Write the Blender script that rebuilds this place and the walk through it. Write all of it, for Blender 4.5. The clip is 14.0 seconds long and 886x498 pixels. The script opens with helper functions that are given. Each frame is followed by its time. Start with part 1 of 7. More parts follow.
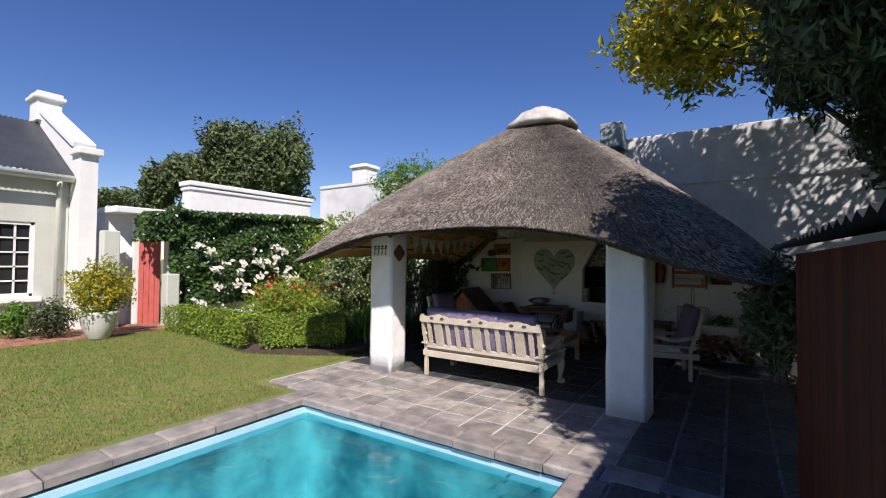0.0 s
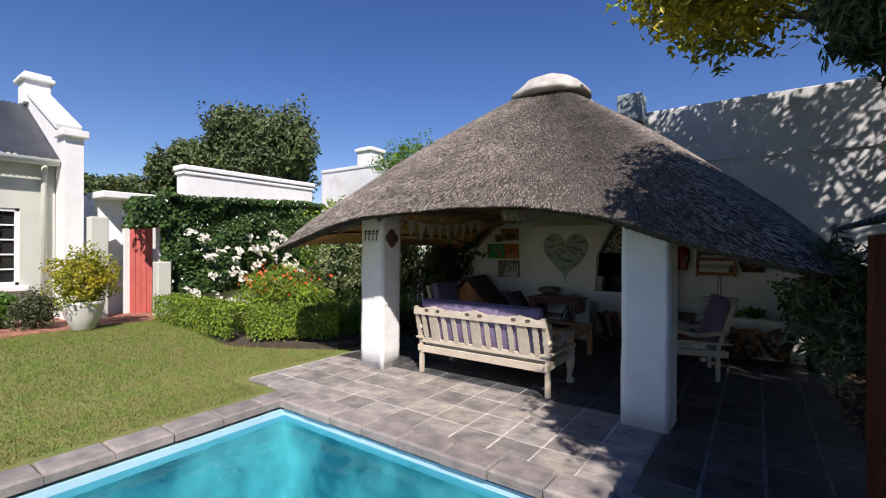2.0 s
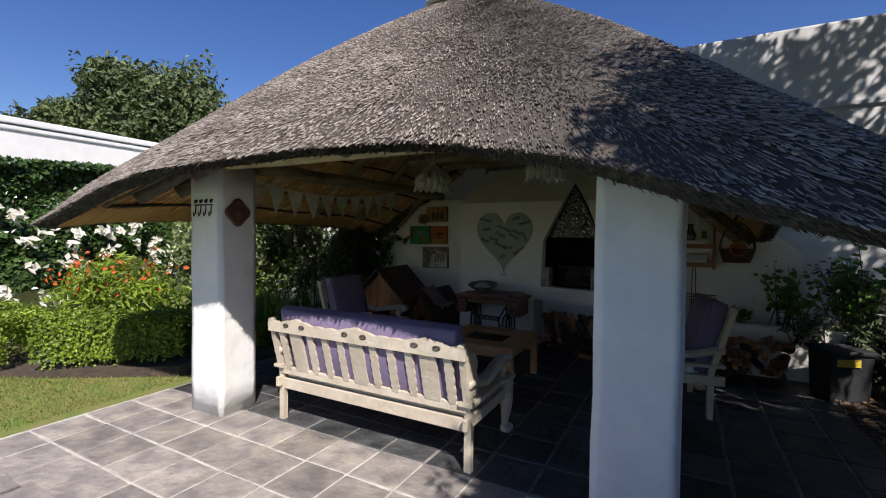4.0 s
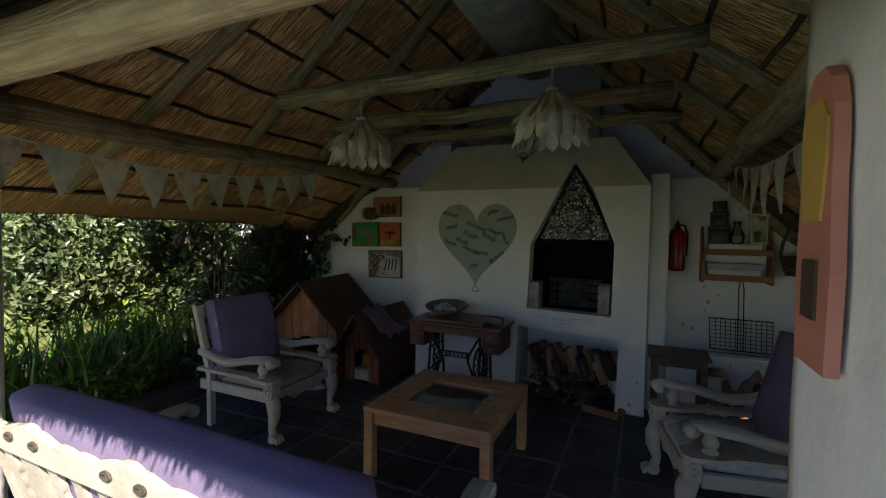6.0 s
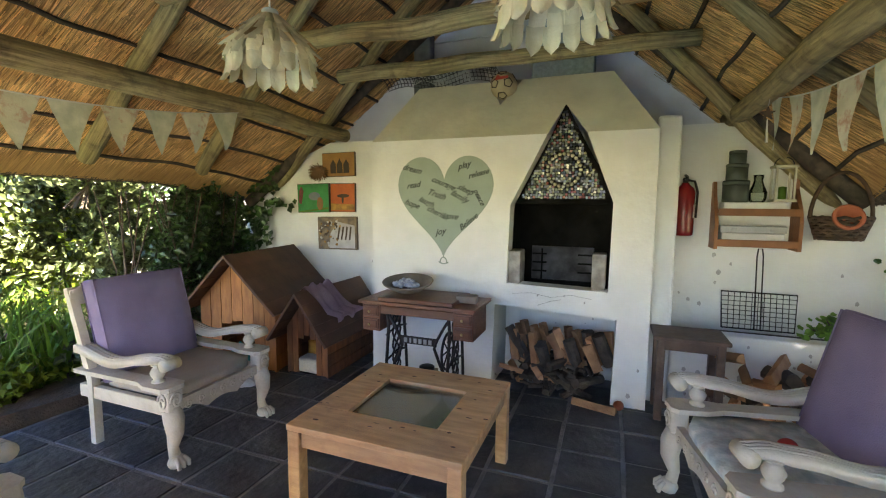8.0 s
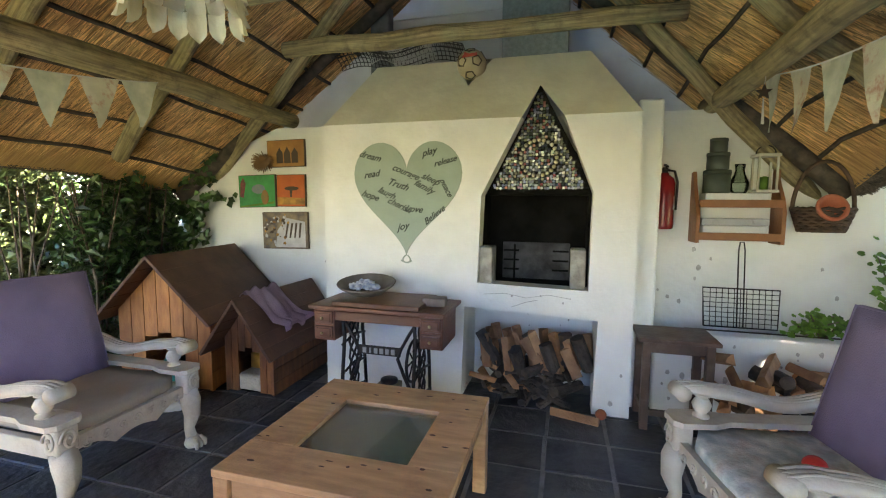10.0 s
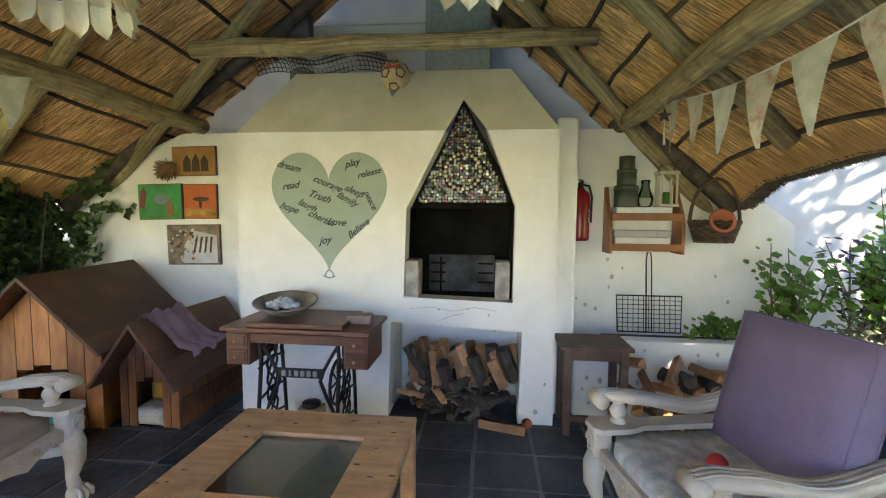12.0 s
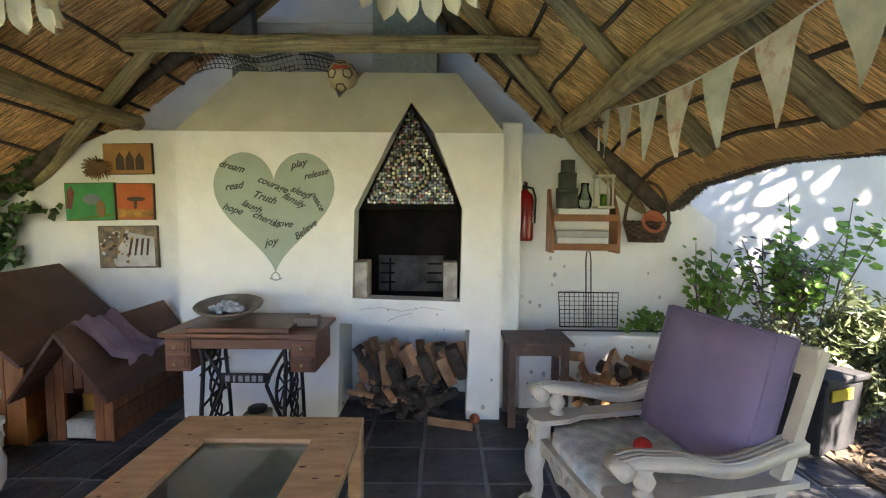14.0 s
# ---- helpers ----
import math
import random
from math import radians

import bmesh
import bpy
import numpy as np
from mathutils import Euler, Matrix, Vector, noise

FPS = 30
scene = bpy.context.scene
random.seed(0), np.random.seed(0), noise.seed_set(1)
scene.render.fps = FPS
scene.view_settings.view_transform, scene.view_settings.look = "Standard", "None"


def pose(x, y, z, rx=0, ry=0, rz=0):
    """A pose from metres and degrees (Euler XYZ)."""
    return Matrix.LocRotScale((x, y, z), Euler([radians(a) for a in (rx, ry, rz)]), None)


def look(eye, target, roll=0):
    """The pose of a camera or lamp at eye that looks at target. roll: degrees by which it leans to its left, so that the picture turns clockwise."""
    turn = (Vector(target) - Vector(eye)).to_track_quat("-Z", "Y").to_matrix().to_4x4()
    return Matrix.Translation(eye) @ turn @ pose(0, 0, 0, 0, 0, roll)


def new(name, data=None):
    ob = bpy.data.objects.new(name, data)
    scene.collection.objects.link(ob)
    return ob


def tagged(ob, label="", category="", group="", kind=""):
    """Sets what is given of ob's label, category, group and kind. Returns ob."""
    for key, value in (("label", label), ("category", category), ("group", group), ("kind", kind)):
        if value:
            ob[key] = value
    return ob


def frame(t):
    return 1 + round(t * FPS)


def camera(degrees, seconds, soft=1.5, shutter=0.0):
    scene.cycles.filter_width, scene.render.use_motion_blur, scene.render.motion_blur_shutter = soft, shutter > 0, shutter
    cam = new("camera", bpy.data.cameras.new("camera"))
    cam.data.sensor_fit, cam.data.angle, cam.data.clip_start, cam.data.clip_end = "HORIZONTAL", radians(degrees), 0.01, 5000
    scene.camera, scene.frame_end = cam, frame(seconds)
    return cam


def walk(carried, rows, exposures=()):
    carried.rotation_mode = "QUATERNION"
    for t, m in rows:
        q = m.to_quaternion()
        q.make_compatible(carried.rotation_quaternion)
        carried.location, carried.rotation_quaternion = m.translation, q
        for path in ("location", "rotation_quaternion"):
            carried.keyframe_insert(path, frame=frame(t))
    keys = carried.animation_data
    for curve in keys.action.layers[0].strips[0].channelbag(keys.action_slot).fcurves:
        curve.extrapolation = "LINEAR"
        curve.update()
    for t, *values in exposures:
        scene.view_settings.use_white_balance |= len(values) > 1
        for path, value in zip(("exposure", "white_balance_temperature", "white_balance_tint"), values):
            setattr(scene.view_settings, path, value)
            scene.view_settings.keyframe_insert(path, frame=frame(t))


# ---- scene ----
cam = camera(90.2, 14.0, soft=1.1)
PATH = [
    (0, (-0.113, 1.578, 1.626), (-1.216, 3.245, 1.681), 0.5),
    (0.5, (-0.096, 1.612, 1.629), (-1.226, 3.261, 1.684), 0.4),
    (1, (-0.078, 1.641, 1.629), (-1.232, 3.273, 1.683), 0.4),
    (1.5, (-0.123, 1.822, 1.606), (-1.29, 3.446, 1.645), 0.4),
    (2, (-0.257, 2.229, 1.617), (-1.416, 3.859, 1.612), 0.3),
    (2.5, (-0.332, 2.661, 1.589), (-1.436, 4.328, 1.546), 0.1),
    (5, (-1.233, 5.127, 1.569), (-2.126, 6.916, 1.494), 0.7),
    (5.5, (-1.338, 5.533, 1.639), (-2.204, 7.334, 1.548), 0.4),
    (6, (-1.536, 5.837, 1.606), (-2.366, 7.655, 1.527), 0.8),
    (6.5, (-1.647, 6.039, 1.561), (-2.476, 7.855, 1.44), 0.9),
    (7, (-1.716, 6.297, 1.525), (-2.526, 8.118, 1.355), 0.8),
    (7.5, (-1.74, 6.457, 1.539), (-2.523, 8.287, 1.346), 0.6),
    (8, (-1.781, 6.606, 1.49), (-2.492, 8.465, 1.293), 0.5),
    (10.5, (-1.974, 6.982, 1.414), (-2.44, 8.918, 1.234), 0.5),
    (11, (-1.975, 7.006, 1.433), (-2.361, 8.961, 1.265), 0.5),
    (11.5, (-1.967, 7.011, 1.435), (-2.273, 8.982, 1.288), 0.5),
    (12, (-1.955, 7.004, 1.443), (-2.163, 8.987, 1.299), 0.5),
    (12.5, (-1.943, 6.991, 1.45), (-2.072, 8.981, 1.306), 0.5),
    (13, (-1.922, 6.978, 1.453), (-1.997, 8.972, 1.31), 0.5),
    (13.5, (-1.91, 6.969, 1.461), (-1.943, 8.963, 1.312), 0.5),
    (14, (-1.909, 6.958, 1.461), (-1.912, 8.953, 1.313), 0.5),
]
EXPOSURES = [(0, 0.4, 6600, 18), (2.5, 0.42, 6600, 18), (5.0, 0.5, 6500, 15), (5.6, 0.7, 6600, 15), (6.0, 1.2, 6700, 15), (6.5, 2.25, 7000, 16), (7.0, 3.15, 7300, 17), (7.5, 3.75, 7500, 18), (8.0, 4.05, 7600, 18), (10.5, 4.22, 7500, 18), (12.5, 4.18, 7500, 18), (14, 4.02, 7500, 18)]
walk(cam, [(t, look(eye, target, roll)) for t, eye, target, roll in PATH], EXPOSURES)

# ---- world and sun ----
SUN = Vector((0.95, -1.0, 1.42)).normalized()
world = bpy.data.worlds.new("sky")
scene.world = world
world.use_nodes = True
wn = world.node_tree.nodes
sky = wn.new("ShaderNodeTexSky")
sky.sky_type = "NISHITA"
sky.sun_disc = False
sky.sun_elevation = math.asin(SUN.z)
sky.sun_rotation = math.atan2(SUN.x, SUN.y)
sky.air_density = 1.0
sky.dust_density = 0.0
sky.ozone_density = 3.0
deep = wn.new("ShaderNodeHueSaturation")
deep.inputs["Saturation"].default_value = 1.25
deep.inputs["Hue"].default_value = 0.515
world.node_tree.links.new(sky.outputs[0], deep.inputs["Color"])
world.node_tree.links.new(deep.outputs[0], wn["Background"].inputs[0])
wn["Background"].inputs[1].default_value = 0.085
sun = new("sun", bpy.data.lights.new("sun", "SUN"))
sun.data.energy, sun.data.angle, sun.data.color = 5.0, radians(0.55), (1.0, 0.95, 0.87)
sun.matrix_world = look(SUN * 40, (0, 0, 0))

# ---- materials ----


def mat(name, c1, c2=None, scale=6.0, rough=0.7, bump=0.2, bscale=40.0, metal=0.0, stretch=(1, 1, 1), rnd=0.0, island=0.0, spec=0.5, dirt=None, dscale=1.5, damount=0.5, coat=0.0, uv=False, transl=0.0):
    """A surface with two scales of variation, fine relief and optional stains."""
    m = bpy.data.materials.new(name)
    m.use_nodes = True
    nt = m.node_tree
    n, l = nt.nodes, nt.links.new
    b = n["Principled BSDF"]
    b.inputs["Roughness"].default_value = rough
    b.inputs["Metallic"].default_value = metal
    b.inputs["Specular IOR Level"].default_value = spec
    b.inputs["Coat Weight"].default_value = coat
    tc = n.new("ShaderNodeTexCoord")
    mp = n.new("ShaderNodeMapping")
    mp.inputs["Scale"].default_value = stretch
    l(tc.outputs["UV" if uv else "Object"], mp.inputs[0])
    geo = n.new("ShaderNodeNewGeometry")
    if not uv:
        l(geo.outputs["Position"], mp.inputs[0])
    n1 = n.new("ShaderNodeTexNoise")
    n1.inputs["Scale"].default_value = scale
    n1.inputs["Detail"].default_value = 6.0
    l(mp.outputs[0], n1.inputs["Vector"])
    ramp = n.new("ShaderNodeValToRGB")
    c2 = c2 or tuple(v * 0.75 for v in c1)
    ramp.color_ramp.elements[0].position, ramp.color_ramp.elements[1].position = 0.35, 0.68
    ramp.color_ramp.elements[0].color = (*c2, 1)
    ramp.color_ramp.elements[1].color = (*c1, 1)
    l(n1.outputs["Fac"], ramp.inputs[0])
    col = ramp.outputs[0]
    if dirt:
        n3 = n.new("ShaderNodeTexNoise")
        n3.inputs["Scale"].default_value = dscale
        n3.inputs["Detail"].default_value = 8.0
        n3.inputs["Roughness"].default_value = 0.65
        l(geo.outputs["Position"], n3.inputs["Vector"])
        r3 = n.new("ShaderNodeValToRGB")
        r3.color_ramp.elements[0].position, r3.color_ramp.elements[1].position = 0.5, 0.72
        r3.color_ramp.elements[1].color = (damount, damount, damount, 1)
        l(n3.outputs["Fac"], r3.inputs[0])
        mx = n.new("ShaderNodeMixRGB")
        l(r3.outputs[0], mx.inputs[0])
        l(col, mx.inputs[1])
        mx.inputs[2].default_value = (*dirt, 1)
        col = mx.outputs[0]
    if rnd or island:
        hsv = n.new("ShaderNodeHueSaturation")
        mr = n.new("ShaderNodeMapRange")
        k = rnd or island
        mr.inputs["To Min"].default_value, mr.inputs["To Max"].default_value = 1 - k, 1 + k
        if rnd:
            oi = n.new("ShaderNodeObjectInfo")
            l(oi.outputs["Random"], mr.inputs[0])
        else:
            l(geo.outputs["Random Per Island"], mr.inputs[0])
        l(mr.outputs[0], hsv.inputs["Value"])
        l(col, hsv.inputs["Color"])
        col = hsv.outputs[0]
    l(col, b.inputs["Base Color"])
    if bump:
        n2 = n.new("ShaderNodeTexNoise")
        n2.inputs["Scale"].default_value = bscale
        n2.inputs["Detail"].default_value = 5.0
        l(mp.outputs[0], n2.inputs["Vector"])
        bp = n.new("ShaderNodeBump")
        bp.inputs["Strength"].default_value = bump
        bp.inputs["Distance"].default_value = 0.02
        l(n2.outputs["Fac"], bp.inputs["Height"])
        l(bp.outputs[0], b.inputs["Normal"])
    if transl:
        tr = n.new("ShaderNodeBsdfTranslucent")
        l(col, tr.inputs[0])
        ms = n.new("ShaderNodeMixShader")
        ms.inputs[0].default_value = transl
        l(b.outputs[0], ms.inputs[1])
        l(tr.outputs[0], ms.inputs[2])
        l(ms.outputs[0], n["Material Output"].inputs[0])
    return m


def glass_mat(name, tint=(0.9, 0.95, 0.93), rough=0.02, gloss=1.45, dust_sheen=0.0):
    """Thin clear pane: see-through with a Fresnel gloss and a film of dust and painted sky sheen."""
    m = bpy.data.materials.new(name)
    m.use_nodes = True
    n, l = m.node_tree.nodes, m.node_tree.links.new
    t = n.new("ShaderNodeBsdfTransparent")
    t.inputs[0].default_value = (*tint, 1)
    g = n.new("ShaderNodeBsdfGlossy")
    g.inputs["Roughness"].default_value = rough
    fr = n.new("ShaderNodeFresnel")
    fr.inputs["IOR"].default_value = gloss
    df = n.new("ShaderNodeBsdfDiffuse")
    df.inputs[0].default_value = (0.62, 0.68, 0.64, 1)
    hz = n.new("ShaderNodeMixShader")
    hz.inputs[0].default_value = dust_sheen
    l(t.outputs[0], hz.inputs[1])
    l(df.outputs[0], hz.inputs[2])
    mx = n.new("ShaderNodeMixShader")
    l(fr.outputs[0], mx.inputs[0])
    l(hz.outputs[0], mx.inputs[1])
    l(g.outputs[0], mx.inputs[2])
    l(mx.outputs[0], n["Material Output"].inputs[0])
    return m


WHITEWASH = mat("whitewash", (0.80, 0.79, 0.74), (0.72, 0.71, 0.66), 3, 0.85, 0.5, 9, dirt=(0.55, 0.53, 0.46), dscale=2.2, damount=0.25)
PILLAR = mat("pillar_paint", (0.82, 0.82, 0.80), (0.74, 0.75, 0.74), 4, 0.8, 0.6, 7, dirt=(0.6, 0.6, 0.58), dscale=5, damount=0.3)
CREAM = mat("cream_plaster", (0.66, 0.64, 0.50), (0.58, 0.56, 0.43), 4, 0.85, 0.4, 12, dirt=(0.42, 0.40, 0.30), dscale=3, damount=0.3)
BOUNDARY = mat("boundary_plaster", (0.68, 0.69, 0.69), (0.55, 0.56, 0.56), 2, 0.9, 0.5, 6, dirt=(0.38, 0.37, 0.34), dscale=1.1, damount=0.5)
SAGE = mat("sage_plaster", (0.55, 0.57, 0.50), (0.50, 0.52, 0.46), 2, 0.85, 0.3, 12)
WHITE_TRIM = mat("white_trim", (0.80, 0.80, 0.78), (0.74, 0.74, 0.72), 5, 0.6, 0.15, 20)
# The dark slate copy holds tree and roof shade besides its sealed tone.
SLATE_SHADED = mat("sealed_shaded_slate", (0.075, 0.078, 0.08), (0.032, 0.034, 0.036), 5, 0.5, 0.8, 16, rnd=0.35, dirt=(0.15, 0.145, 0.135), dscale=3.2, damount=0.5)
SLATE_WORN_LIT = mat("weathered_lit_slate", (0.36, 0.33, 0.30), (0.19, 0.175, 0.165), 5, 0.7, 0.7, 18, rnd=0.22, dirt=(0.36, 0.31, 0.23), dscale=2.5, damount=0.55)
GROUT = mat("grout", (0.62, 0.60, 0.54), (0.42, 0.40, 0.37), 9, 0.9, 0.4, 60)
# Darker grout copy with shade put into its colour.
GROUT_SHADED = mat("shaded_grout", (0.30, 0.29, 0.27), (0.17, 0.165, 0.155), 7, 0.9, 0.4, 60)
COPING = mat("coping_slate", (0.34, 0.305, 0.28), (0.21, 0.19, 0.18), 6, 0.6, 0.4, 25, rnd=0.2)
# Pale mottling painted into the plaster stands for caustics and reflections.
POOL_CAUSTIC = mat("pool_plaster_caustic", (0.52, 0.80, 0.80), (0.02, 0.21, 0.27), 1.5, 0.6, 0.1, 10)
POOL_EDGE = mat("pool_lining", (0.42, 0.68, 0.78), (0.38, 0.62, 0.74), 3, 0.5, 0.05, 10)
LAWN = mat("lawn", (0.13, 0.19, 0.035), (0.21, 0.20, 0.065), 5, 0.95, 0.6, 90)
BLADE = mat("grass_blade", (0.15, 0.25, 0.035), (0.25, 0.24, 0.075), 3.5, 0.7, 0, 10, island=0.5, transl=0.3)
SOIL = mat("soil", (0.09, 0.065, 0.045), (0.05, 0.04, 0.03), 10, 0.95, 0.7, 40)
THATCH = mat("thatch_weathered", (0.31, 0.275, 0.245), (0.17, 0.148, 0.13), 5, 0.95, 0.4, 60, island=0.55)
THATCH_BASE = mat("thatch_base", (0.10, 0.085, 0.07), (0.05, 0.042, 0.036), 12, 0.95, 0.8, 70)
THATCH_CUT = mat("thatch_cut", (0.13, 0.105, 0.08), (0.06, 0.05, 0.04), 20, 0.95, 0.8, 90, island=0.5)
REED = mat("reed_underside", (0.66, 0.39, 0.15), (0.38, 0.21, 0.08), 8, 0.75, 0.8, 8, stretch=(11, 0.5, 1), uv=True, island=0.3)
POLE = mat("gum_pole", (0.48, 0.385, 0.195), (0.22, 0.175, 0.095), 4, 0.7, 0.9, 7, stretch=(5, 0.7, 1), uv=True, dirt=(0.085, 0.065, 0.045), dscale=9, damount=0.75)
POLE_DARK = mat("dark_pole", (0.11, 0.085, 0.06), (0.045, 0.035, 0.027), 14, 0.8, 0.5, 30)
CEMENT = mat("ridge_cement", (0.58, 0.56, 0.52), (0.38, 0.36, 0.33), 6, 0.9, 0.6, 15, dirt=(0.3, 0.28, 0.25), dscale=4, damount=0.5)
TIMBER_RED = mat("shed_timber", (0.11, 0.030, 0.014), (0.05, 0.016, 0.009), 4, 0.7, 0.4, 30, stretch=(1, 1, 0.15), rnd=0.2, spec=0.15)
ROOF_STEEL = mat("roof_steel", (0.07, 0.08, 0.09), (0.05, 0.055, 0.065), 3, 0.45, 0.1, 20, metal=0.3)
# Fireplace soot; the same black paints the shade inside the kennels.
SOOT_SHADE = mat("soot", (0.014, 0.013, 0.012), (0.006, 0.006, 0.005), 5, 0.95, 0.5, 15, spec=0.1)
LEAF_DARK = mat("leaf_ivy", (0.075, 0.14, 0.035), (0.035, 0.075, 0.022), 2, 0.3, 0, 10, island=0.6, transl=0.2)
LEAF_MID = mat("leaf_hedge", (0.24, 0.33, 0.03), (0.13, 0.21, 0.02), 2, 0.5, 0, 10, island=0.5, transl=0.3)
LEAF_YELLOW = mat("leaf_yellow_green", (0.55, 0.43, 0.03), (0.20, 0.27, 0.03), 1.3, 0.5, 0, 10, island=0.5, transl=0.4)
LEAF_OLIVE = mat("leaf_olive", (0.11, 0.14, 0.06), (0.06, 0.085, 0.035), 2, 0.5, 0, 10, island=0.5, transl=0.25)
LEAF_FAR = mat("leaf_far", (0.13, 0.17, 0.06), (0.065, 0.095, 0.035), 1, 0.6, 0, 10, island=0.5, transl=0.2)
LEAF_PALE = mat("leaf_variegated", (0.27, 0.32, 0.14), (0.05, 0.09, 0.025), 3, 0.4, 0, 10, island=0.6, transl=0.3)
LEAF_BRIGHT = mat("leaf_bright", (0.16, 0.30, 0.04), (0.08, 0.18, 0.02), 3, 0.45, 0, 10, island=0.4, transl=0.35)
LEAF_PURPLE = mat("leaf_purple", (0.07, 0.05, 0.05), (0.035, 0.03, 0.035), 3, 0.5, 0, 10, island=0.5, transl=0.2)
BLOOM_WHITE = mat("bloom_white", (0.82, 0.80, 0.74), (0.75, 0.72, 0.62), 6, 0.6, 0, 10, transl=0.3)
BLOOM_ORANGE = mat("bloom_orange", (0.75, 0.16, 0.03), (0.6, 0.1, 0.03), 6, 0.6, 0, 10, transl=0.3)
BARK = mat("bark", (0.17, 0.13, 0.09), (0.09, 0.07, 0.05), 12, 0.95, 0.7, 40)
CHAIR_PAINT = mat("chair_limewash", (0.60, 0.54, 0.43), (0.50, 0.44, 0.34), 6, 0.6, 0.25, 30, dirt=(0.34, 0.28, 0.2), dscale=7, damount=0.45)
PURPLE = mat("purple_canvas", (0.225, 0.18, 0.285), (0.185, 0.145, 0.235), 5, 0.9, 0.25, 160)
SEAT_CREAM = mat("seat_leather", (0.42, 0.36, 0.27), (0.34, 0.29, 0.22), 5, 0.6, 0.15, 60)
PINE = mat("pine", (0.66, 0.39, 0.18), (0.50, 0.27, 0.115), 5, 0.5, 0.2, 30, stretch=(1, 6, 6), rnd=0.15, dirt=(0.22, 0.1, 0.04), dscale=5, damount=0.5)
KNOT = mat("pine_knot", (0.16, 0.065, 0.025), (0.08, 0.035, 0.015), 40, 0.6, 0.1, 60)
MAHOGANY = mat("sewing_wood", (0.17, 0.062, 0.03), (0.10, 0.035, 0.018), 5, 0.4, 0.15, 40, stretch=(1, 5, 5), rnd=0.15)
DOG_WOOD = mat("doghouse_wood", (0.24, 0.09, 0.03), (0.13, 0.045, 0.018), 5, 0.55, 0.25, 40, stretch=(5, 5, 1), rnd=0.35)
DOG_ROOF = mat("doghouse_roof", (0.14, 0.062, 0.034), (0.08, 0.036, 0.022), 5, 0.6, 0.25, 30, rnd=0.25)
IRON = mat("cast_iron", (0.02, 0.02, 0.02), (0.03, 0.022, 0.018), 20, 0.5, 0.2, 60, metal=0.6)
STOOL_WOOD = mat("old_stool_wood", (0.11, 0.06, 0.04), (0.06, 0.035, 0.025), 7, 0.6, 0.3, 40, dirt=(0.2, 0.16, 0.12), dscale=8, damount=0.4)
SHELF_WOOD = mat("shelf_wood", (0.30, 0.12, 0.045), (0.2, 0.08, 0.03), 6, 0.5, 0.2, 40)
REED_STRAND = mat("reed_strand", (0.74, 0.48, 0.21), (0.46, 0.26, 0.10), 5, 0.7, 0, 8, island=0.65)
POLE_PALE = mat("peeled_pole", (0.56, 0.46, 0.24), (0.34, 0.26, 0.13), 4, 0.7, 0.6, 7, stretch=(5, 0.7, 1), uv=True, dirt=(0.2, 0.15, 0.09), dscale=7, damount=0.7)

# ---- mesh helpers ----


def link(name, bm, material, parent=None, label="", smooth=False):
    me = bpy.data.meshes.new(name)
    bm.normal_update()
    bm.to_mesh(me)
    bm.free()
    me.materials.append(material)
    if smooth:
        me.polygons.foreach_set("use_smooth", [True] * len(me.polygons))
    ob = new(name, me)
    if parent:
        ob.parent = parent
    if label:
        tagged(ob, label)
    return ob


def part(name, bm, material, parent, label="", smooth=False):
    return link(name, bm, material, parent, label, smooth)


def thing(name, label, category, at=None, group="", kind=""):
    ob = new(name)
    if at is not None:
        ob.matrix_basis = at
    return tagged(ob, label, category, group, kind)


def structure(name, bm, material, label="", smooth=False):
    return tagged(link(name, bm, material, None, label, smooth), kind="structure")


def BM():
    return bmesh.new()


def box(bm, c, s, m=None, bevel=0.0, taper=1.0):
    """A box with centre c and size s, bevelled, its top scaled by taper."""
    r = bmesh.ops.create_cube(bm, size=1)
    vs = r["verts"]
    for v in vs:
        k = taper if v.co.z > 0 else 1.0
        v.co = Vector((v.co.x * s[0] * k, v.co.y * s[1] * k, v.co.z * s[2]))
    if bevel:
        es = list({e for v in vs for e in v.link_edges})
        vs = list({v for f in bmesh.ops.bevel(bm, geom=es, offset=bevel, segments=2, affect="EDGES", profile=0.5)["faces"] for v in f.verts} | {v for v in vs if v.is_valid})
    t = Matrix.Translation(c) @ (m if m else Matrix())
    for v in vs:
        v.co = t @ v.co
    return vs


def tube(bm, pts, radii, seg=8, caps=True, squash=1.0):
    """A tube along points, with a radius at each; lengthwise UVs where the mesh has a UV layer."""
    uvs = bm.loops.layers.uv.active
    pts = [Vector(p) for p in pts]
    if not isinstance(radii, (list, tuple)):
        radii = [radii] * len(pts)
    rings = []
    ref = None
    for i, p in enumerate(pts):
        d = (pts[min(i + 1, len(pts) - 1)] - pts[max(i - 1, 0)]).normalized()
        if ref is None:
            ref = d.orthogonal().normalized()
        ref = (ref - d * ref.dot(d))
        ref = ref.normalized() if ref.length > 1e-5 else d.orthogonal().normalized()
        o = d.cross(ref)
        rings.append([bm.verts.new(p + (ref * math.cos(a) * squash + o * math.sin(a)) * radii[i]) for a in [2 * math.pi * k / seg for k in range(seg)]])
    run = 0.0
    for i, (a, b) in enumerate(zip(rings, rings[1:])):
        step = (pts[i + 1] - pts[i]).length
        for k in range(seg):
            f = bm.faces.new((a[k], a[(k + 1) % seg], b[(k + 1) % seg], b[k]))
            if uvs:
                for lp, (p, q) in zip(f.loops, ((k, run), (k + 1, run), (k + 1, run + step), (k, run + step))):
                    lp[uvs].uv = (p / seg, q)
        run += step
    if caps:
        bm.faces.new(rings[0][::-1])
        bm.faces.new(rings[-1])


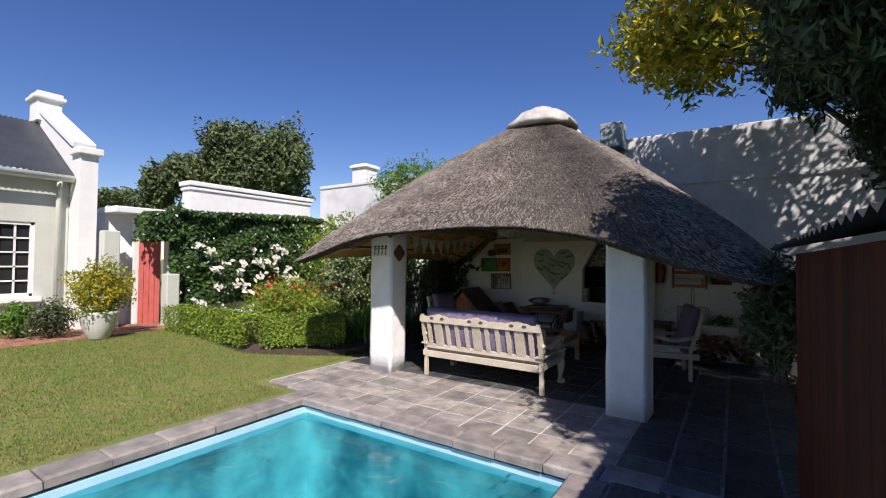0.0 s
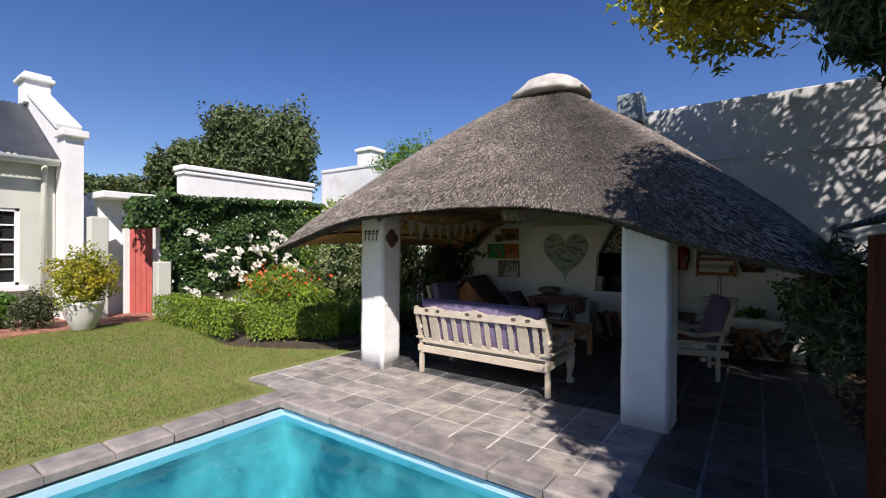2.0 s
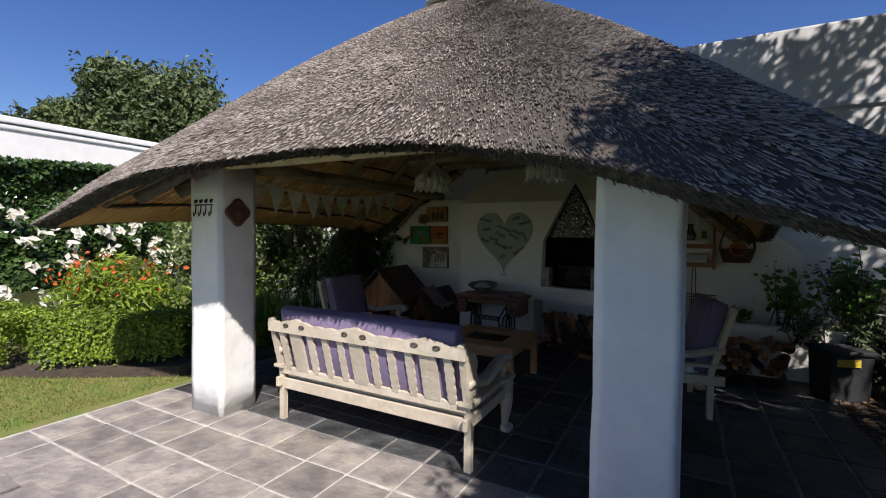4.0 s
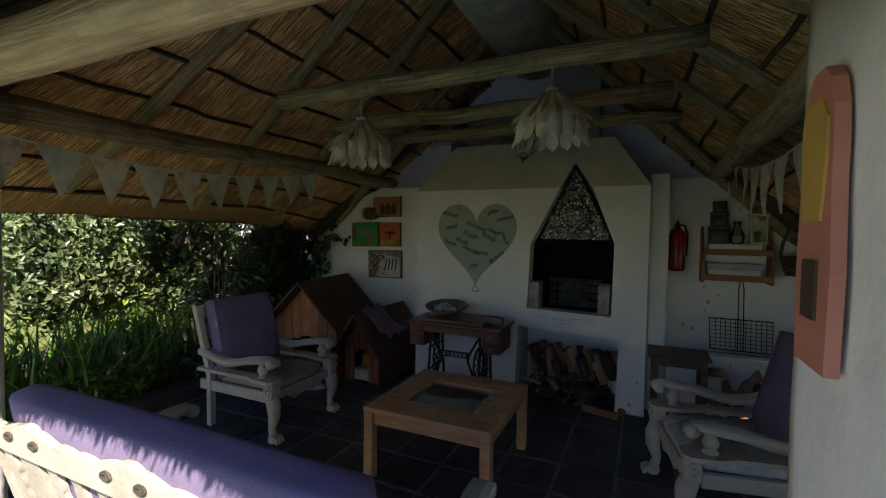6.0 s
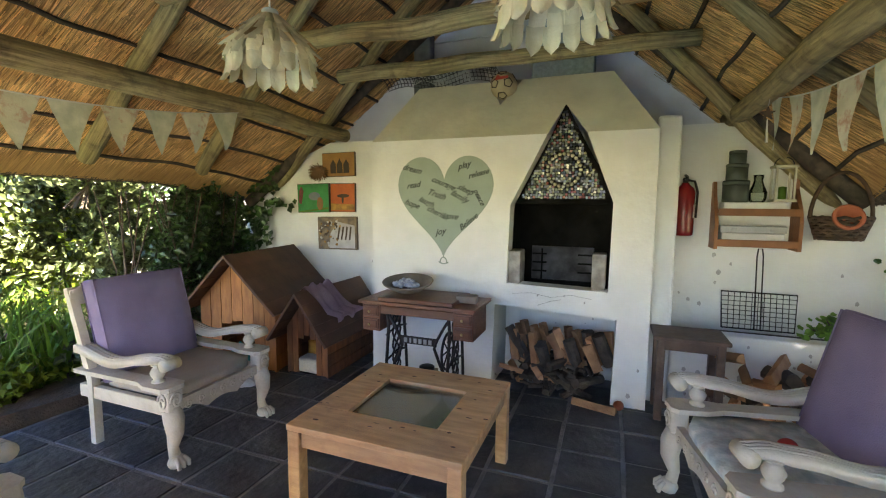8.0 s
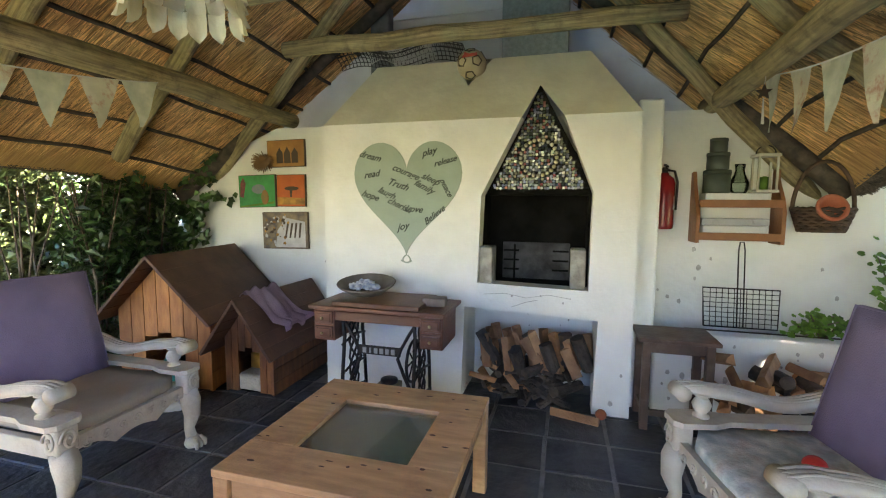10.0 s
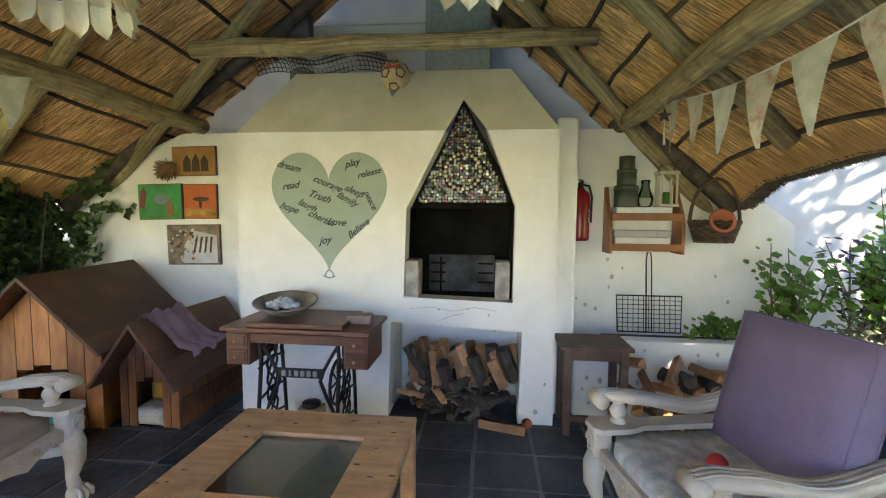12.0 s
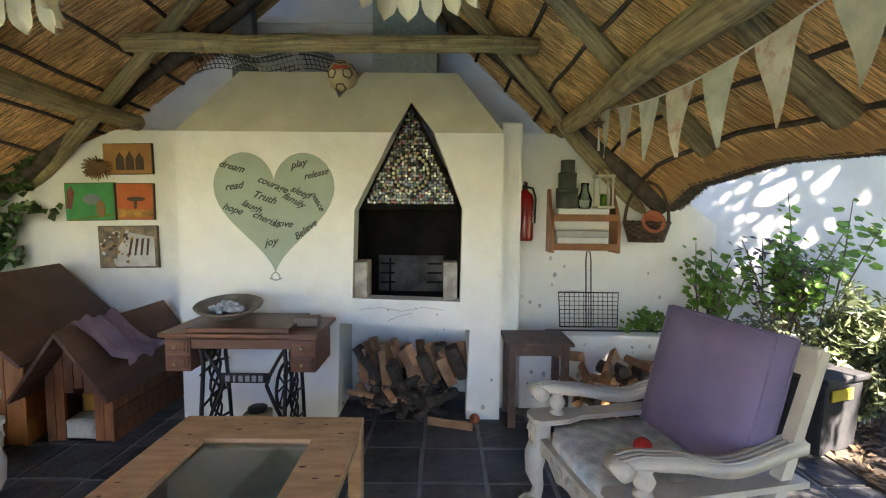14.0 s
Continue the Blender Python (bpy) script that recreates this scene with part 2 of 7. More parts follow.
def lathe(bm, prof, seg=16, at=(0, 0, 0), m=None):
    """A turned shape from (radius, height) pairs."""
    m = Matrix.Translation(at) @ (m if m else Matrix())
    rings = [[bm.verts.new(m @ Vector((r * math.cos(2 * math.pi * k / seg), r * math.sin(2 * math.pi * k / seg), z))) for k in range(seg)] for r, z in prof]
    for a, b in zip(rings, rings[1:]):
        for k in range(seg):
            bm.faces.new((a[k], a[(k + 1) % seg], b[(k + 1) % seg], b[k]))
    bm.faces.new(rings[0][::-1])
    bm.faces.new(rings[-1])


def slab(bm, outline, axis, a, b):
    """A flat outline (2D points) given thickness from a to b along an axis."""
    def p(u, v, w):
        return {"x": (w, u, v), "y": (u, w, v), "z": (u, v, w)}[axis]
    lo = [bm.verts.new(p(u, v, a)) for u, v in outline]
    hi = [bm.verts.new(p(u, v, b)) for u, v in outline]
    n = len(outline)
    fs = [bm.faces.new(lo), bm.faces.new(hi[::-1])] + [bm.faces.new((lo[i], hi[i], hi[(i + 1) % n], lo[(i + 1) % n])) for i in range(n)]
    bmesh.ops.recalc_face_normals(bm, faces=fs)


def log(bm, a, b, r, r2=None, seg=10, wob=0.012, seed=0):
    """A slightly crooked pole from a to b."""
    a, b = Vector(a), Vector(b)
    rg = random.Random(seed)
    n = 7
    pts = [a.lerp(b, i / n) + Vector([rg.uniform(-wob, wob) for _ in range(3)]) * (0 if i in (0, n) else 1) for i in range(n + 1)]
    r2 = r2 or r
    tube(bm, pts, [(r + (r2 - r) * i / n) * rg.uniform(0.95, 1.05) for i in range(n + 1)], seg)


def rotz(a):
    return Matrix.Rotation(radians(a), 4, "Z")


def rotx(a):
    return Matrix.Rotation(radians(a), 4, "X")


def roty(a):
    return Matrix.Rotation(radians(a), 4, "Y")


def cards(name, centres, normals, ups, w, h, material, label, category, parent=None, fold=0.25):
    """Many small folded leaves in one mesh: a four-sided blade with a raised midrib."""
    c = np.asarray(centres, float)
    nrm = np.asarray(normals, float)
    up = np.asarray(ups, float)
    nrm /= np.linalg.norm(nrm, axis=1)[:, None] + 1e-9
    side = np.cross(up, nrm)
    side /= np.linalg.norm(side, axis=1)[:, None] + 1e-9
    up = np.cross(nrm, side)
    w = np.broadcast_to(np.asarray(w, float), (len(c),))[:, None]
    h = np.broadcast_to(np.asarray(h, float), (len(c),))[:, None]
    base, tip = c - up * h / 2, c + up * h / 2
    ma = c + side * w / 2 + nrm * w * fold
    mb = c - side * w / 2 + nrm * w * fold
    v = np.stack([base, ma, tip, mb], 1).reshape(-1, 3)
    n = len(c)
    i = np.arange(n) * 4
    f = np.concatenate([np.stack([i, i + 1, i + 2], 1), np.stack([i, i + 2, i + 3], 1)], 1).reshape(-1, 3)
    me = bpy.data.meshes.new(name)
    me.from_pydata(v.tolist(), [], f.tolist())
    me.materials.append(material)
    ob = new(name, me)
    if parent:
        ob.parent = parent
        if label:
            tagged(ob, label)
    else:
        tagged(ob, label, category)
    return ob


def unit(rg, n):
    v = rg.normal(size=(n, 3))
    return v / np.linalg.norm(v, axis=1)[:, None]

# ---- ground ----
POOL = (-4.33, -1.15, -3.0, 5.07)  # x0, x1, y0, y1
bm = BM()
# one sheet round the pool, out to the horizon
xs = [-900, -40, -16, -12, -10.2, -8.5, -6.5, -5.4, POOL[0] - 0.2, POOL[1] + 0.2, 2, 40, 900]
ys = [-900, -40, POOL[2] - 0.2, 2, POOL[3] + 0.2, 7, 9, 12, 40, 900]


def ground_z(x, y):
    t = min(max((-x - 5.4) / 3.6, 0), 1)
    return -0.03 + 0.19 * t * t * (3 - 2 * t)


gv = {(i, j): bm.verts.new((x, y, ground_z(x, y))) for i, x in enumerate(xs) for j, y in enumerate(ys)}
for i in range(len(xs) - 1):
    for j in range(len(ys) - 1):
        if xs[i] >= POOL[0] - 0.21 and xs[i + 1] <= POOL[1] + 0.21 and ys[j] >= POOL[2] - 0.21 and ys[j + 1] <= POOL[3] + 0.21:
            continue
        bm.faces.new((gv[i, j], gv[i + 1, j], gv[i + 1, j + 1], gv[i, j + 1]))
structure("ground", bm, LAWN, "green lawn with dry yellow patches")

# grass blades over the lawn that shows
rg = np.random.default_rng(3)
n = 110000
gx, gy = rg.uniform(-10.0, -4.8, n), rg.uniform(0.0, 8.3, n)
keep = ~((gx > -5.55) & (gy > 5.15)) & ~((gy > 6.0 + 0.0 * gx) & (gx < -7.0)) & ~((gx < -6.0) & (gy > 7.2))
gx, gy = gx[keep], gy[keep]
gz = np.array([ground_z(a, b) for a, b in zip(gx, gy)])
h = rg.uniform(0.02, 0.045, len(gx))
nr = unit(rg, len(gx))
nr[:, 2] *= 0.4
up = np.stack([rg.normal(0, 0.5, len(gx)), rg.normal(0, 0.5, len(gx)), np.ones(len(gx))], 1)
tagged(cards("grass", np.stack([gx, gy, gz + h * 0.4], 1), nr, up, 0.008, h, BLADE, "short mown lawn grass, green with straw patches", "grass"), kind="stuff")

# paved floor base in pale mortar, below the slate tiles
bm = BM()
slab(bm, [(-5.36, 5.31), (-0.93, 5.31), (-0.93, 6.7), (-5.36, 6.7)], "z", -0.15, 0.001)
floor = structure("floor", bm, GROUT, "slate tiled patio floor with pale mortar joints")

# Base for the shaded areas; the darker joint colour stands in for shade.
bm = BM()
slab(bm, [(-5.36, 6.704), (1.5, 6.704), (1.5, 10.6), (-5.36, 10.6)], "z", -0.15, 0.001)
structure("floor_shelter", bm, GROUT_SHADED, "slate tiled shelter floor with shade-darkened grey joints")
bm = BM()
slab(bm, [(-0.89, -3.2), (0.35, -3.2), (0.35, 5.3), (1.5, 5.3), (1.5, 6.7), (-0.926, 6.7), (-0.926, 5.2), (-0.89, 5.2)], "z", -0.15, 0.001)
structure("floor_path", bm, GROUT_SHADED, "slate tiled path with shade-darkened grey joints beside the shed")

# pool shell and water
x0, x1, y0, y1 = POOL
bm = BM()
box(bm, ((x0 + x1) / 2, (y0 + y1) / 2, -1.5), (x1 - x0 + 0.3, y1 - y0 + 0.3, 0.1))
pool_floor = structure("pool_basin", bm, POOL_CAUSTIC, "blue plastered swimming pool basin with painted caustics")
for nm, c, s in (("west", (x0 - 0.1, (y0 + y1) / 2, -0.8), (0.2, y1 - y0 + 0.4, 1.4)), ("east", (x1 + 0.1, (y0 + y1) / 2, -0.8), (0.2, y1 - y0 + 0.4, 1.4)),
                 ("north", ((x0 + x1) / 2, y1 + 0.1, -0.8), (x1 - x0, 0.2, 1.4)), ("south", ((x0 + x1) / 2, y0 - 0.1, -0.8), (x1 - x0, 0.2, 1.4))):
    bm = BM()
    box(bm, (c[0], c[1], -0.86), (s[0], s[1], 1.28))
    structure("pool_wall_" + nm, bm, POOL_CAUSTIC, "turquoise plastered pool wall with painted caustics")
    bm = BM()
    box(bm, (c[0], c[1], -0.16), (s[0], s[1], 0.12))
    structure("pool_trim_" + nm, bm, POOL_EDGE, "pale blue band at the waterline")
WATER = bpy.data.materials.new("pool_water")
WATER.use_nodes = True
wn, wl = WATER.node_tree.nodes, WATER.node_tree.links.new
wt = wn.new("ShaderNodeBsdfTransparent")
wt.inputs[0].default_value = (0.34, 0.74, 0.80, 1)
wg = wn.new("ShaderNodeBsdfGlossy")
wg.inputs["Roughness"].default_value = 0.03
wf = wn.new("ShaderNodeFresnel")
wf.inputs["IOR"].default_value = 1.33
wx = wn.new("ShaderNodeMixShader")
wb = wn.new("ShaderNodeBump")
wb.inputs["Strength"].default_value, wb.inputs["Distance"].default_value = 0.45, 0.05
wo = wn.new("ShaderNodeTexNoise")
wo.inputs["Scale"].default_value, wo.inputs["Detail"].default_value, wo.inputs["Distortion"].default_value = 2.0, 4.0, 0.8
wc = wn.new("ShaderNodeTexCoord")
wl(wc.outputs["Object"], wo.inputs["Vector"])
wl(wo.outputs["Fac"], wb.inputs["Height"])
wl(wb.outputs[0], wg.inputs["Normal"])
wl(wb.outputs[0], wf.inputs["Normal"])
wl(wf.outputs[0], wx.inputs[0])
wl(wt.outputs[0], wx.inputs[1])
wl(wg.outputs[0], wx.inputs[2])
wl(wx.outputs[0], wn["Material Output"].inputs[0])
bm = BM()
bmesh.ops.create_grid(bm, x_segments=2, y_segments=2, size=0.5, matrix=Matrix.Translation(((x0 + x1) / 2, (y0 + y1) / 2, -0.16)) @ Matrix.Diagonal((x1 - x0, y1 - y0, 1, 1)))
structure("water", bm, WATER, "rippled turquoise pool water")

# ---- boundary and back wall ----
WALL_Y = 10.62
bm = BM()
box(bm, (-1.0, WALL_Y + 0.4, 2.05), (9.0, 0.24, 4.1), bevel=0.02)
box(bm, (-1.0, WALL_Y + 0.27, 3.13), (9.0, 0.04, 0.05))
structure("wall_north", bm, BOUNDARY, "tall whitewashed boundary wall with a ledge and darker blotches")
bm = BM()
slab(bm, [(-5.7, 0), (0.35, 0), (0.35, 1.4), (-0.6, 2.14), (-1.3, 2.14), (-3.75, 2.14), (-4.6, 2.14), (-5.7, 1.7)], "y", WALL_Y, WALL_Y + 0.25)
structure("wall_lapa_back", bm, WHITEWASH, "cream whitewashed back wall with flaking patches")

# ---- fireplace ----
FY = 10.03
fire = thing("fireplace", "white plastered braai fireplace with a sloping cream hood", "fireplace")
bm = BM()
# front face with the pointed opening over the wood store
slab(bm, [(-3.76, 0), (-2.66, 0), (-2.64, 0.70), (-1.72, 0.66), (-1.74, 0), (-1.5, 0), (-1.5, 2.03), (-1.98, 2.03), (-1.78, 1.52), (-1.79, 0.86), (-2.55, 0.88), (-2.53, 1.5), (-2.26, 2.03), (-3.76, 2.03)], "y", FY, FY + 0.16)
part("front", bm, WHITEWASH, fire)
for c, sz in (((-3.21, FY + 0.37, 1.015), (1.1, 0.42, 2.03)), ((-1.61, FY + 0.37, 1.015), (0.22, 0.42, 2.03)), ((-2.2, FY + 0.37, 0.76), (0.96, 0.42, 0.12)), ((-2.2, FY + 0.55, 0.35), (0.96, 0.06, 0.7))):
    bm = BM()
    box(bm, c, sz)
    part("masonry", bm, WHITEWASH, fire)
bm = BM()
hood = {}
for key, (x, y, z) in {"a": (-3.76, FY, 2.03), "b": (-2.26, FY, 2.03), "c": (-2.15, FY + 0.155, 2.27), "d": (-1.98, FY, 2.03), "e": (-1.5, FY, 2.03), "f": (-1.82, FY + 0.32, 2.53), "g": (-2.52, FY + 0.32, 2.53),
                       "n": (-2.67, FY + 0.17, 2.30), "h": (-2.8, FY + 0.32, 2.53), "i": (-3.45, FY + 0.32, 2.53), "j": (-3.76, WALL_Y, 2.03), "k": (-1.5, WALL_Y, 2.03), "l": (-1.82, WALL_Y, 2.53), "m": (-3.45, WALL_Y, 2.53)}.items():
    hood[key] = bm.verts.new((x, y, z))
for f in ("abc", "acn", "ani", "inh", "def", "cdf", "cfg", "cgn", "efl", "ekl", "aim", "amj", "ihm", "gfl", "hgl", "hlm"):
    bm.faces.new([hood[k] for k in f])
bmesh.ops.triangulate(bm, faces=bm.faces[:])
bmesh.ops.recalc_face_normals(bm, faces=bm.faces[:])
part("hood", bm, CREAM, fire, "sloping cream plastered hood")
for c, sz in (((-2.17, FY + 0.5, 1.35), (0.8, 0.03, 1.0)), ((-2.555, FY + 0.33, 1.35), (0.03, 0.33, 1.0)), ((-1.785, FY + 0.33, 1.35), (0.03, 0.33, 1.0)), ((-2.17, FY + 0.33, 0.835), (0.76, 0.33, 0.03))):
    bm = BM()
    box(bm, c, sz)
    part("firebox_side", bm, SOOT_SHADE, fire, "soot-blackened firebox lining")
bm = BM()
box(bm, (-2.17, FY + 0.475, 1.0), (0.52, 0.02, 0.29), bevel=0.004)
part("back_plate", bm, mat("ash_grey", (0.075, 0.075, 0.08), (0.015, 0.015, 0.015), 7, 0.8, 0.4, 30), fire, "ash-grey firebox back plate")
for sx in (-1, 1):
    for j in range(3):
        bm = BM()
        box(bm, (-2.17 + sx * 0.19, FY + 0.455, 0.93 + 0.075 * j), (0.12, 0.03, 0.012), bevel=0.002)
        part("grid_rest", bm, SOOT_SHADE, fire)
bm = BM()
tube(bm, [(-2.32, FY + 0.3, 0.86), (-2.32, FY + 0.32, 1.14)], 0.008, 6)
part("grid_rod", bm, SOOT_SHADE, fire)
FIRE_BRICK = mat("fire_brick", (0.46, 0.43, 0.37), (0.25, 0.23, 0.2), 12, 0.9, 0.5, 40)
for x in (-2.5, -1.86):
    bm = BM()
    box(bm, (x, FY + 0.14, 1.0), (0.1, 0.2, 0.27), bevel=0.01)
    part("fire_brick", bm, FIRE_BRICK, fire, "scorched grey fire brick")
bm = BM()
box(bm, (-1.42, 10.42, 1.075), (0.16, 0.4, 2.15), bevel=0.02)
structure("wall_pilaster", bm, WHITEWASH, "white plastered pilaster beside the fireplace")
bm = BM()
box(bm, (-2.22, WALL_Y + 0.0, 3.1), (0.5, 0.3, 1.3), bevel=0.01)
box(bm, (-2.12, WALL_Y + 0.1, 4.12), (0.42, 0.42, 0.5), bevel=0.02)
structure("wall_flue", bm, mat("grey_flue", (0.30, 0.35, 0.35), (0.22, 0.26, 0.26), 30, 0.7, 0.3, 80), "grey speckled chimney flue")

bm = BM()
box(bm, (-3.55, WALL_Y + 0.06, 3.0), (0.17, 0.12, 1.0), bevel=0.012)
structure("wall_post_flue", bm, mat("grey_post", (0.20, 0.22, 0.23), (0.11, 0.12, 0.125), 9, 0.8, 0.4, 40), "dark grey upright post behind the fireplace hood")

# ---- pillars ----


def pillar(at, w, d, h, label):
    bm = BM()
    box(bm, (0, 0, h / 2), (w, d, h))
    bmesh.ops.subdivide_edges(bm, edges=bm.edges[:], cuts=7, use_grid_fill=True)
    for v in bm.verts:
        o = noise.noise_vector(v.co * 2.3 + Vector(at)) * 0.012
        v.co += Vector((o.x, o.y, 0))
    bmesh.ops.bevel(bm, geom=[e for e in bm.edges if len(e.link_faces) == 2 and e.calc_face_angle() > 1.2], offset=0.015, segments=2, affect="EDGES")
    ob = link("pillar", bm, PILLAR, None, "", True)
    ob.location = at
    return tagged(ob, label, "pillar", "roof pillars", "structure")


pillar((-4.465, 6.68, -0.01), 0.41, 0.36, 2.15, "whitewashed square masonry pillar with sun on its foot")
pillar((-1.065, 6.68, -0.01), 0.41, 0.4, 2.06, "whitewashed square masonry pillar in tree shade")

# ---- thatched roof ----
RX, RY = -2.65, 8.1
EAVE = [(0.0, 1.5), (0.12, 1.68), (0.27, 1.7), (0.73, 1.72), (0.8, 1.76), (0.88, 1.8), (0.95, 1.7), (1.0, 1.4)]
# lip of the eave from the left side round the front to the right side: share of the way, x, y, z
LIP = [(0.0, -6.05, 8.1, 1.74), (0.09, -5.95, 6.9, 1.7), (0.16, -5.65, 6.05, 1.65), (0.2, -5.36, 5.62, 1.59), (0.25, -4.95, 5.64, 1.69), (0.32, -4.4, 5.7, 1.87), (0.38, -3.95, 5.76, 1.97),
       (0.5, -2.7, 5.88, 2.03), (0.58, -1.95, 5.9, 2.0), (0.66, -1.26, 5.9, 1.88), (0.73, -0.6, 5.8, 1.65), (0.8, 0.08, 5.76, 1.47), (0.85, 0.27, 6.25, 1.46), (0.92, 0.3, 7.1, 1.6), (1.0, 0.25, 8.1, 1.76)]
lip_f = np.linspace(0, 1, 241)
lip_xyz = []
for axis in (1, 2, 3):
    raw = np.interp(lip_f, [e[0] for e in LIP], [e[axis] for e in LIP])
    soft_raw = np.convolve(np.pad(raw, 4, mode="reflect", reflect_type="odd"), np.ones(9) / 9, "valid")
    lip_xyz.append(soft_raw)


def spine(u, v):
    """A point of the roof: u runs along the eave from back left round the front to back right, v from eave to ridge."""
    if u < 0.27 or u > 0.73:
        ze = float(np.interp(u, [e[0] for e in EAVE], [e[1] for e in EAVE]))
        k = u / 0.27 if u < 0.5 else (1 - u) / 0.27
        y = WALL_Y + 0.2 + (RY - WALL_Y - 0.2) * k
        sx = -1 if u < 0.5 else 1
        e = Vector((RX + sx * ((3.4 if sx < 0 else 2.9) - 0.25 * (1 - k) ** 2 - 0.14), y, ze))
        t = Vector((RX + sx * 0.1, y, 3.72))
    else:
        f = (u - 0.27) / 0.46
        e = Vector([float(np.interp(f, lip_f, a)) for a in lip_xyz])
        a = math.pi * (1 + f)
        t = Vector((RX + 0.1 * math.cos(a), RY + 0.1 * math.sin(a), 3.72))
        d = Vector((t.x - e.x, t.y - e.y, 0)).normalized()
        e += d * 0.15 - Vector((0, 0, 0.015))
    p = e.lerp(t, v)
    p.z -= 0.06 * math.sin(math.pi * v)
    return p


def under(u, v):
    return spine(u, v)


def over(u, v):
    """The outer skin: thick thatch whose lip juts out past the sheared underside."""
    p = spine(u, v)
    k = min(v / 0.09, 1.0)
    k = k * k * (3 - 2 * k)
    p.z += 0.02 + 0.15 * k + 0.13 * math.sin(math.pi * min(v, 1.0)) ** 1.5
    o = p - Vector((RX, p.y if p.y > RY else RY, p.z))
    return p + o.normalized() * (0.14 - 0.11 * k) if o.length > 0.1 else p


NU, NV = 120, 24
bm = BM()
top = [[bm.verts.new(over(i / NU, j / NV) + Vector((0, 0, 0.015 * noise.noise(over(i / NU, j / NV) * 3)))) for j in range(NV + 1)] for i in range(NU + 1)]
for i in range(NU):
    for j in range(NV):
        bm.faces.new((top[i][j], top[i][j + 1], top[i + 1][j + 1], top[i + 1][j]))
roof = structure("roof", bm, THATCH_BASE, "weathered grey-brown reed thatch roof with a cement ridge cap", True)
bm = BM()
uvl = bm.loops.layers.uv.new("UVMap")
low = [[bm.verts.new(under(i / NU, j / NV)) for j in range(NV + 1)] for i in range(NU + 1)]
for i in range(NU):
    for j in range(NV):
        f = bm.faces.new((low[i][j], low[i + 1][j], low[i + 1][j + 1], low[i][j + 1]))
        for lp, (a, b) in zip(f.loops, ((i, j), (i + 1, j), (i + 1, j + 1), (i, j + 1))):
            lp[uvl].uv = (a / NU * 15, b / NV * 3.5)
tagged(part("reed_lining", bm, REED, roof, "orange-brown reed underside", True))
# cut eave face
bm = BM()
for i in range(NU):
    a, b = under(i / NU, 0), under((i + 1) / NU, 0)
    c, d = over((i + 1) / NU, 0), over(i / NU, 0)
    vs = [bm.verts.new(p) for p in (a, b, c, d)]
    bm.faces.new(vs)
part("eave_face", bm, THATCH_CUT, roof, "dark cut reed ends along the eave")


def reeds(name, n, seed, along, length, width, material, label, umin=0.0, umax=1.0, vmin=0.0, vmax=1.0, fan=0.16, lift=0.2):
    """Loose reed ends lying on the roof, pointing down the slope."""
    rg = np.random.default_rng(seed)
    V, F = [], []
    G = 240
    ou = [[np.array(along(i / G, j / 40)) for j in range(41)] for i in range(G + 1)]
    us, vs = rg.uniform(umin, umax, n), rg.uniform(vmin, vmax, n)
    for k in range(n):
        v = 1 - math.sqrt(1 - vs[k] * 0.999) if vmax > 0.5 else vs[k]
        fi, fj = us[k] * (G - 0.001), v * 39.99
        i, j = int(fi), int(fj)
        p = ou[i][j] + (ou[i + 1][j] - ou[i][j]) * (fi - i) + (ou[i][j + 1] - ou[i][j]) * (fj - j)
        d = ou[i][j] - ou[i][j + 1]
        d = d / (np.linalg.norm(d) + 1e-9)
        s = ou[i + 1][j] - ou[i][j]
        s = s / (np.linalg.norm(s) + 1e-9)
        nn = np.cross(d, s)
        nn = nn / (np.linalg.norm(nn) + 1e-9)
        nn = nn if nn[2] > 0 else -nn
        d = d + s * rg.normal(0, fan) + nn * rg.uniform(0.1, 1.0) * lift
        L, w = length * rg.uniform(0.6, 1.4), width * rg.uniform(0.6, 1.4)
        a, b = p - d * L * 0.6 - nn * 0.012, p + d * L * 0.4 + nn * 0.004
        q = len(V)
        V += [a - s * w, a + s * w, b + s * w, b - s * w, b + nn * w * 1.3, a + nn * w * 0.9]
        F += [(q, q + 5, q + 4, q + 3), (q + 5, q + 1, q + 2, q + 4), (q + 3, q + 4, q + 2)]
    me = bpy.data.meshes.new(name)
    me.from_pydata([tuple(x) for x in V], [], F)
    me.materials.append(material)
    ob = new(name, me)
    ob.parent = roof
    return tagged(ob, label, kind="stuff")


reeds("thatch_reeds", 118000, 5, over, 0.085, 0.0034, THATCH, "weathered grey reed ends")


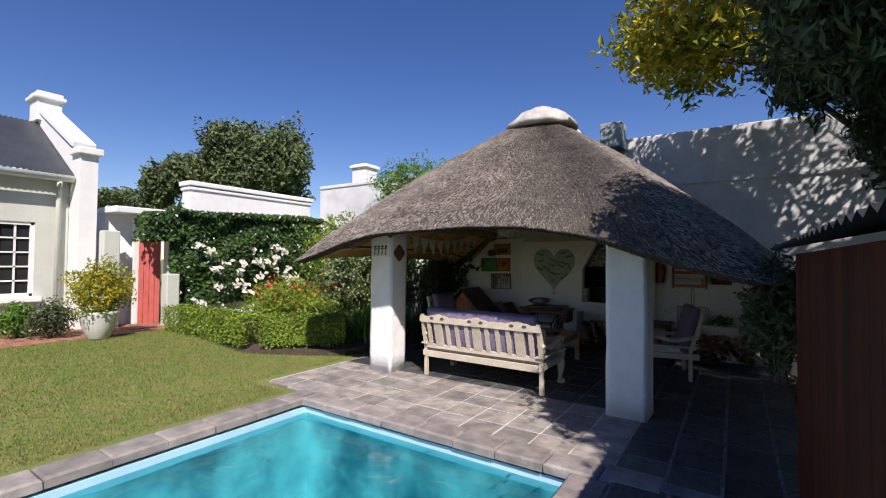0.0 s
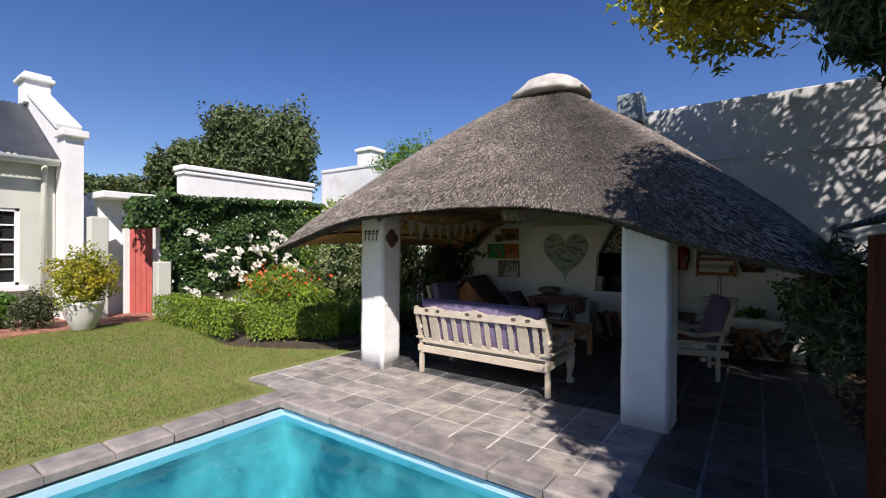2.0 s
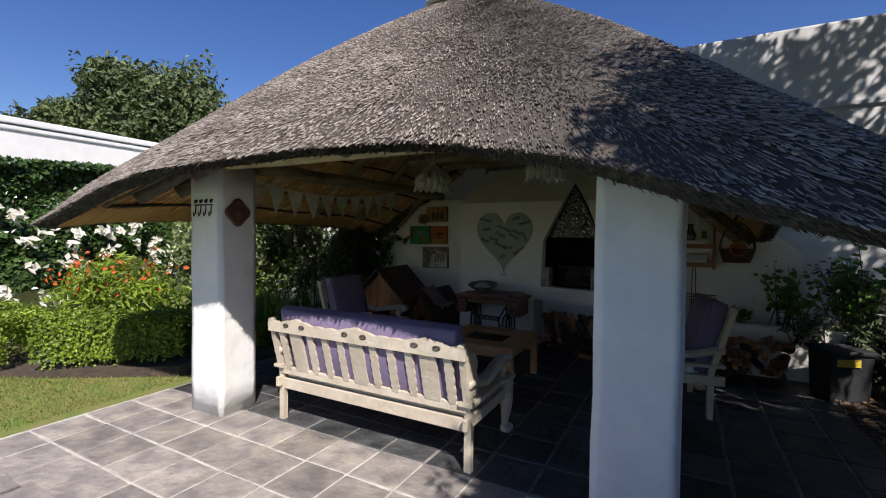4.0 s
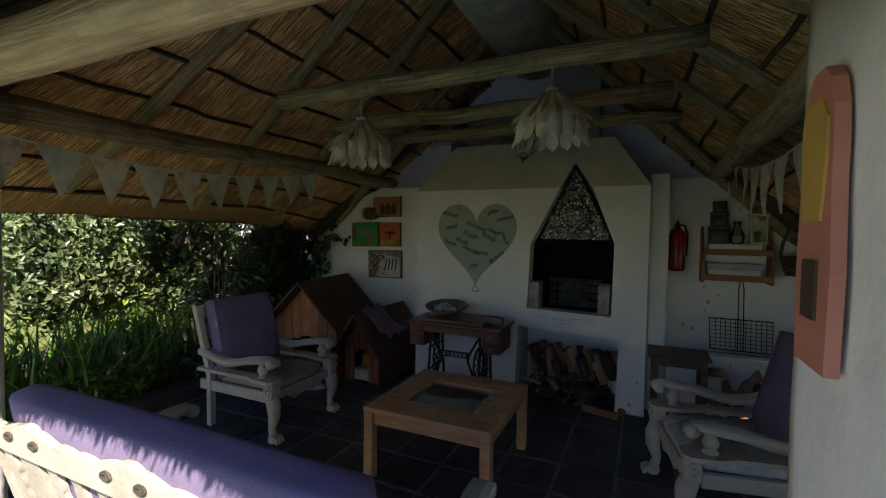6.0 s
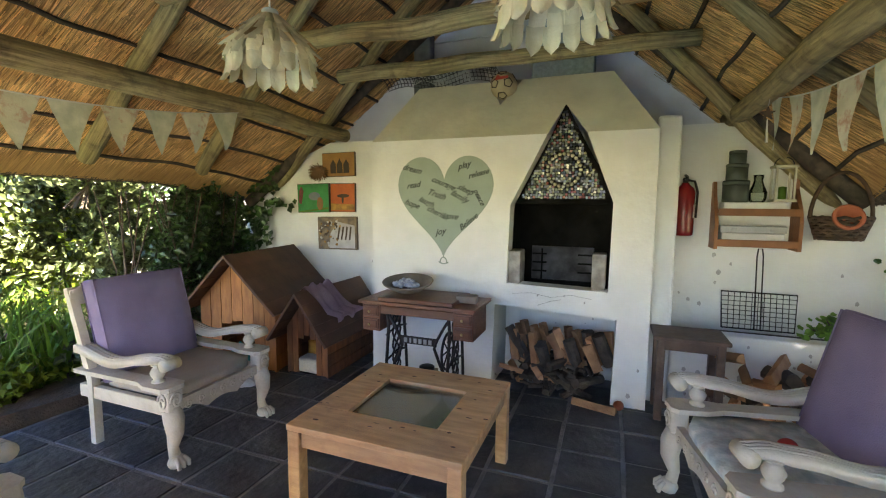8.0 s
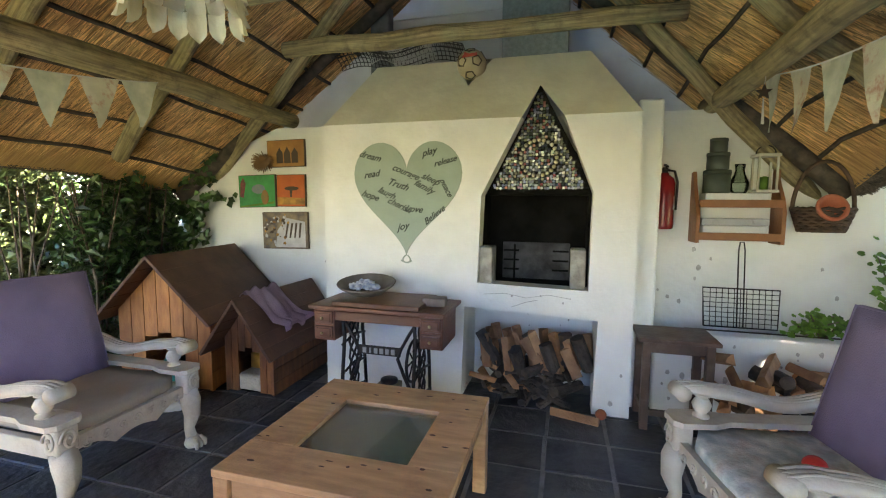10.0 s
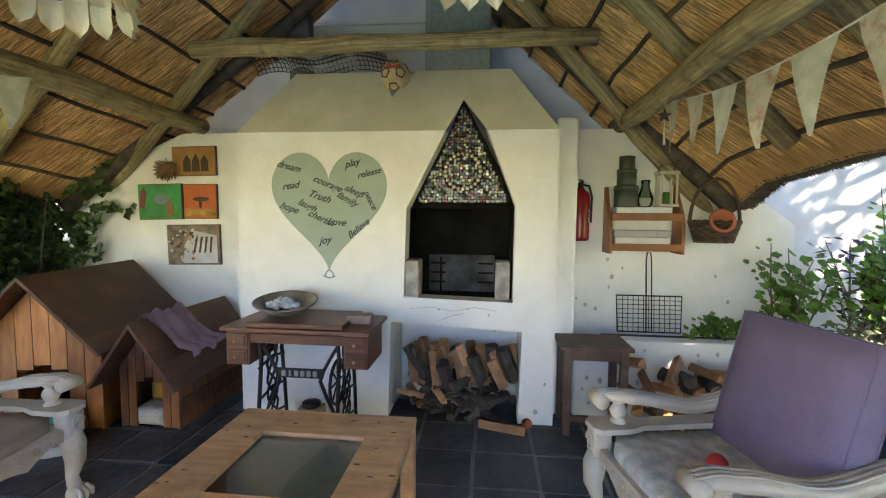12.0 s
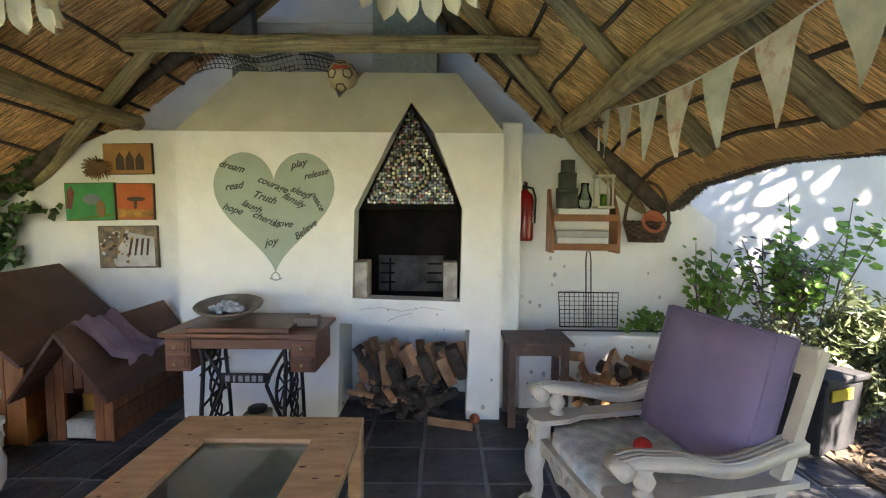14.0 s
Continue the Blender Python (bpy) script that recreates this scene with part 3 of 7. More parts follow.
def eave_stubs():
    """Stub ends of the cut thatch along the eave."""
    rg = np.random.default_rng(8)
    V, F = [], []
    for k in range(34000):
        u = rg.uniform(0.0, 1.0)
        h = rg.uniform(-0.01, 1.0)
        a, b = under(u, 0), over(u, 0)
        p = np.array(a.lerp(b, h))
        o = np.array(a - under(u, 0.1))
        o /= np.linalg.norm(o)
        s = np.array(under(min(u + 0.004, 1), 0) - under(max(u - 0.004, 0), 0))
        s /= np.linalg.norm(s) + 1e-9
        o = o + s * rg.normal(0, 0.25) + np.array([0, 0, rg.normal(0.05, 0.2)])
        t = np.cross(o, s)
        L, w = rg.uniform(0.004, 0.028), rg.uniform(0.002, 0.004)
        q = len(V)
        V += [p - s * w - o * 0.03, p + s * w - o * 0.03, p + t * w * 1.5 - o * 0.03, p - s * w * 0.7 + o * L, p + s * w * 0.7 + o * L, p + t * w + o * L]
        F += [(q, q + 1, q + 4, q + 3), (q + 1, q + 2, q + 5, q + 4), (q + 2, q, q + 3, q + 5), (q + 3, q + 4, q + 5)]
    me = bpy.data.meshes.new("eave_reeds")
    me.from_pydata([tuple(x) for x in V], [], F)
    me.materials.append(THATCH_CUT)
    ob = new("eave_reeds", me)
    ob.parent = roof
    tagged(ob, "frayed reed stubs at the eave", kind="stuff")


eave_stubs()
reeds("lining_reeds", 34000, 15, lambda u, v: under(u, v) - Vector((0, 0, 0.004)), 0.42, 0.003, REED_STRAND, "long orange-brown lining reeds", 0, 1, 0.16, 1.0, 0.05, 0.0)
# cement ridge cap
bm = BM()
prof = [(0.50, -0.33), (0.535, -0.32), (0.53, -0.27), (0.44, -0.19), (0.34, -0.10), (0.24, -0.05), (0.12, -0.02), (0.01, -0.015)]
lathe(bm, prof, 40, (RX + 0.07, RY - 0.05, 3.98))
for v in bm.verts:
    v.co += Vector((0.05 * noise.noise(v.co * 4), 0.05 * noise.noise(v.co * 4 + Vector((9, 0, 0))), 0.025 * noise.noise(v.co * 5)))
tube(bm, [(RX, RY, 3.66), (RX, WALL_Y + 0.05, 3.66)], [0.4, 0.4], 20)
part("ridge_cap", bm, CEMENT, roof, "weathered white cement ridge cap", True)

# poles: plates, ties, rafters, laths
def pole(name, a, b, r, r2, label, material=POLE, seed=0):
    bm = BM()
    bm.loops.layers.uv.new("UVMap")
    log(bm, a, b, r, r2, 14, 0.016, seed)
    return part(name, bm, material, roof, label, True)


pole("wall_plate", (-4.45, 6.5, 2.19), (-4.42, 10.62, 2.20), 0.078, 0.068, "thick round gum-pole plate", seed=1)
pole("wall_plate", (-1.06, 6.5, 2.13), (-0.95, 10.75, 2.18), 0.078, 0.07, "thick round gum-pole plate", seed=2)
pole("front_plate", (-4.75, 6.58, 2.2), (-0.75, 6.55, 2.14), 0.085, 0.085, "peeled yellowish front pole", POLE_PALE, 3)
pole("tie_beam", (-3.86, 8.2, 2.5), (-1.3, 8.2, 2.52), 0.06, 0.055, "weathered tie pole", seed=4)
pole("tie_beam", (-4.0, 9.0, 2.5), (-1.4, 9.0, 2.52), 0.06, 0.055, "weathered tie pole", seed=5)
pole("tie_beam", (-4.02, 9.95, 2.58), (-1.3, 9.95, 2.58), 0.06, 0.055, "weathered tie pole", seed=6)
for i, (u, ur, v0) in enumerate(((0.028, 0.028, 0.02), (0.008, 0.092, 0.03), (0.106, 0.18, 0.12), (0.2, 0.245, 0.12), (0.29, 0.3, 0.15), (0.34, 0.36, 0.2), (0.375, 0.4, 0.15), (0.43, 0.45, 0.1), (0.5, 0.5, 0.1), (0.57, 0.55, 0.1), (0.61, 0.6, 0.15), (0.66, 0.64, 0.2), (0.71, 0.7, 0.15), (0.804, 0.775, 0.12), (0.894, 0.844, 0.11), (0.988, 0.906, 0.03), (0.972, 0.972, 0.02))):
    a, b = under(u, v0), under(ur, 0.97)
    dz = Vector((0, 0, -0.085))
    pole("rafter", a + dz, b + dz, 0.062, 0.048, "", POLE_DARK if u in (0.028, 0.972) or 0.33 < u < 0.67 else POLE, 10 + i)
for j in range(9):
    v = 0.10 + j * 0.105
    bm = BM()
    tube(bm, [under(i / 80, v) + Vector((0, 0, -0.018 + 0.006 * math.sin(i * 1.3 + j))) for i in range(81)], 0.016, 6)
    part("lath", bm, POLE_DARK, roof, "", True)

# ---- garden: ivy wall, hedge, house ----
bm = BM()
box(bm, (-10.75, 8.5, 1.35), (0.22, 4.2, 2.7), bevel=0.02)
structure("wall_ivy", bm, SAGE, "garden wall covered in ivy")
bm = BM()
box(bm, (-11.8, 9.22, 1.8), (0.4, 3.78, 3.35))
box(bm, (-11.8, 9.22, 3.55), (0.54, 3.92, 0.12), bevel=0.02)
box(bm, (-11.8, 9.22, 3.42), (0.48, 3.86, 0.08), bevel=0.02)
structure("wall_outbuilding", bm, WHITE_TRIM, "white garden parapet wall with moulded coping")
bm = BM()
box(bm, (-8.2, WALL_Y + 0.4, 1.95), (5.4, 0.24, 3.9), bevel=0.02)
box(bm, (-8.2, WALL_Y + 0.4, 3.86), (5.4, 0.3, 0.1), bevel=0.02)
structure("wall_north_west", bm, BOUNDARY, "white boundary wall with parapet")
bm = BM()
box(bm, (-12.35, 14.4, 4.4), (0.7, 0.7, 2.0), bevel=0.02)
box(bm, (-12.35, 14.4, 5.3), (0.85, 0.85, 0.12), bevel=0.02)
structure("wall_far_chimney", bm, WHITE_TRIM, "white plastered chimney stack behind the wall")


def house():
    hs = thing("house", "sage-green cottage with white gable, steel roof and sash window", "house")
    X = -11.75
    bm = BM()
    # front wall with the window opening
    yw0, yw1, zw0, zw1 = 2.9, 4.42, 0.86, 2.33
    for c, s in (((X - 0.15, -1.6, 1.6), (0.3, 9.0, 3.5)), ((X - 0.15, 4.68, 1.6), (0.3, 0.52, 3.5)), ((X - 0.15, 3.66, 0.36), (0.3, 1.52, 1.0)), ((X - 0.15, 3.66, 2.84), (0.3, 1.52, 1.02))):
        box(bm, c, s)
    part("wall", bm, SAGE, hs, "sage-green plaster wall")
    bm = BM()
    box(bm, (X + 0.03, 3.66, 0.8), (0.16, 1.75, 0.1), bevel=0.015)
    w = part("window", bm, WHITE_TRIM, hs, "white window sill")
    bm = BM()
    for y in (2.93, 3.66, 4.39):
        box(bm, (X - 0.06, y, 1.595), (0.07, 0.07, 1.47), bevel=0.006)
    for z in (0.89, 2.3):
        box(bm, (X - 0.06, 3.66, z), (0.07, 1.52, 0.07), bevel=0.006)
    for y in (3.17, 3.41, 3.9, 4.14):
        box(bm, (X - 0.065, y, 1.595), (0.03, 0.03, 1.4))
    for z in (1.17, 1.45, 1.73, 2.01):
        box(bm, (X - 0.065, 3.66, z), (0.03, 1.5, 0.03))
    part("window_frame", bm, WHITE_TRIM, w)
    bm = BM()
    box(bm, (X - 0.09, 3.66, 1.595), (0.012, 1.46, 1.4))
    part("pane", bm, mat("dark_pane", (0.02, 0.022, 0.025), (0.03, 0.03, 0.03), 2, 0.05, 0, 1), w)
    # white gable end
    bm = BM()
    slab(bm, [(-11.2, 0), (-11.2, 3.85), (-11.55, 3.85), (-13.75, 5.02), (-14.3, 5.02), (-17, 3.6), (-17, 0)], "y", 4.95, 5.25)
    box(bm, (-11.35, 5.1, 3.82), (0.5, 0.44, 0.14), bevel=0.02)
    for a, b in (((-11.5, 3.98), (-13.72, 5.1)),):
        d = Vector((b[0] - a[0], 0, b[1] - a[1]))
        box(bm, ((a[0] + b[0]) / 2, 5.1, (a[1] + b[1]) / 2), (d.length, 0.42, 0.13), roty(-math.degrees(math.atan2(d.z, d.x))), bevel=0.02)
    box(bm, (-14.02, 5.1, 5.17), (0.6, 0.46, 0.6), bevel=0.02)
    box(bm, (-14.02, 5.1, 5.43), (0.76, 0.6, 0.1), bevel=0.03)
    box(bm, (-14.02, 5.1, 5.52), (0.66, 0.5, 0.09), bevel=0.03)
    part("gable", bm, WHITE_TRIM, hs, "white plastered stepped gable")
    # corrugated roof
    bm = BM()
    n = 120
    rows = []
    for i in range(n * 2 + 1):
        y = -6 + 10.94 * i / (n * 2)
        k = 0.018 * math.cos(i * math.pi)
        rows.append((bm.verts.new((X + 0.25, y, 3.33 + k)), bm.verts.new((-14.0, y, 4.86 + k))))
    for a, b in zip(rows, rows[1:]):
        bm.faces.new((a[0], b[0], b[1], a[1]))
    part("roof", bm, ROOF_STEEL, hs, "dark grey corrugated steel roof", True)
    bm = BM()
    tube(bm, [(X + 0.3, -6, 3.24), (X + 0.3, 4.93, 3.24)], 0.07, 10)
    tube(bm, [(X + 0.12, 4.75, 3.2), (X + 0.08, 4.75, 2.9), (X + 0.08, 4.75, 0.1)], 0.045, 10)
    part("gutter", bm, SAGE, hs, "painted gutter and downpipe", True)


house()
bm = BM()
box(bm, (-11.0, 5.42, 1.15), (0.25, 0.3, 2.1), bevel=0.02)
structure("wall_stub", bm, SAGE, "low sage-green wall stub beside the gable")
bm = BM()
box(bm, (-11.5, 5.8, 1.4), (0.15, 0.55, 2.6), rotz(-20), bevel=0.01)
box(bm, (-12.6, 6.3, 1.4), (0.15, 1.6, 2.7))
box(bm, (-11.3, 6.25, 2.66), (0.9, 1.6, 0.14), bevel=0.02)
box(bm, (-11.25, 6.0, 1.3), (0.12, 0.12, 2.6), bevel=0.01)
structure("wall_gateway", bm, WHITE_TRIM, "white plastered gateway with a lintel")
bm = BM()
box(bm, (-10.35, 6.33, 0.7), (0.26, 0.26, 1.2), bevel=0.02)
structure("wall_post", bm, SAGE, "pale garden wall post")
gate = thing("door_1", "open coral-red wooden gate", "gate", kind="structure")
for i in range(4):
    bm = BM()
    box(bm, (-11.17 + 0.05 * i, 6.09 + 0.09 * i, 1.13), (0.04, 0.1, 1.9), rotz(-29), bevel=0.006)
    part("plank", bm, mat("gate_red", (0.50, 0.11, 0.09), (0.42, 0.09, 0.075), 6, 0.55, 0.2, 30) if i == 0 else bpy.data.materials["gate_red"], gate)

# shed on the dark side
shed = thing("shed", "dark red-brown timber shed with a corrugated roof edge", "shed")
for i in range(45):
    bm = BM()
    box(bm, (0.27, -1.0 + i * 0.15, 0.85), (0.03, 0.142, 1.7), bevel=0.004)
    part("plank", bm, TIMBER_RED, shed)
bm = BM()
box(bm, (1.53, 2.34, 0.85), (2.46, 6.68, 1.66))
part("body", bm, TIMBER_RED, shed)
bm = BM()
rows = []
for i in range(121):
    y = -1.2 + 7.1 * i / 120
    k = 0.012 * math.cos(i * math.pi)
    rows.append((bm.verts.new((0.12, y, 1.74 + k)), bm.verts.new((3.0, y, 2.35 + k))))
for a, b in zip(rows, rows[1:]):
    bm.faces.new((a[0], b[0], b[1], a[1]))
part("roof", bm, ROOF_STEEL, shed, "grey corrugated roof sheet", True)

# ---- planting ----


def clump(name, c, r, n, leaf, material, label, category, seed, shell=0.55, parent=None, droop=0.0, box_like=0.0):
    """A crown of many small leaves in an uneven ellipsoid."""
    rg = np.random.default_rng(seed)
    d = unit(rg, n)
    if box_like:
        m = np.max(np.abs(d), axis=1)[:, None]
        d = d * (1 - box_like) + d / m * box_like
    lob = np.array([0.8 + 0.45 * noise.noise(Vector(x) * 2.2 + Vector((seed, 0, 0))) for x in d])
    k = rg.uniform(shell, 1.0, n) ** 0.6 * lob
    p = np.array(c) + d * np.array(r) * k[:, None]
    nr = d * 0.6 + unit(rg, n) * 0.8
    up = unit(rg, n) + np.array([0, 0, -droop]) + d * 0.3
    if parent is None:
        parent = thing(name, label, category)
        name, label = "foliage", ""
        for k in range(6):
            d = Vector(unit(rg, 1)[0])
            a, b = Vector(c) - Vector((d.x * 0.2 * r[0], d.y * 0.2 * r[1], r[2] * 0.95)), Vector(c) + Vector((d.x * 0.6 * r[0], d.y * 0.6 * r[1], 0.5 * r[2]))
            bm = BM()
            tube(bm, [a, a.lerp(b, 0.5) + Vector((0.03, 0.02, 0)), b], [0.012, 0.009, 0.004], 5)
            part("stem", bm, BARK, parent)
    return cards(name, p, nr, up, leaf[0] * rg.uniform(0.6, 1.3, n), leaf[1] * rg.uniform(0.6, 1.3, n), material, label, category if not parent else "", parent)


def tree(label, base, height, crown, n, leaf, material, seed, lean=(0, 0), lobes=9, droop=0.2, size=1.0):
    t = thing("tree", label, "tree")
    rg = random.Random(seed)
    b = Vector(base)
    topp = b + Vector((lean[0], lean[1], height))
    bm = BM()
    tube(bm, [b, b.lerp(topp, 0.35) + Vector((0.1, 0.05, 0)), b.lerp(topp, 0.7), topp], [0.17, 0.13, 0.09, 0.03], 10)
    part("trunk", bm, BARK, t, "rough brown trunk", True)
    c, r = Vector(crown[0]), crown[1]
    for i in range(lobes):
        a = 2 * math.pi * i / lobes + rg.uniform(-0.4, 0.4)
        e = rg.uniform(-0.7, 0.9)
        d = Vector((math.cos(a) * math.cos(e) * r[0], math.sin(a) * math.cos(e) * r[1], math.sin(e) * r[2])) * 0.62
        bm = BM()
        s = b.lerp(topp, rg.uniform(0.4, 0.85))
        tube(bm, [s, s.lerp(c + d, 0.5) + Vector((0, 0, 0.15)), c + d], [0.05, 0.03, 0.01], 6)
        part("limb", bm, BARK, t, "", True)
        clump("crown", c + d, [k * size * rg.uniform(0.38, 0.55) for k in r], n // lobes, leaf, material, "", "", seed * 31 + i, 0.2, t, droop)
    return t


tree("large yellow-green tree with turning autumn leaves", (1.9, 9.2, -0.05), 6.2, ((0.75, 8.2, 5.2), (2.9, 2.0, 2.6)), 18000, (0.065, 0.15), LEAF_YELLOW, 4, lobes=26, size=0.72)
# Second crown, barely in view, added to dapple the boundary wall.
tree("leafy green tree added mostly out of view to dapple the boundary wall", (3.4, 9.4, -0.05), 6.0, ((3.2, 8.4, 5.2), (2.2, 1.8, 2.6)), 8000, (0.06, 0.14), LEAF_YELLOW, 6, lobes=18, size=0.68)
tree("dark olive-leaved tree overhanging the shed", (1.9, 5.9, -0.05), 4.2, ((1.35, 5.0, 3.55), (1.45, 1.8, 1.6)), 46000, (0.04, 0.13), LEAF_OLIVE, 7, droop=0.9, lobes=17)
tree("dark drooping olive-leaved tree between shelter and shed", (2.0, 6.9, -0.05), 3.6, ((0.85, 6.7, 3.25), (0.85, 0.8, 1.15)), 15000, (0.032, 0.13), LEAF_OLIVE, 8, droop=0.9, lobes=9)
# Leaves hung well above ground, added to break the sun on the firewood.
clump("shrub", (1.6, 7.9, 2.9), (0.7, 0.9, 0.8), 3200, (0.06, 0.14), LEAF_OLIVE, "foliage added as low tree branches to dapple the firewood", "shrub", 78, 0.1)
clump("shrub", (0.2, 6.3, 1.2), (0.32, 0.5, 0.6), 2600, (0.025, 0.11), LEAF_OLIVE, "silvery narrow-leaved shrub between shelter and shed", "shrub", 77, 0.1)
# Unseen trees added on the east to shade the path and block skylight.
tree("dense unseen leafy tree added behind the timber shed for shade", (4.4, 2.4, -0.05), 5.5, ((4.3, 2.6, 5.0), (2.2, 3.4, 2.6)), 30000, (0.11, 0.24), LEAF_OLIVE, 9, droop=0.5, lobes=18)
tree("tall dense unseen evergreen added to block sky on the shaded side", (6.6, 6.0, -0.05), 8.0, ((6.6, 6.0, 4.8), (2.4, 4.2, 4.6)), 16000, (0.22, 0.42), LEAF_OLIVE, 15, droop=0.5, lobes=22)
tree("tall dense unseen evergreen added to block sky behind the timber shed", (6.4, -1.8, -0.05), 8.0, ((6.4, -1.8, 4.8), (2.4, 4.2, 4.6)), 16000, (0.22, 0.42), LEAF_OLIVE, 16, droop=0.5, lobes=22)
tree("broad dark evergreen tree beyond the garden wall", (-19.2, 14.1, 0), 8.0, ((-19.2, 14.1, 5.7), (2.9, 2.9, 3.3)), 26000, (0.13, 0.24), LEAF_FAR, 11, lobes=15)
tree("dark evergreen tree beyond the garden wall", (-23.0, 12.2, 0), 6.4, ((-23.0, 12.2, 5.0), (1.6, 1.6, 2.3)), 11000, (0.12, 0.22), LEAF_FAR, 12)
tree("low far tree behind the outbuilding", (-26, 10.5, 0), 4, ((-26, 10.5, 4.2), (3.0, 2.5, 1.3)), 5000, (0.12, 0.22), LEAF_FAR, 13)

# ivy over the garden wall
rg = np.random.default_rng(21)
n = 26000
py = rg.uniform(6.4, 10.5, n)
top_z = 2.62 + 0.1 * np.array([noise.noise(Vector((y * 0.9, 3, 1))) for y in py]) + 0.035 * (py - 6)
pz = rg.uniform(0.15, 1.0, n) ** 0.8 * top_z
thick = 0.32 + 0.28 * np.array([noise.noise(Vector((y * 1.3, z * 1.6, 7))) for y, z in zip(py, pz)])
onTop = rg.uniform(size=n) < 0.12
px = np.where(onTop, rg.uniform(-10.9, -10.2, n), -10.64 + thick * rg.uniform(0.3, 1.0, n))
pz = np.where(onTop, top_z + rg.uniform(-0.04, 0.08, n), pz)
# overhanging shoulder above the gate
py = np.where(rg.uniform(size=n) < 0.14, rg.uniform(5.8, 6.5, n), py)
pz = np.where(py < 6.4, 2.05 + rg.uniform(0, 1, n) * 0.6 - (6.4 - py) * 0.1, pz)
nr = np.stack([np.ones(n), np.zeros(n), np.full(n, 0.5)], 1) + unit(rg, n) * 0.7
ivy = cards("ivy", np.stack([px, py, pz], 1), nr, unit(rg, n) + np.array([0, 0, -0.6]), rg.uniform(0.05, 0.1, n), rg.uniform(0.06, 0.13, n), LEAF_DARK, "dense dark glossy ivy hedge with white blooms", "ivy")
m = 55
by, bz = rg.uniform(6.8, 9.8, m), rg.uniform(0.35, 2.0, m)
for k in range(m):
    cards("white_bloom", np.array([-10.12, by[k], bz[k]]) + rg.normal(0, 0.05, (5, 3)), np.tile([1, 0, 0.4], (5, 1)) + unit(rg, 5) * 0.5, unit(rg, 5), 0.09, 0.15, BLOOM_WHITE, "white trumpet flower", "", ivy)

# clipped hedge round the bed
def hedge(a, b, w, h, n, seed):
    rg = np.random.default_rng(seed)
    a, b = np.array(a), np.array(b)
    d = (b - a) / np.linalg.norm(b - a)
    s = np.array([-d[1], d[0]])
    t = rg.uniform(0, 1, n)
    f = rg.integers(0, 3, n)
    off = np.where(f == 0, w / 2, np.where(f == 1, -w / 2, rg.uniform(-w / 2, w / 2, n)))
    z = np.where(f == 2, h, rg.uniform(0.05, h, n))
    wob = rg.normal(0, 0.035, n)
    pos = a[None] + (b - a)[None] * t[:, None] + s[None] * (off + wob)[:, None]
    gz = 0.12
    p = np.stack([pos[:, 0], pos[:, 1], z + gz + rg.normal(0, 0.03, n)], 1)
    nr = np.where((f == 2)[:, None], [0, 0, 1.0], np.stack([s[0] * np.sign(off), s[1] * np.sign(off), np.full(n, 0.3)], 1)) + unit(rg, n) * 0.7
    return cards("box_hedge", p, nr, unit(rg, n), rg.uniform(0.02, 0.04, n), rg.uniform(0.03, 0.055, n), LEAF_MID, "low clipped bright-green box hedge", "hedge")


hedge((-9.9, 6.25), (-7.0, 6.2), 0.5, 0.5, 11000, 31)
hedge((-7.0, 6.3), (-6.0, 7.3), 0.5, 0.48, 7000, 32)
bm = BM()
slab(bm, [(-10.4, 6.0), (-7.0, 5.95), (-5.7, 7.0), (-5.35, 8.5), (-5.35, 10.6), (-10.4, 10.6)], "z", -0.1, 0.1)
structure("soil_bed", bm, SOIL, "dark soil of the planted bed")

# flowering plants and tall shrubs in the bed
clump("flower_bush", (-7.6, 7.3, 0.75), (1.3, 0.7, 0.6), 3500, (0.03, 0.16), LEAF_MID, "orange-flowered strap-leaved perennials behind the box hedge", "plant", 41, 0.3)
clump("orange_bloom", (-7.4, 7.1, 1.05), (1.4, 0.8, 0.4), 110, (0.05, 0.07), BLOOM_ORANGE, "small orange flowers above the hedge", "flowers", 42, 0.3)
for i, (c, r, n, mt) in enumerate((((-7.2, 9.1, 1.4), (0.6, 0.7, 1.2), 6000, LEAF_PALE), ((-6.7, 9.8, 1.3), (0.5, 0.6, 1.1), 5000, LEAF_PALE), ((-6.0, 10.1, 1.1), (0.5, 0.5, 1.1), 5000, LEAF_DARK), ((-7.4, 9.4, 1.3), (0.8, 0.9, 1.3), 5000, LEAF_MID), ((-8.8, 9.6, 1.6), (1.2, 0.8, 1.6), 5000, LEAF_MID))):
    clump("shrub", c, r, n, (0.055, 0.09), mt, "tall leafy shrub beside the shelter", "shrub", 50 + i, 0.15)
for i, (c, r, n, mt) in enumerate((((-5.8, 9.9, 0.9), (0.35, 0.5, 0.9), 4200, LEAF_DARK), ((-7.1, 8.3, 1.2), (0.5, 0.7, 1.0), 5200, LEAF_PALE), ((-5.65, 9.4, 0.25), (0.3, 0.9, 0.25), 2600, LEAF_OLIVE), ((-5.8, 8.2, 0.2), (0.3, 0.7, 0.2), 2000, LEAF_MID), ((-6.4, 9.3, 2.0), (0.7, 1.0, 0.6), 3600, LEAF_PALE))):
    clump("shrub", c, r, n, (0.05, 0.085), mt, "leafy garden shrub crowding the paved edge", "shrub", 150 + i, 0.1)
bm = BM()
rgb = random.Random(66)
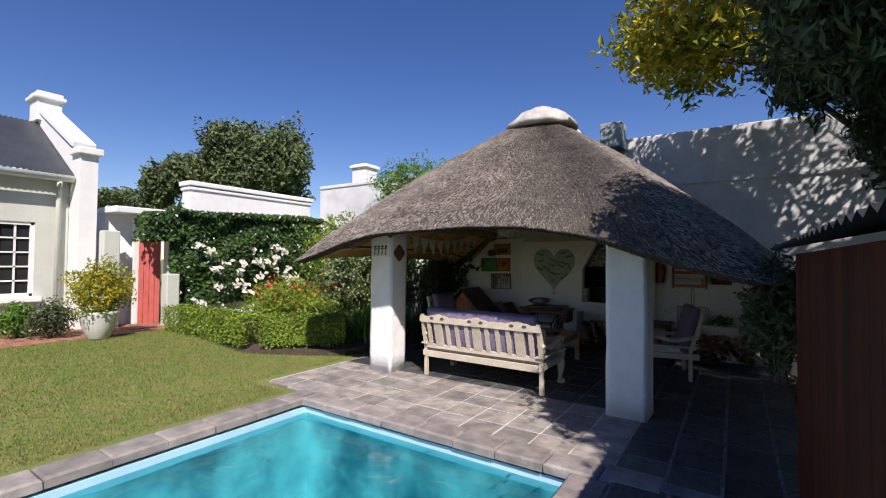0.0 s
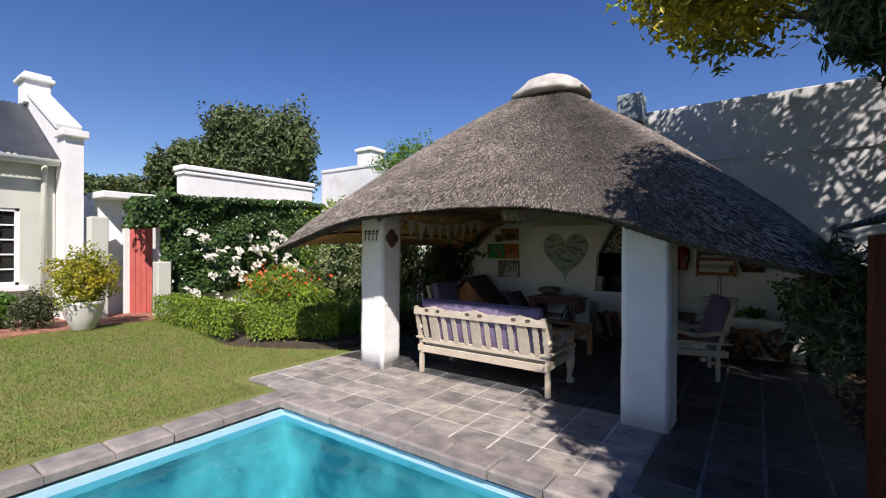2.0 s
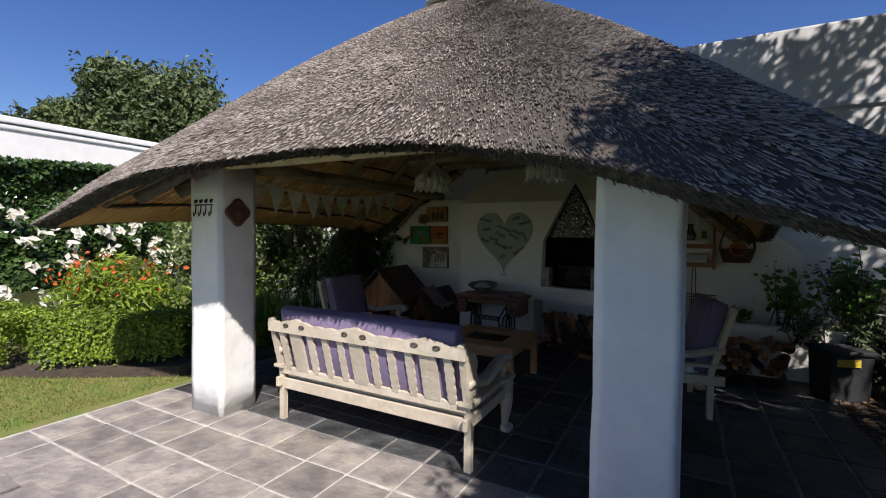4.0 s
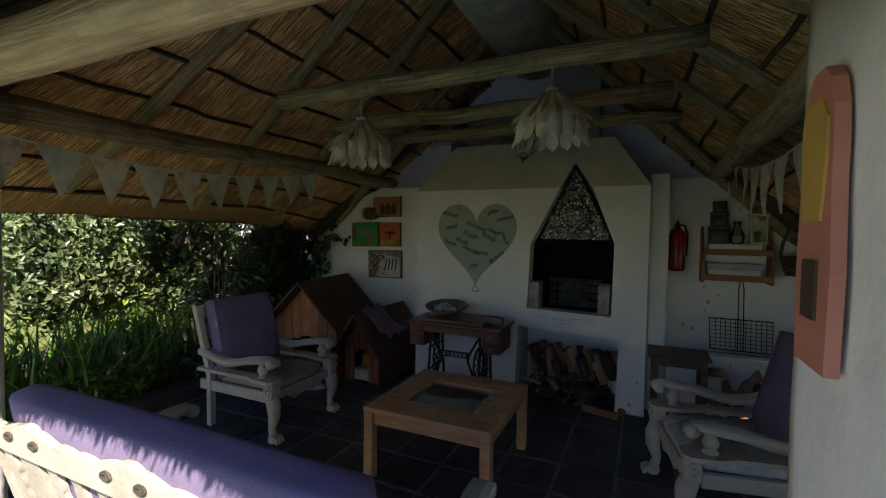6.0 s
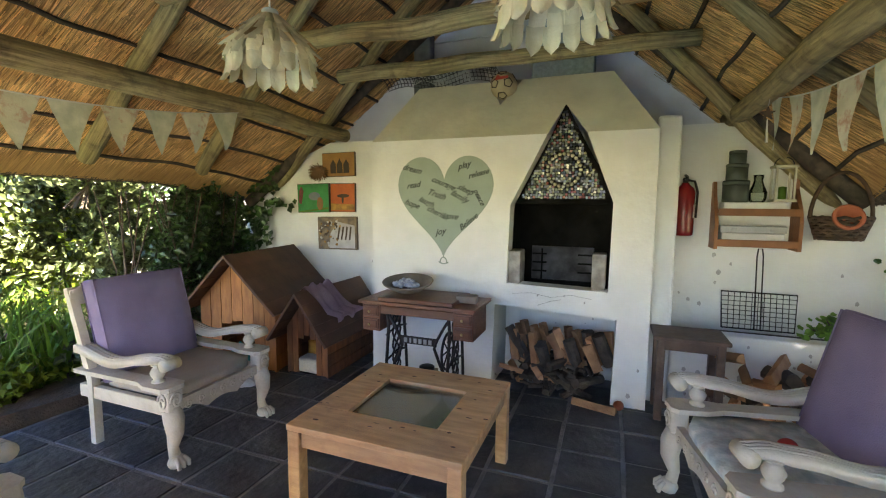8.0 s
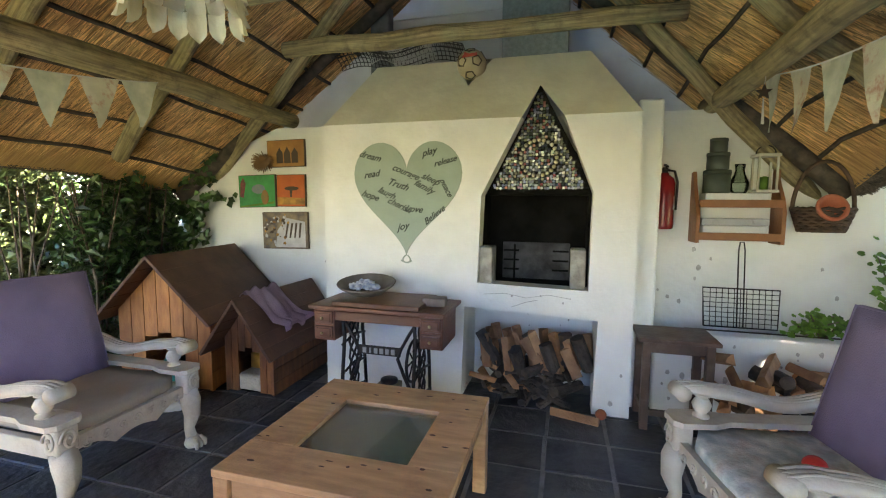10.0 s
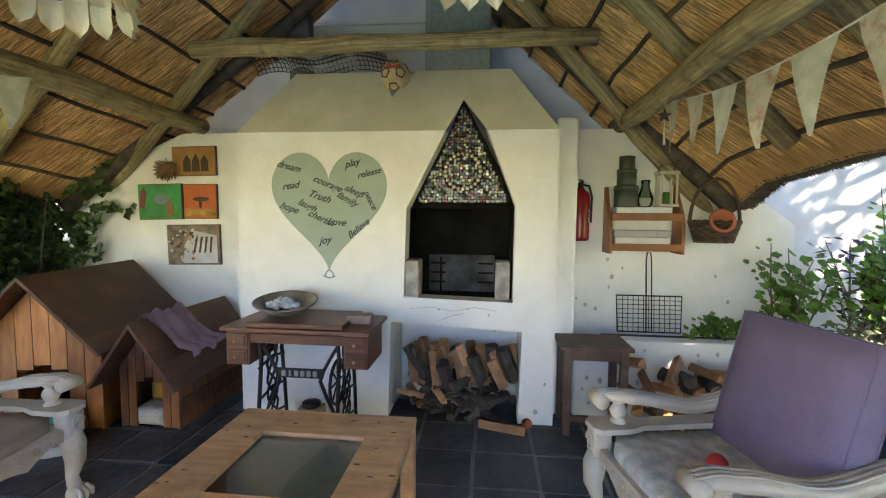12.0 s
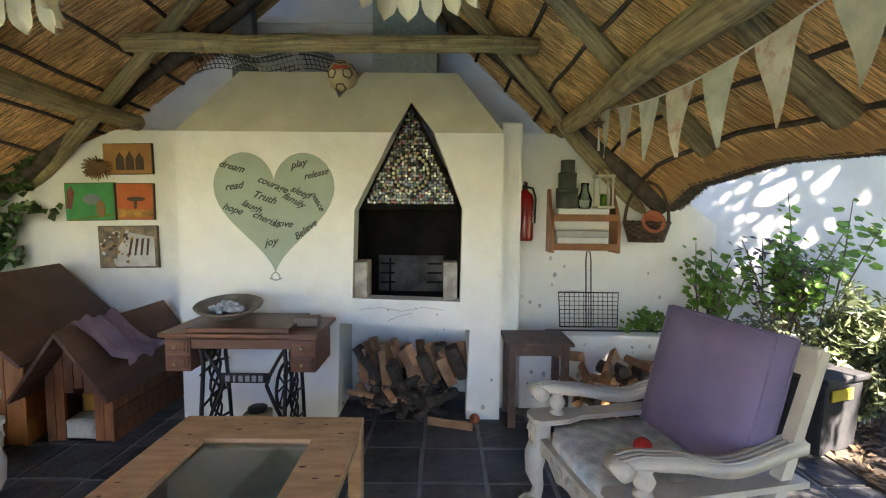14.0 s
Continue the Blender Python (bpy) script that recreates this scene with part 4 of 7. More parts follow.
for k in range(26):
    x, y = rgb.uniform(-6.1, -5.6), rgb.uniform(9.2, 10.5)
    tube(bm, [(x, y, 0.05), (x + rgb.uniform(-0.1, 0.1), y + rgb.uniform(-0.1, 0.1), 0.8), (x + rgb.uniform(-0.2, 0.2), y + rgb.uniform(-0.2, 0.2), 1.6)], [0.012, 0.009, 0.005], 5)
tagged(link("twigs", bm, BARK, None, "thin bare brown shrub stems beside the shelter"), category="stems", kind="stuff")
# strap leaves beside the paving
rg = np.random.default_rng(61)
bm = BM()
for k in range(420):
    x, y = rg.uniform(-7.0, -5.7), rg.uniform(7.4, 9.3)
    L, a = rg.uniform(0.5, 1.0), rg.uniform(0, 6.28)
    lean = rg.uniform(0.15, 0.7)
    pts = [Vector((x + math.cos(a) * lean * L * t * t, y + math.sin(a) * lean * L * t * t, 0.08 + L * (t - 0.55 * lean * t * t * t))) for t in (0, 0.3, 0.55, 0.8, 1)]
    sd = Vector((-math.sin(a), math.cos(a), 0)) * 0.014
    vs = [(bm.verts.new(p - sd * (1 - t * 0.9)), bm.verts.new(p + sd * (1 - t * 0.9) + Vector((0, 0, 0.004)))) for p, t in zip(pts, (0, 0.2, 0.4, 0.7, 1))]
    for p, q in zip(vs, vs[1:]):
        bm.faces.new((p[0], p[1], q[1], q[0]))
tagged(link("iris_leaves", bm, LEAF_BRIGHT, None, "arching bright-green strap leaves beside the paving"), category="plant", kind="stuff")
clump("shrub", (-5.95, 10.4, 1.25), (0.4, 0.3, 0.75), 4200, (0.06, 0.09), LEAF_DARK, "dark climbing shrub at the end of the back wall", "shrub", 171, 0.0)

bm = BM()
slab(bm, [(0.48, 7.2), (2.4, 6.9), (2.6, 10.2), (0.44, 10.2)], "z", -0.1, 0.022)
structure("soil_bed_east", bm, SOIL, "brown soil strewn with leaf litter beside the shelter")
rg = np.random.default_rng(63)
n = 1500
lx, ly = rg.uniform(0.42, 2.0, n), rg.uniform(7.2, 10.15, n)
LITTER = mat("leaf_litter", (0.34, 0.22, 0.12), (0.17, 0.11, 0.07), 9, 0.9, 0, 10, island=0.5)
tagged(cards("leaf_litter", np.stack([lx, ly, rg.uniform(0.028, 0.05, n)], 1), np.stack([rg.normal(0, 0.4, n), rg.normal(0, 0.4, n), np.ones(n)], 1), unit(rg, n), rg.uniform(0.02, 0.04, n), rg.uniform(0.04, 0.09, n), LITTER, "dry brown fallen leaves on the soil", "leaves"), kind="stuff")
clump("shrub", (1.0, 9.95, 0.55), (0.5, 0.3, 0.5), 3200, (0.03, 0.09), LEAF_OLIVE, "dark bushy foliage behind the bin", "shrub", 79, 0.1)
clump("shrub", (1.5, 9.3, 0.35), (0.4, 0.5, 0.35), 2200, (0.04, 0.09), LEAF_OLIVE, "low dark leafy plant on the soil", "shrub", 80, 0.1)

# ---- furniture ----


def chair_leg(parent, x, y):
    bm = BM()
    tube(bm, [(x, y, 0.34), (x, y - 0.02, 0.28), (x, y - 0.025, 0.2), (x, y, 0.11), (x, y - 0.015, 0.05)], [0.05, 0.055, 0.045, 0.028, 0.032], 10)
    lathe(bm, [(0.02, 0), (0.042, 0.008), (0.05, 0.03), (0.042, 0.055), (0.025, 0.07)], 10, (x, y - 0.025, 0))
    for k in (-1, 0, 1):
        tube(bm, [(x + 0.022 * k, y - 0.05, 0.06), (x + 0.03 * k, y - 0.078, 0.035), (x + 0.03 * k, y - 0.08, 0.004)], [0.012, 0.014, 0.01], 6)
    part("front_leg", bm, CHAIR_PAINT, parent, "cabriole leg with a claw foot", True)


def chair_side(parent, x, w, fy, by):
    """Scrolled upper arm, turned baluster and flat lower arm."""
    bm = BM()
    n = 16
    prof = []
    for i in range(n + 1):
        t = i / n
        y = by + (fy - 0.02 - by) * t
        z = 0.625 - 0.055 * math.sin(math.pi * min(t * 1.25, 1.0)) ** 2 + (0.012 * math.sin((t - 0.8) * math.pi * 5) if t > 0.8 else 0)
        prof.append((y, z))
    lo = [(y, z - 0.045 + (0.018 * (i / n - 0.8) * 5 if i / n > 0.8 else 0)) for i, (y, z) in enumerate(prof)]
    slab(bm, prof + lo[::-1], "x", x - 0.042, x + 0.042)
    tube(bm, [(x - 0.046, fy - 0.01, 0.598), (x + 0.046, fy - 0.01, 0.598)], 0.034, 12)
    for k in (-0.022, 0.0, 0.022):
        tube(bm, [(x + k, y, z + 0.001) for y, z in prof], 0.006, 5)
    part("arm", bm, CHAIR_PAINT, parent, "scrolled grooved upper arm", True)
    bm = BM()
    lathe(bm, [(0.022, 0), (0.036, 0.004), (0.036, 0.014), (0.022, 0.022), (0.034, 0.04), (0.041, 0.062), (0.03, 0.085), (0.02, 0.094), (0.034, 0.102), (0.034, 0.112), (0.02, 0.118)], 14, (x, fy + 0.09, 0.478))
    part("baluster", bm, CHAIR_PAINT, parent, "turned arm baluster", True)
    bm = BM()
    s = 1 if x > 0 else -1
    slab(bm, [(x - 0.05, by), (x - 0.045, fy + 0.2), (x - 0.075, fy + 0.12), (x - 0.075, fy - 0.02), (x - 0.045, fy - 0.05), (x + 0.045, fy - 0.05), (x + 0.075, fy - 0.02), (x + 0.075, fy + 0.12), (x + 0.045, fy + 0.2), (x + 0.05, by)], "z", 0.455, 0.48)
    part("lower_arm", bm, CHAIR_PAINT, parent, "flat lower arm board")
    bm = BM()
    box(bm, (x, fy, 0.395), (0.095, 0.085, 0.12), bevel=0.012)
    pts = [(x + s * (0.036 - 0.03 * t) * math.cos(t * 9) * 1.0, fy - 0.046, 0.395 + (0.05 - 0.04 * t) * math.sin(t * 9)) for t in [i / 24 for i in range(25)]]
    tube(bm, pts, 0.007, 5)
    pts = [(x + s * 0.051, fy + (0.036 - 0.03 * t) * math.cos(t * 9), 0.395 + (0.05 - 0.04 * t) * math.sin(t * 9)) for t in [i / 24 for i in range(25)]]
    tube(bm, pts, 0.007, 5)
    part("carved_block", bm, CHAIR_PAINT, parent, "carved scroll block", True)
    bm = BM()
    box(bm, (x, (fy + by) / 2 + 0.03, 0.335), (0.035, by - fy - 0.04, 0.08), bevel=0.006)
    part("side_rail", bm, CHAIR_PAINT, parent)


def cushion(bm, c, s, m, puff=0.02):
    bmesh.ops.create_cube(bm, size=1)
    bmesh.ops.subdivide_edges(bm, edges=bm.edges[:], cuts=6, use_grid_fill=True)
    t = Matrix.Translation(c) @ m
    for v in bm.verts:
        x, y, z = v.co
        k = 1 - 0.16 * max(abs(x) * 2, abs(z) * 2) ** 6
        ex = (1 - (2 * y) ** 4 * 0.03)
        co = Vector((x * s[0] * ex, y * s[1] * k + math.copysign(puff, y) * (1 - (2 * x) ** 2) * (1 - (2 * z) ** 2) * (abs(y) > 0.4), z * s[2] * ex))
        co += noise.noise_vector(co * 5 + Vector(c)) * 0.008
        v.co = t @ co


def back_post(parent, x, by, h, lean):
    bm = BM()
    slab(bm, [(by - 0.022, 0), (by + 0.022, 0), (by + 0.024, 0.4), (by + lean + 0.02, h), (by + lean - 0.018, h + 0.01), (by - 0.022, 0.42)], "x", x - 0.024, x + 0.024)
    part("back_leg", bm, CHAIR_PAINT, parent)


def armchair(at, label, seat_mat, seat_label, name="armchair"):
    ch = thing(name, label, "chair", at, "armchairs round the table")
    w, fy, by = 0.335, -0.32, 0.34
    for x in (-w, w):
        chair_leg(ch, x, fy)
        chair_side(ch, x, w, fy, by + 0.1)
        back_post(ch, x, by, 0.96, 0.17)
    bm = BM()
    n = 24
    low = [(-w + 2 * w * i / n, 0.275 + 0.035 * abs(math.sin(i / n * math.pi * 3)) + 0.02 * math.cos(i / n * math.pi * 2)) for i in range(n + 1)]
    slab(bm, low + [(w, 0.38), (-w, 0.38)], "y", fy - 0.018, fy + 0.018)
    for k in range(-3, 4):
        pts = [(k * 0.08 + 0.026 * (1 - t) * math.cos(t * 8 + k), fy - 0.022, 0.335 + 0.024 * (1 - t * 0.8) * math.sin(t * 8 + k)) for t in [i / 14 for i in range(15)]]
        tube(bm, pts, 0.005, 5)
    part("apron", bm, CHAIR_PAINT, ch, "carved wavy front apron")
    bm = BM()
    box(bm, (0, by, 0.335), (2 * w, 0.035, 0.08), bevel=0.006)
    part("back_rail", bm, CHAIR_PAINT, ch)
    for x in (-0.2, -0.07, 0.07, 0.2):
        bm = BM()
        slab(bm, [(by + 0.0, 0.37), (by + 0.02, 0.37), (by + 0.165, 0.92), (by + 0.145, 0.92)], "x", x - 0.03, x + 0.03)
        part("back_slat", bm, CHAIR_PAINT, ch)
    bm = BM()
    n = 20
    topc = [(-w - 0.02 + (2 * w + 0.04) * i / n, 0.955 + 0.02 * abs(math.sin(i / n * math.pi * 2.5))) for i in range(n + 1)]
    slab(bm, topc + [(w + 0.02, 0.86), (-w - 0.02, 0.86)], "y", by + 0.13, by + 0.165)
    part("crest_rail", bm, CHAIR_PAINT, ch, "scalloped crest rail")
    bm = BM()
    cushion(bm, (0, 0, 0.405), (0.60, 0.62, 0.075), Matrix())
    part("seat", bm, seat_mat, ch, seat_label, True)
    bm = BM()
    cushion(bm, (0, by - 0.005, 0.70), (0.60, 0.135, 0.64), rotx(-14), 0.03)
    bc = part("back_cushion", bm, PURPLE, ch, "purple canvas box cushion", True)
    bm = BM()
    m = Matrix.Translation((0, by - 0.005, 0.70)) @ rotx(-14)
    for yy in (-0.056, 0.056):
        pts = [m @ Vector((a * 0.293, yy, b * 0.312)) for a, b in ((-1, -1), (1, -1), (1, 1), (-1, 1), (-1, -1))]
        tube(bm, pts, 0.005, 5)
    part("piping", bm, PURPLE, bc, "", True)
    return ch


FLORAL = mat("floral_fabric", (0.74, 0.76, 0.70), (0.40, 0.48, 0.46), 16, 0.9, 0.2, 90, dirt=(0.36, 0.25, 0.2), dscale=12, damount=0.6)
armchair(pose(-4.37, 8.62, 0, 0, 0, 90), "limewashed carved armchair with purple back cushion on slate floor", SEAT_CREAM, "cream leather seat")
armchair(pose(-1.04, 8.83, 0, 0, 0, -78), "limewashed carved armchair with purple cushion and floral seat", FLORAL, "crumpled floral seat cover")


def bench():
    be = thing("bench", "limewashed carved wooden settee with purple cushions, seen from behind", "bench", pose(-2.945, 7.1, 0, 0, 0, 180))
    w, fy, by = 0.86, -0.34, 0.34
    for x in (-w, w):
        chair_leg(be, x, fy)
        chair_side(be, x, w, fy, by + 0.06)
        back_post(be, x, by, 0.87, 0.12)
    bm = BM()
    n = 60
    topc = []
    for i in range(n + 1):
        t = i / n
        topc.append((-w - 0.03 + (2 * w + 0.06) * t, 0.85 + 0.008 * abs(math.sin(t * math.pi * 15)) + 0.032 * max(0.0, math.cos((t * 3 % 1 - 0.5) * math.pi * 1.6)) ** 2))
    slab(bm, topc + [(w + 0.03, 0.775), (-w - 0.03, 0.775)], "y", by + 0.10, by + 0.135)
    part("crest_rail", bm, CHAIR_PAINT, be, "scalloped crest rail with drawn scroll openings")
    # Dark loops laid on the solid rail draw the shaded openings.
    for k in range(3):
        for s in (-1, 1):
            bm = BM()
            tube(bm, [((k - 1) * 0.6 + s * 0.085 + 0.024 * math.cos(a), by + 0.137, 0.835 + 0.011 * math.sin(a)) for a in [j * math.pi / 6 for j in range(13)]], 0.007, 5)
            part("drawn_opening", bm, POLE_DARK, be, "dark loop drawn for a shaded scroll opening")
    for z0, z1, dy in ((0.4, 0.465, 0.016), (0.27, 0.36, 0.0)):
        bm = BM()
        box(bm, (0, by + dy, (z0 + z1) / 2), (2 * w, 0.035, z1 - z0), bevel=0.006)
        part("back_rail", bm, CHAIR_PAINT, be)
    for i in range(11):
        x = -0.755 + 1.51 * i / 10
        hw = 0.062 if i in (1, 5, 9) else 0.026
        bm = BM()
        n = 26
        left, right = [], []
        for k in range(n + 1):
            t = k / n
            bump = (0.007 * abs(math.sin(t * math.pi * 5)) if 0.08 < t < 0.92 else 0) * (1 if hw < 0.05 else 0.6)
            left.append((x - hw - bump * (hw < 0.05), 0.45 + 0.345 * t))
            right.append((x + hw + bump, 0.45 + 0.345 * t))
        slab(bm, left + right[::-1], "y", -0.01, 0.01)
        for v in bm.verts:
            v.co.y += by + 0.027 + 0.088 * (v.co.z - 0.45) / 0.345
        part("back_slat", bm, CHAIR_PAINT, be)
    for sx in (-1, 1):
        bm = BM()
        out = [(0.02 + by, 0.50), (by - 0.06, 0.52), (by - 0.09, 0.60), (by - 0.05, 0.66), (by - 0.07, 0.73), (by - 0.02, 0.80), (by + 0.06, 0.82), (by + 0.1, 0.78), (by + 0.07, 0.6)]
        slab(bm, out, "x", sx * (w + 0.015) - 0.014, sx * (w + 0.015) + 0.014)
        part("wing", bm, CHAIR_PAINT, be, "carved scroll wing")
    bm = BM()
    box(bm, (0, fy, 0.335), (2 * w, 0.035, 0.08), bevel=0.006)
    part("apron", bm, CHAIR_PAINT, be)
    bm = BM()
    box(bm, (0, 0, 0.37), (2 * w - 0.05, 0.64, 0.03), bevel=0.006)
    part("seat_board", bm, CHAIR_PAINT, be)
    for x in (0,):
        bm = BM()
        cushion(bm, (x, by - 0.02, 0.69), (1.62, 0.15, 0.56), rotx(-12), 0.03)
        part("back_cushion", bm, PURPLE, be, "long purple canvas back cushion", True)
    bm = BM()
    cushion(bm, (0, -0.04, 0.42), (1.62, 0.58, 0.09), Matrix(), 0.0)
    part("seat_cushion", bm, PURPLE, be, "long purple canvas seat cushion", True)


bench()


def coffee_table():
    t = thing("coffee_table", "square pine coffee table with a sunken glass panel", "table", pose(-2.72, 8.61, 0))
    h, a, b = 0.478, 0.43, 0.44
    for sx in (-1, 1):
        for sy in (-1, 1):
            bm = BM()
            box(bm, (sx * (a - 0.035), sy * (b - 0.035), (h - 0.03) / 2), (0.065, 0.065, h - 0.03), bevel=0.006)
            part("leg", bm, PINE, t)
    gx, gy = 0.235, 0.22
    for c, s in (((0, b - 0.11, 0), (2 * a, 0.22, 0.03)), ((0, -b + 0.11, 0), (2 * a, 0.22, 0.03)), ((a - 0.0975, 0, 0), (0.195, 2 * b - 0.443, 0.03)), ((-a + 0.0975, 0, 0), (0.195, 2 * b - 0.443, 0.03))):
        bm = BM()
        box(bm, (c[0], c[1], h - 0.015), s, bevel=0.004)
        part("top_plank", bm, PINE, t)
    for c, s in (((0, b - 0.03, 0), (2 * a - 0.14, 0.022, 0.08)), ((0, -b + 0.03, 0), (2 * a - 0.14, 0.022, 0.08)), ((a - 0.03, 0, 0), (0.022, 2 * b - 0.14, 0.08)), ((-a + 0.03, 0, 0), (0.022, 2 * b - 0.14, 0.08))):
        bm = BM()
        box(bm, (c[0], c[1], h - 0.07), s, bevel=0.003)
        part("apron", bm, PINE, t)
    kr = random.Random(12)
    for k in range(26):
        side = k % 4
        x, y = kr.uniform(-0.4, 0.4), kr.uniform(0.25, 0.42)
        x, y = ((x, y), (x, -y), (y, x), (-y, x))[side]
        ra, rb = kr.uniform(0.006, 0.016), kr.uniform(0.003, 0.007)
        bm = BM()
        slab(bm, [(x + ra * math.cos(2 * math.pi * q / 9) * kr.uniform(0.8, 1.2), y + rb * math.sin(2 * math.pi * q / 9)) for q in range(9)], "z", h - 0.004, h + 0.0006)
        part("knot", bm, KNOT, t, "dark pine knot")
    bm = BM()
    box(bm, (0, 0, h - 0.022), (0.468, 0.436, 0.006))
    # The pale diffuse share paints reflected sky onto the dusty pane.
    g = part("glass_panel", bm, glass_mat("table_glass", (0.9, 0.95, 0.92), gloss=1.6, dust_sheen=0.09), t, "greenish clear glass panel")
    g.visible_shadow = False


coffee_table()


def sewing_table():
    t = thing("sewing_table", "antique treadle sewing table with dark wood drawers and iron legs", "table", pose(-3.105, 9.47, 0))
    W, D, H = 0.93, 0.46, 0.77
    bm = BM()
    box(bm, (0, D / 2, H - 0.014), (W, D, 0.026), bevel=0.006)
    part("tabletop", bm, MAHOGANY, t)
    bm = BM()
    box(bm, (0.0, D / 2 - 0.01, H + 0.016), (0.60, D - 0.04, 0.03), bevel=0.006)
    part("lid", bm, MAHOGANY, t, "raised hinged lid panel")
    bm = BM()
    box(bm, (0, 0.06, H - 0.07), (0.6, 0.02, 0.07), bevel=0.004)
    tube(bm, [(-0.29, 0.048, H - 0.045), (0.29, 0.048, H - 0.045)], 0.006, 6)
    part("front_panel", bm, MAHOGANY, t)
    for sx in (-1, 1):
        bm = BM()
        box(bm, (sx * 0.37, 0.21, H - 0.135), (0.15, 0.34, 0.21), bevel=0.004)
        blk = part("drawer_case", bm, MAHOGANY, t)
        for z in (H - 0.085, H - 0.185):
            bm = BM()
            box(bm, (sx * 0.37, 0.036, z), (0.135, 0.02, 0.085), bevel=0.008)
            box(bm, (sx * 0.37, 0.025, z), (0.105, 0.012, 0.058), bevel=0.004)
            d = part("drawer", bm, MAHOGANY, blk)
            bm = BM()
            lathe(bm, [(0.004, 0), (0.007, 0.008), (0.011, 0.016), (0.008, 0.022)], 8, (sx * 0.37, 0.02, z), rotx(90))
            part("knob", bm, mat("knob_brass", (0.5, 0.38, 0.2), (0.35, 0.26, 0.13), 20, 0.4, 0, 1, metal=0.8) if "knob_brass" not in bpy.data.materials else bpy.data.materials["knob_brass"], blk, "small round knob", True)
    # cast iron stand
    for sx in (-1, 1):
        bm = BM()
        x = sx * 0.25
        for y in (0.06, 0.40):
            tube(bm, [(x, y, H - 0.03), (x, y * 0.8 + 0.046, 0.55), (x, y, 0.3), (x, y * 1.15 - 0.03, 0.02)], 0.013, 6)
            lathe(bm, [(0.02, 0), (0.022, 0.02), (0.012, 0.03)], 8, (x, y * 1.15 - 0.03, 0))
        for z in (0.12, 0.3, 0.5, 0.66):
            tube(bm, [(x, 0.06, z), (x, 0.23, z + 0.03), (x, 0.40, z)], 0.009, 6)
        for i in range(4):
            tube(bm, [(x, 0.23 + 0.07 * math.sin(k * 0.9 + i * 1.57), 0.1 + 0.56 * k / 10) for k in range(11)], 0.008, 6)
        part("iron_leg", bm, IRON, t, "black cast-iron lattice leg", True)
    for sx in (-1, 1):
        bm = BM()
        pts = [(sx * 0.25, 0.09, 0.66), (sx * 0.21, 0.09, 0.6), (sx * 0.155, 0.09, 0.5), (sx * 0.13, 0.09, 0.43), (sx * 0.17, 0.09, 0.33), (sx * 0.23, 0.09, 0.2), (sx * 0.25, 0.09, 0.1)]
        tube(bm, pts, 0.012, 6)
        part("brace", bm, IRON, t, "", True)
    bm = BM()
    box(bm, (0, 0.09, 0.475), (0.3, 0.014, 0.06), bevel=0.004)
    plate = part("name_plate", bm, IRON, t, "iron maker's plate with raised pale bars")
    for i in range(6):
        bm = BM()
        box(bm, (-0.1 + i * 0.04, 0.081, 0.475), (0.026 if i != 1 else 0.012, 0.008, 0.036), bevel=0.002)
        part("raised_bar", bm, mat("plate_grey", (0.35, 0.34, 0.31), (0.25, 0.25, 0.23), 20, 0.6, 0, 1) if "plate_grey" not in bpy.data.materials else bpy.data.materials["plate_grey"], plate)
    bm = BM()
    tube(bm, [(0.19, 0.23 + 0.14 * math.cos(a), 0.38 + 0.14 * math.sin(a)) for a in [k * math.pi / 12 for k in range(25)]], 0.01, 6)
    for k in range(4):
        a = k * math.pi / 4
        tube(bm, [(0.19, 0.23 - 0.13 * math.cos(a), 0.38 - 0.13 * math.sin(a)), (0.19, 0.23 + 0.13 * math.cos(a), 0.38 + 0.13 * math.sin(a))], 0.006, 5)
    part("fly_wheel", bm, IRON, t, "", True)
    bm = BM()
    box(bm, (0, 0.24, 0.07), (0.34, 0.2, 0.015), bevel=0.004)
    part("treadle", bm, IRON, t)


sewing_table()
STONE = mat("pebbles", (0.45, 0.46, 0.45), (0.18, 0.22, 0.28), 30, 0.5, 0.1, 30, island=0.5)
bowl = thing("bowl", "dark wooden bowl of shells and pebbles on the sewing table", "bowl", pose(-3.26, 9.72, 0.825, 13, 0, 0))
bm = BM()
lathe(bm, [(0.09, 0), (0.12, 0.005), (0.2, 0.06), (0.21, 0.075), (0.2, 0.078), (0.19, 0.066), (0.12, 0.03), (0.02, 0.025)], 28)
for v in bm.verts:
    v.co.y *= 0.8
part("shell", bm, mat("bowl_wood", (0.12, 0.09, 0.065), (0.2, 0.17, 0.14), 8, 0.6, 0.3, 40), bowl, "", True)
rg = random.Random(5)
for k in range(16):
    bm = BM()
    bmesh.ops.create_icosphere(bm, subdivisions=2, radius=0.03)
    s = [rg.uniform(0.7, 1.5), rg.uniform(0.6, 1.0), rg.uniform(0.5, 0.8)]
    a, r = rg.uniform(0, 6.28), rg.uniform(0, 0.11)
    for v in bm.verts:
        v.co = Vector((v.co.x * s[0], v.co.y * s[1], v.co.z * s[2])) + noise.noise_vector(v.co * 30) * 0.004 + Vector((math.cos(a) * r, math.sin(a) * r * 0.7, 0.045 + rg.uniform(0, 0.015)))
    part("pebble", bm, STONE, bowl, "", True)
bm = BM()
box(bm, (-2.76, 9.68, 0.802), (0.15, 0.1, 0.055), rotz(6), bevel=0.006)
tagged(link("wooden_block", bm, mat("block_wood", (0.25, 0.19, 0.15), (0.17, 0.12, 0.1), 12, 0.8, 0.3, 40)), "worn grey-brown wooden block on the sewing table", "block")
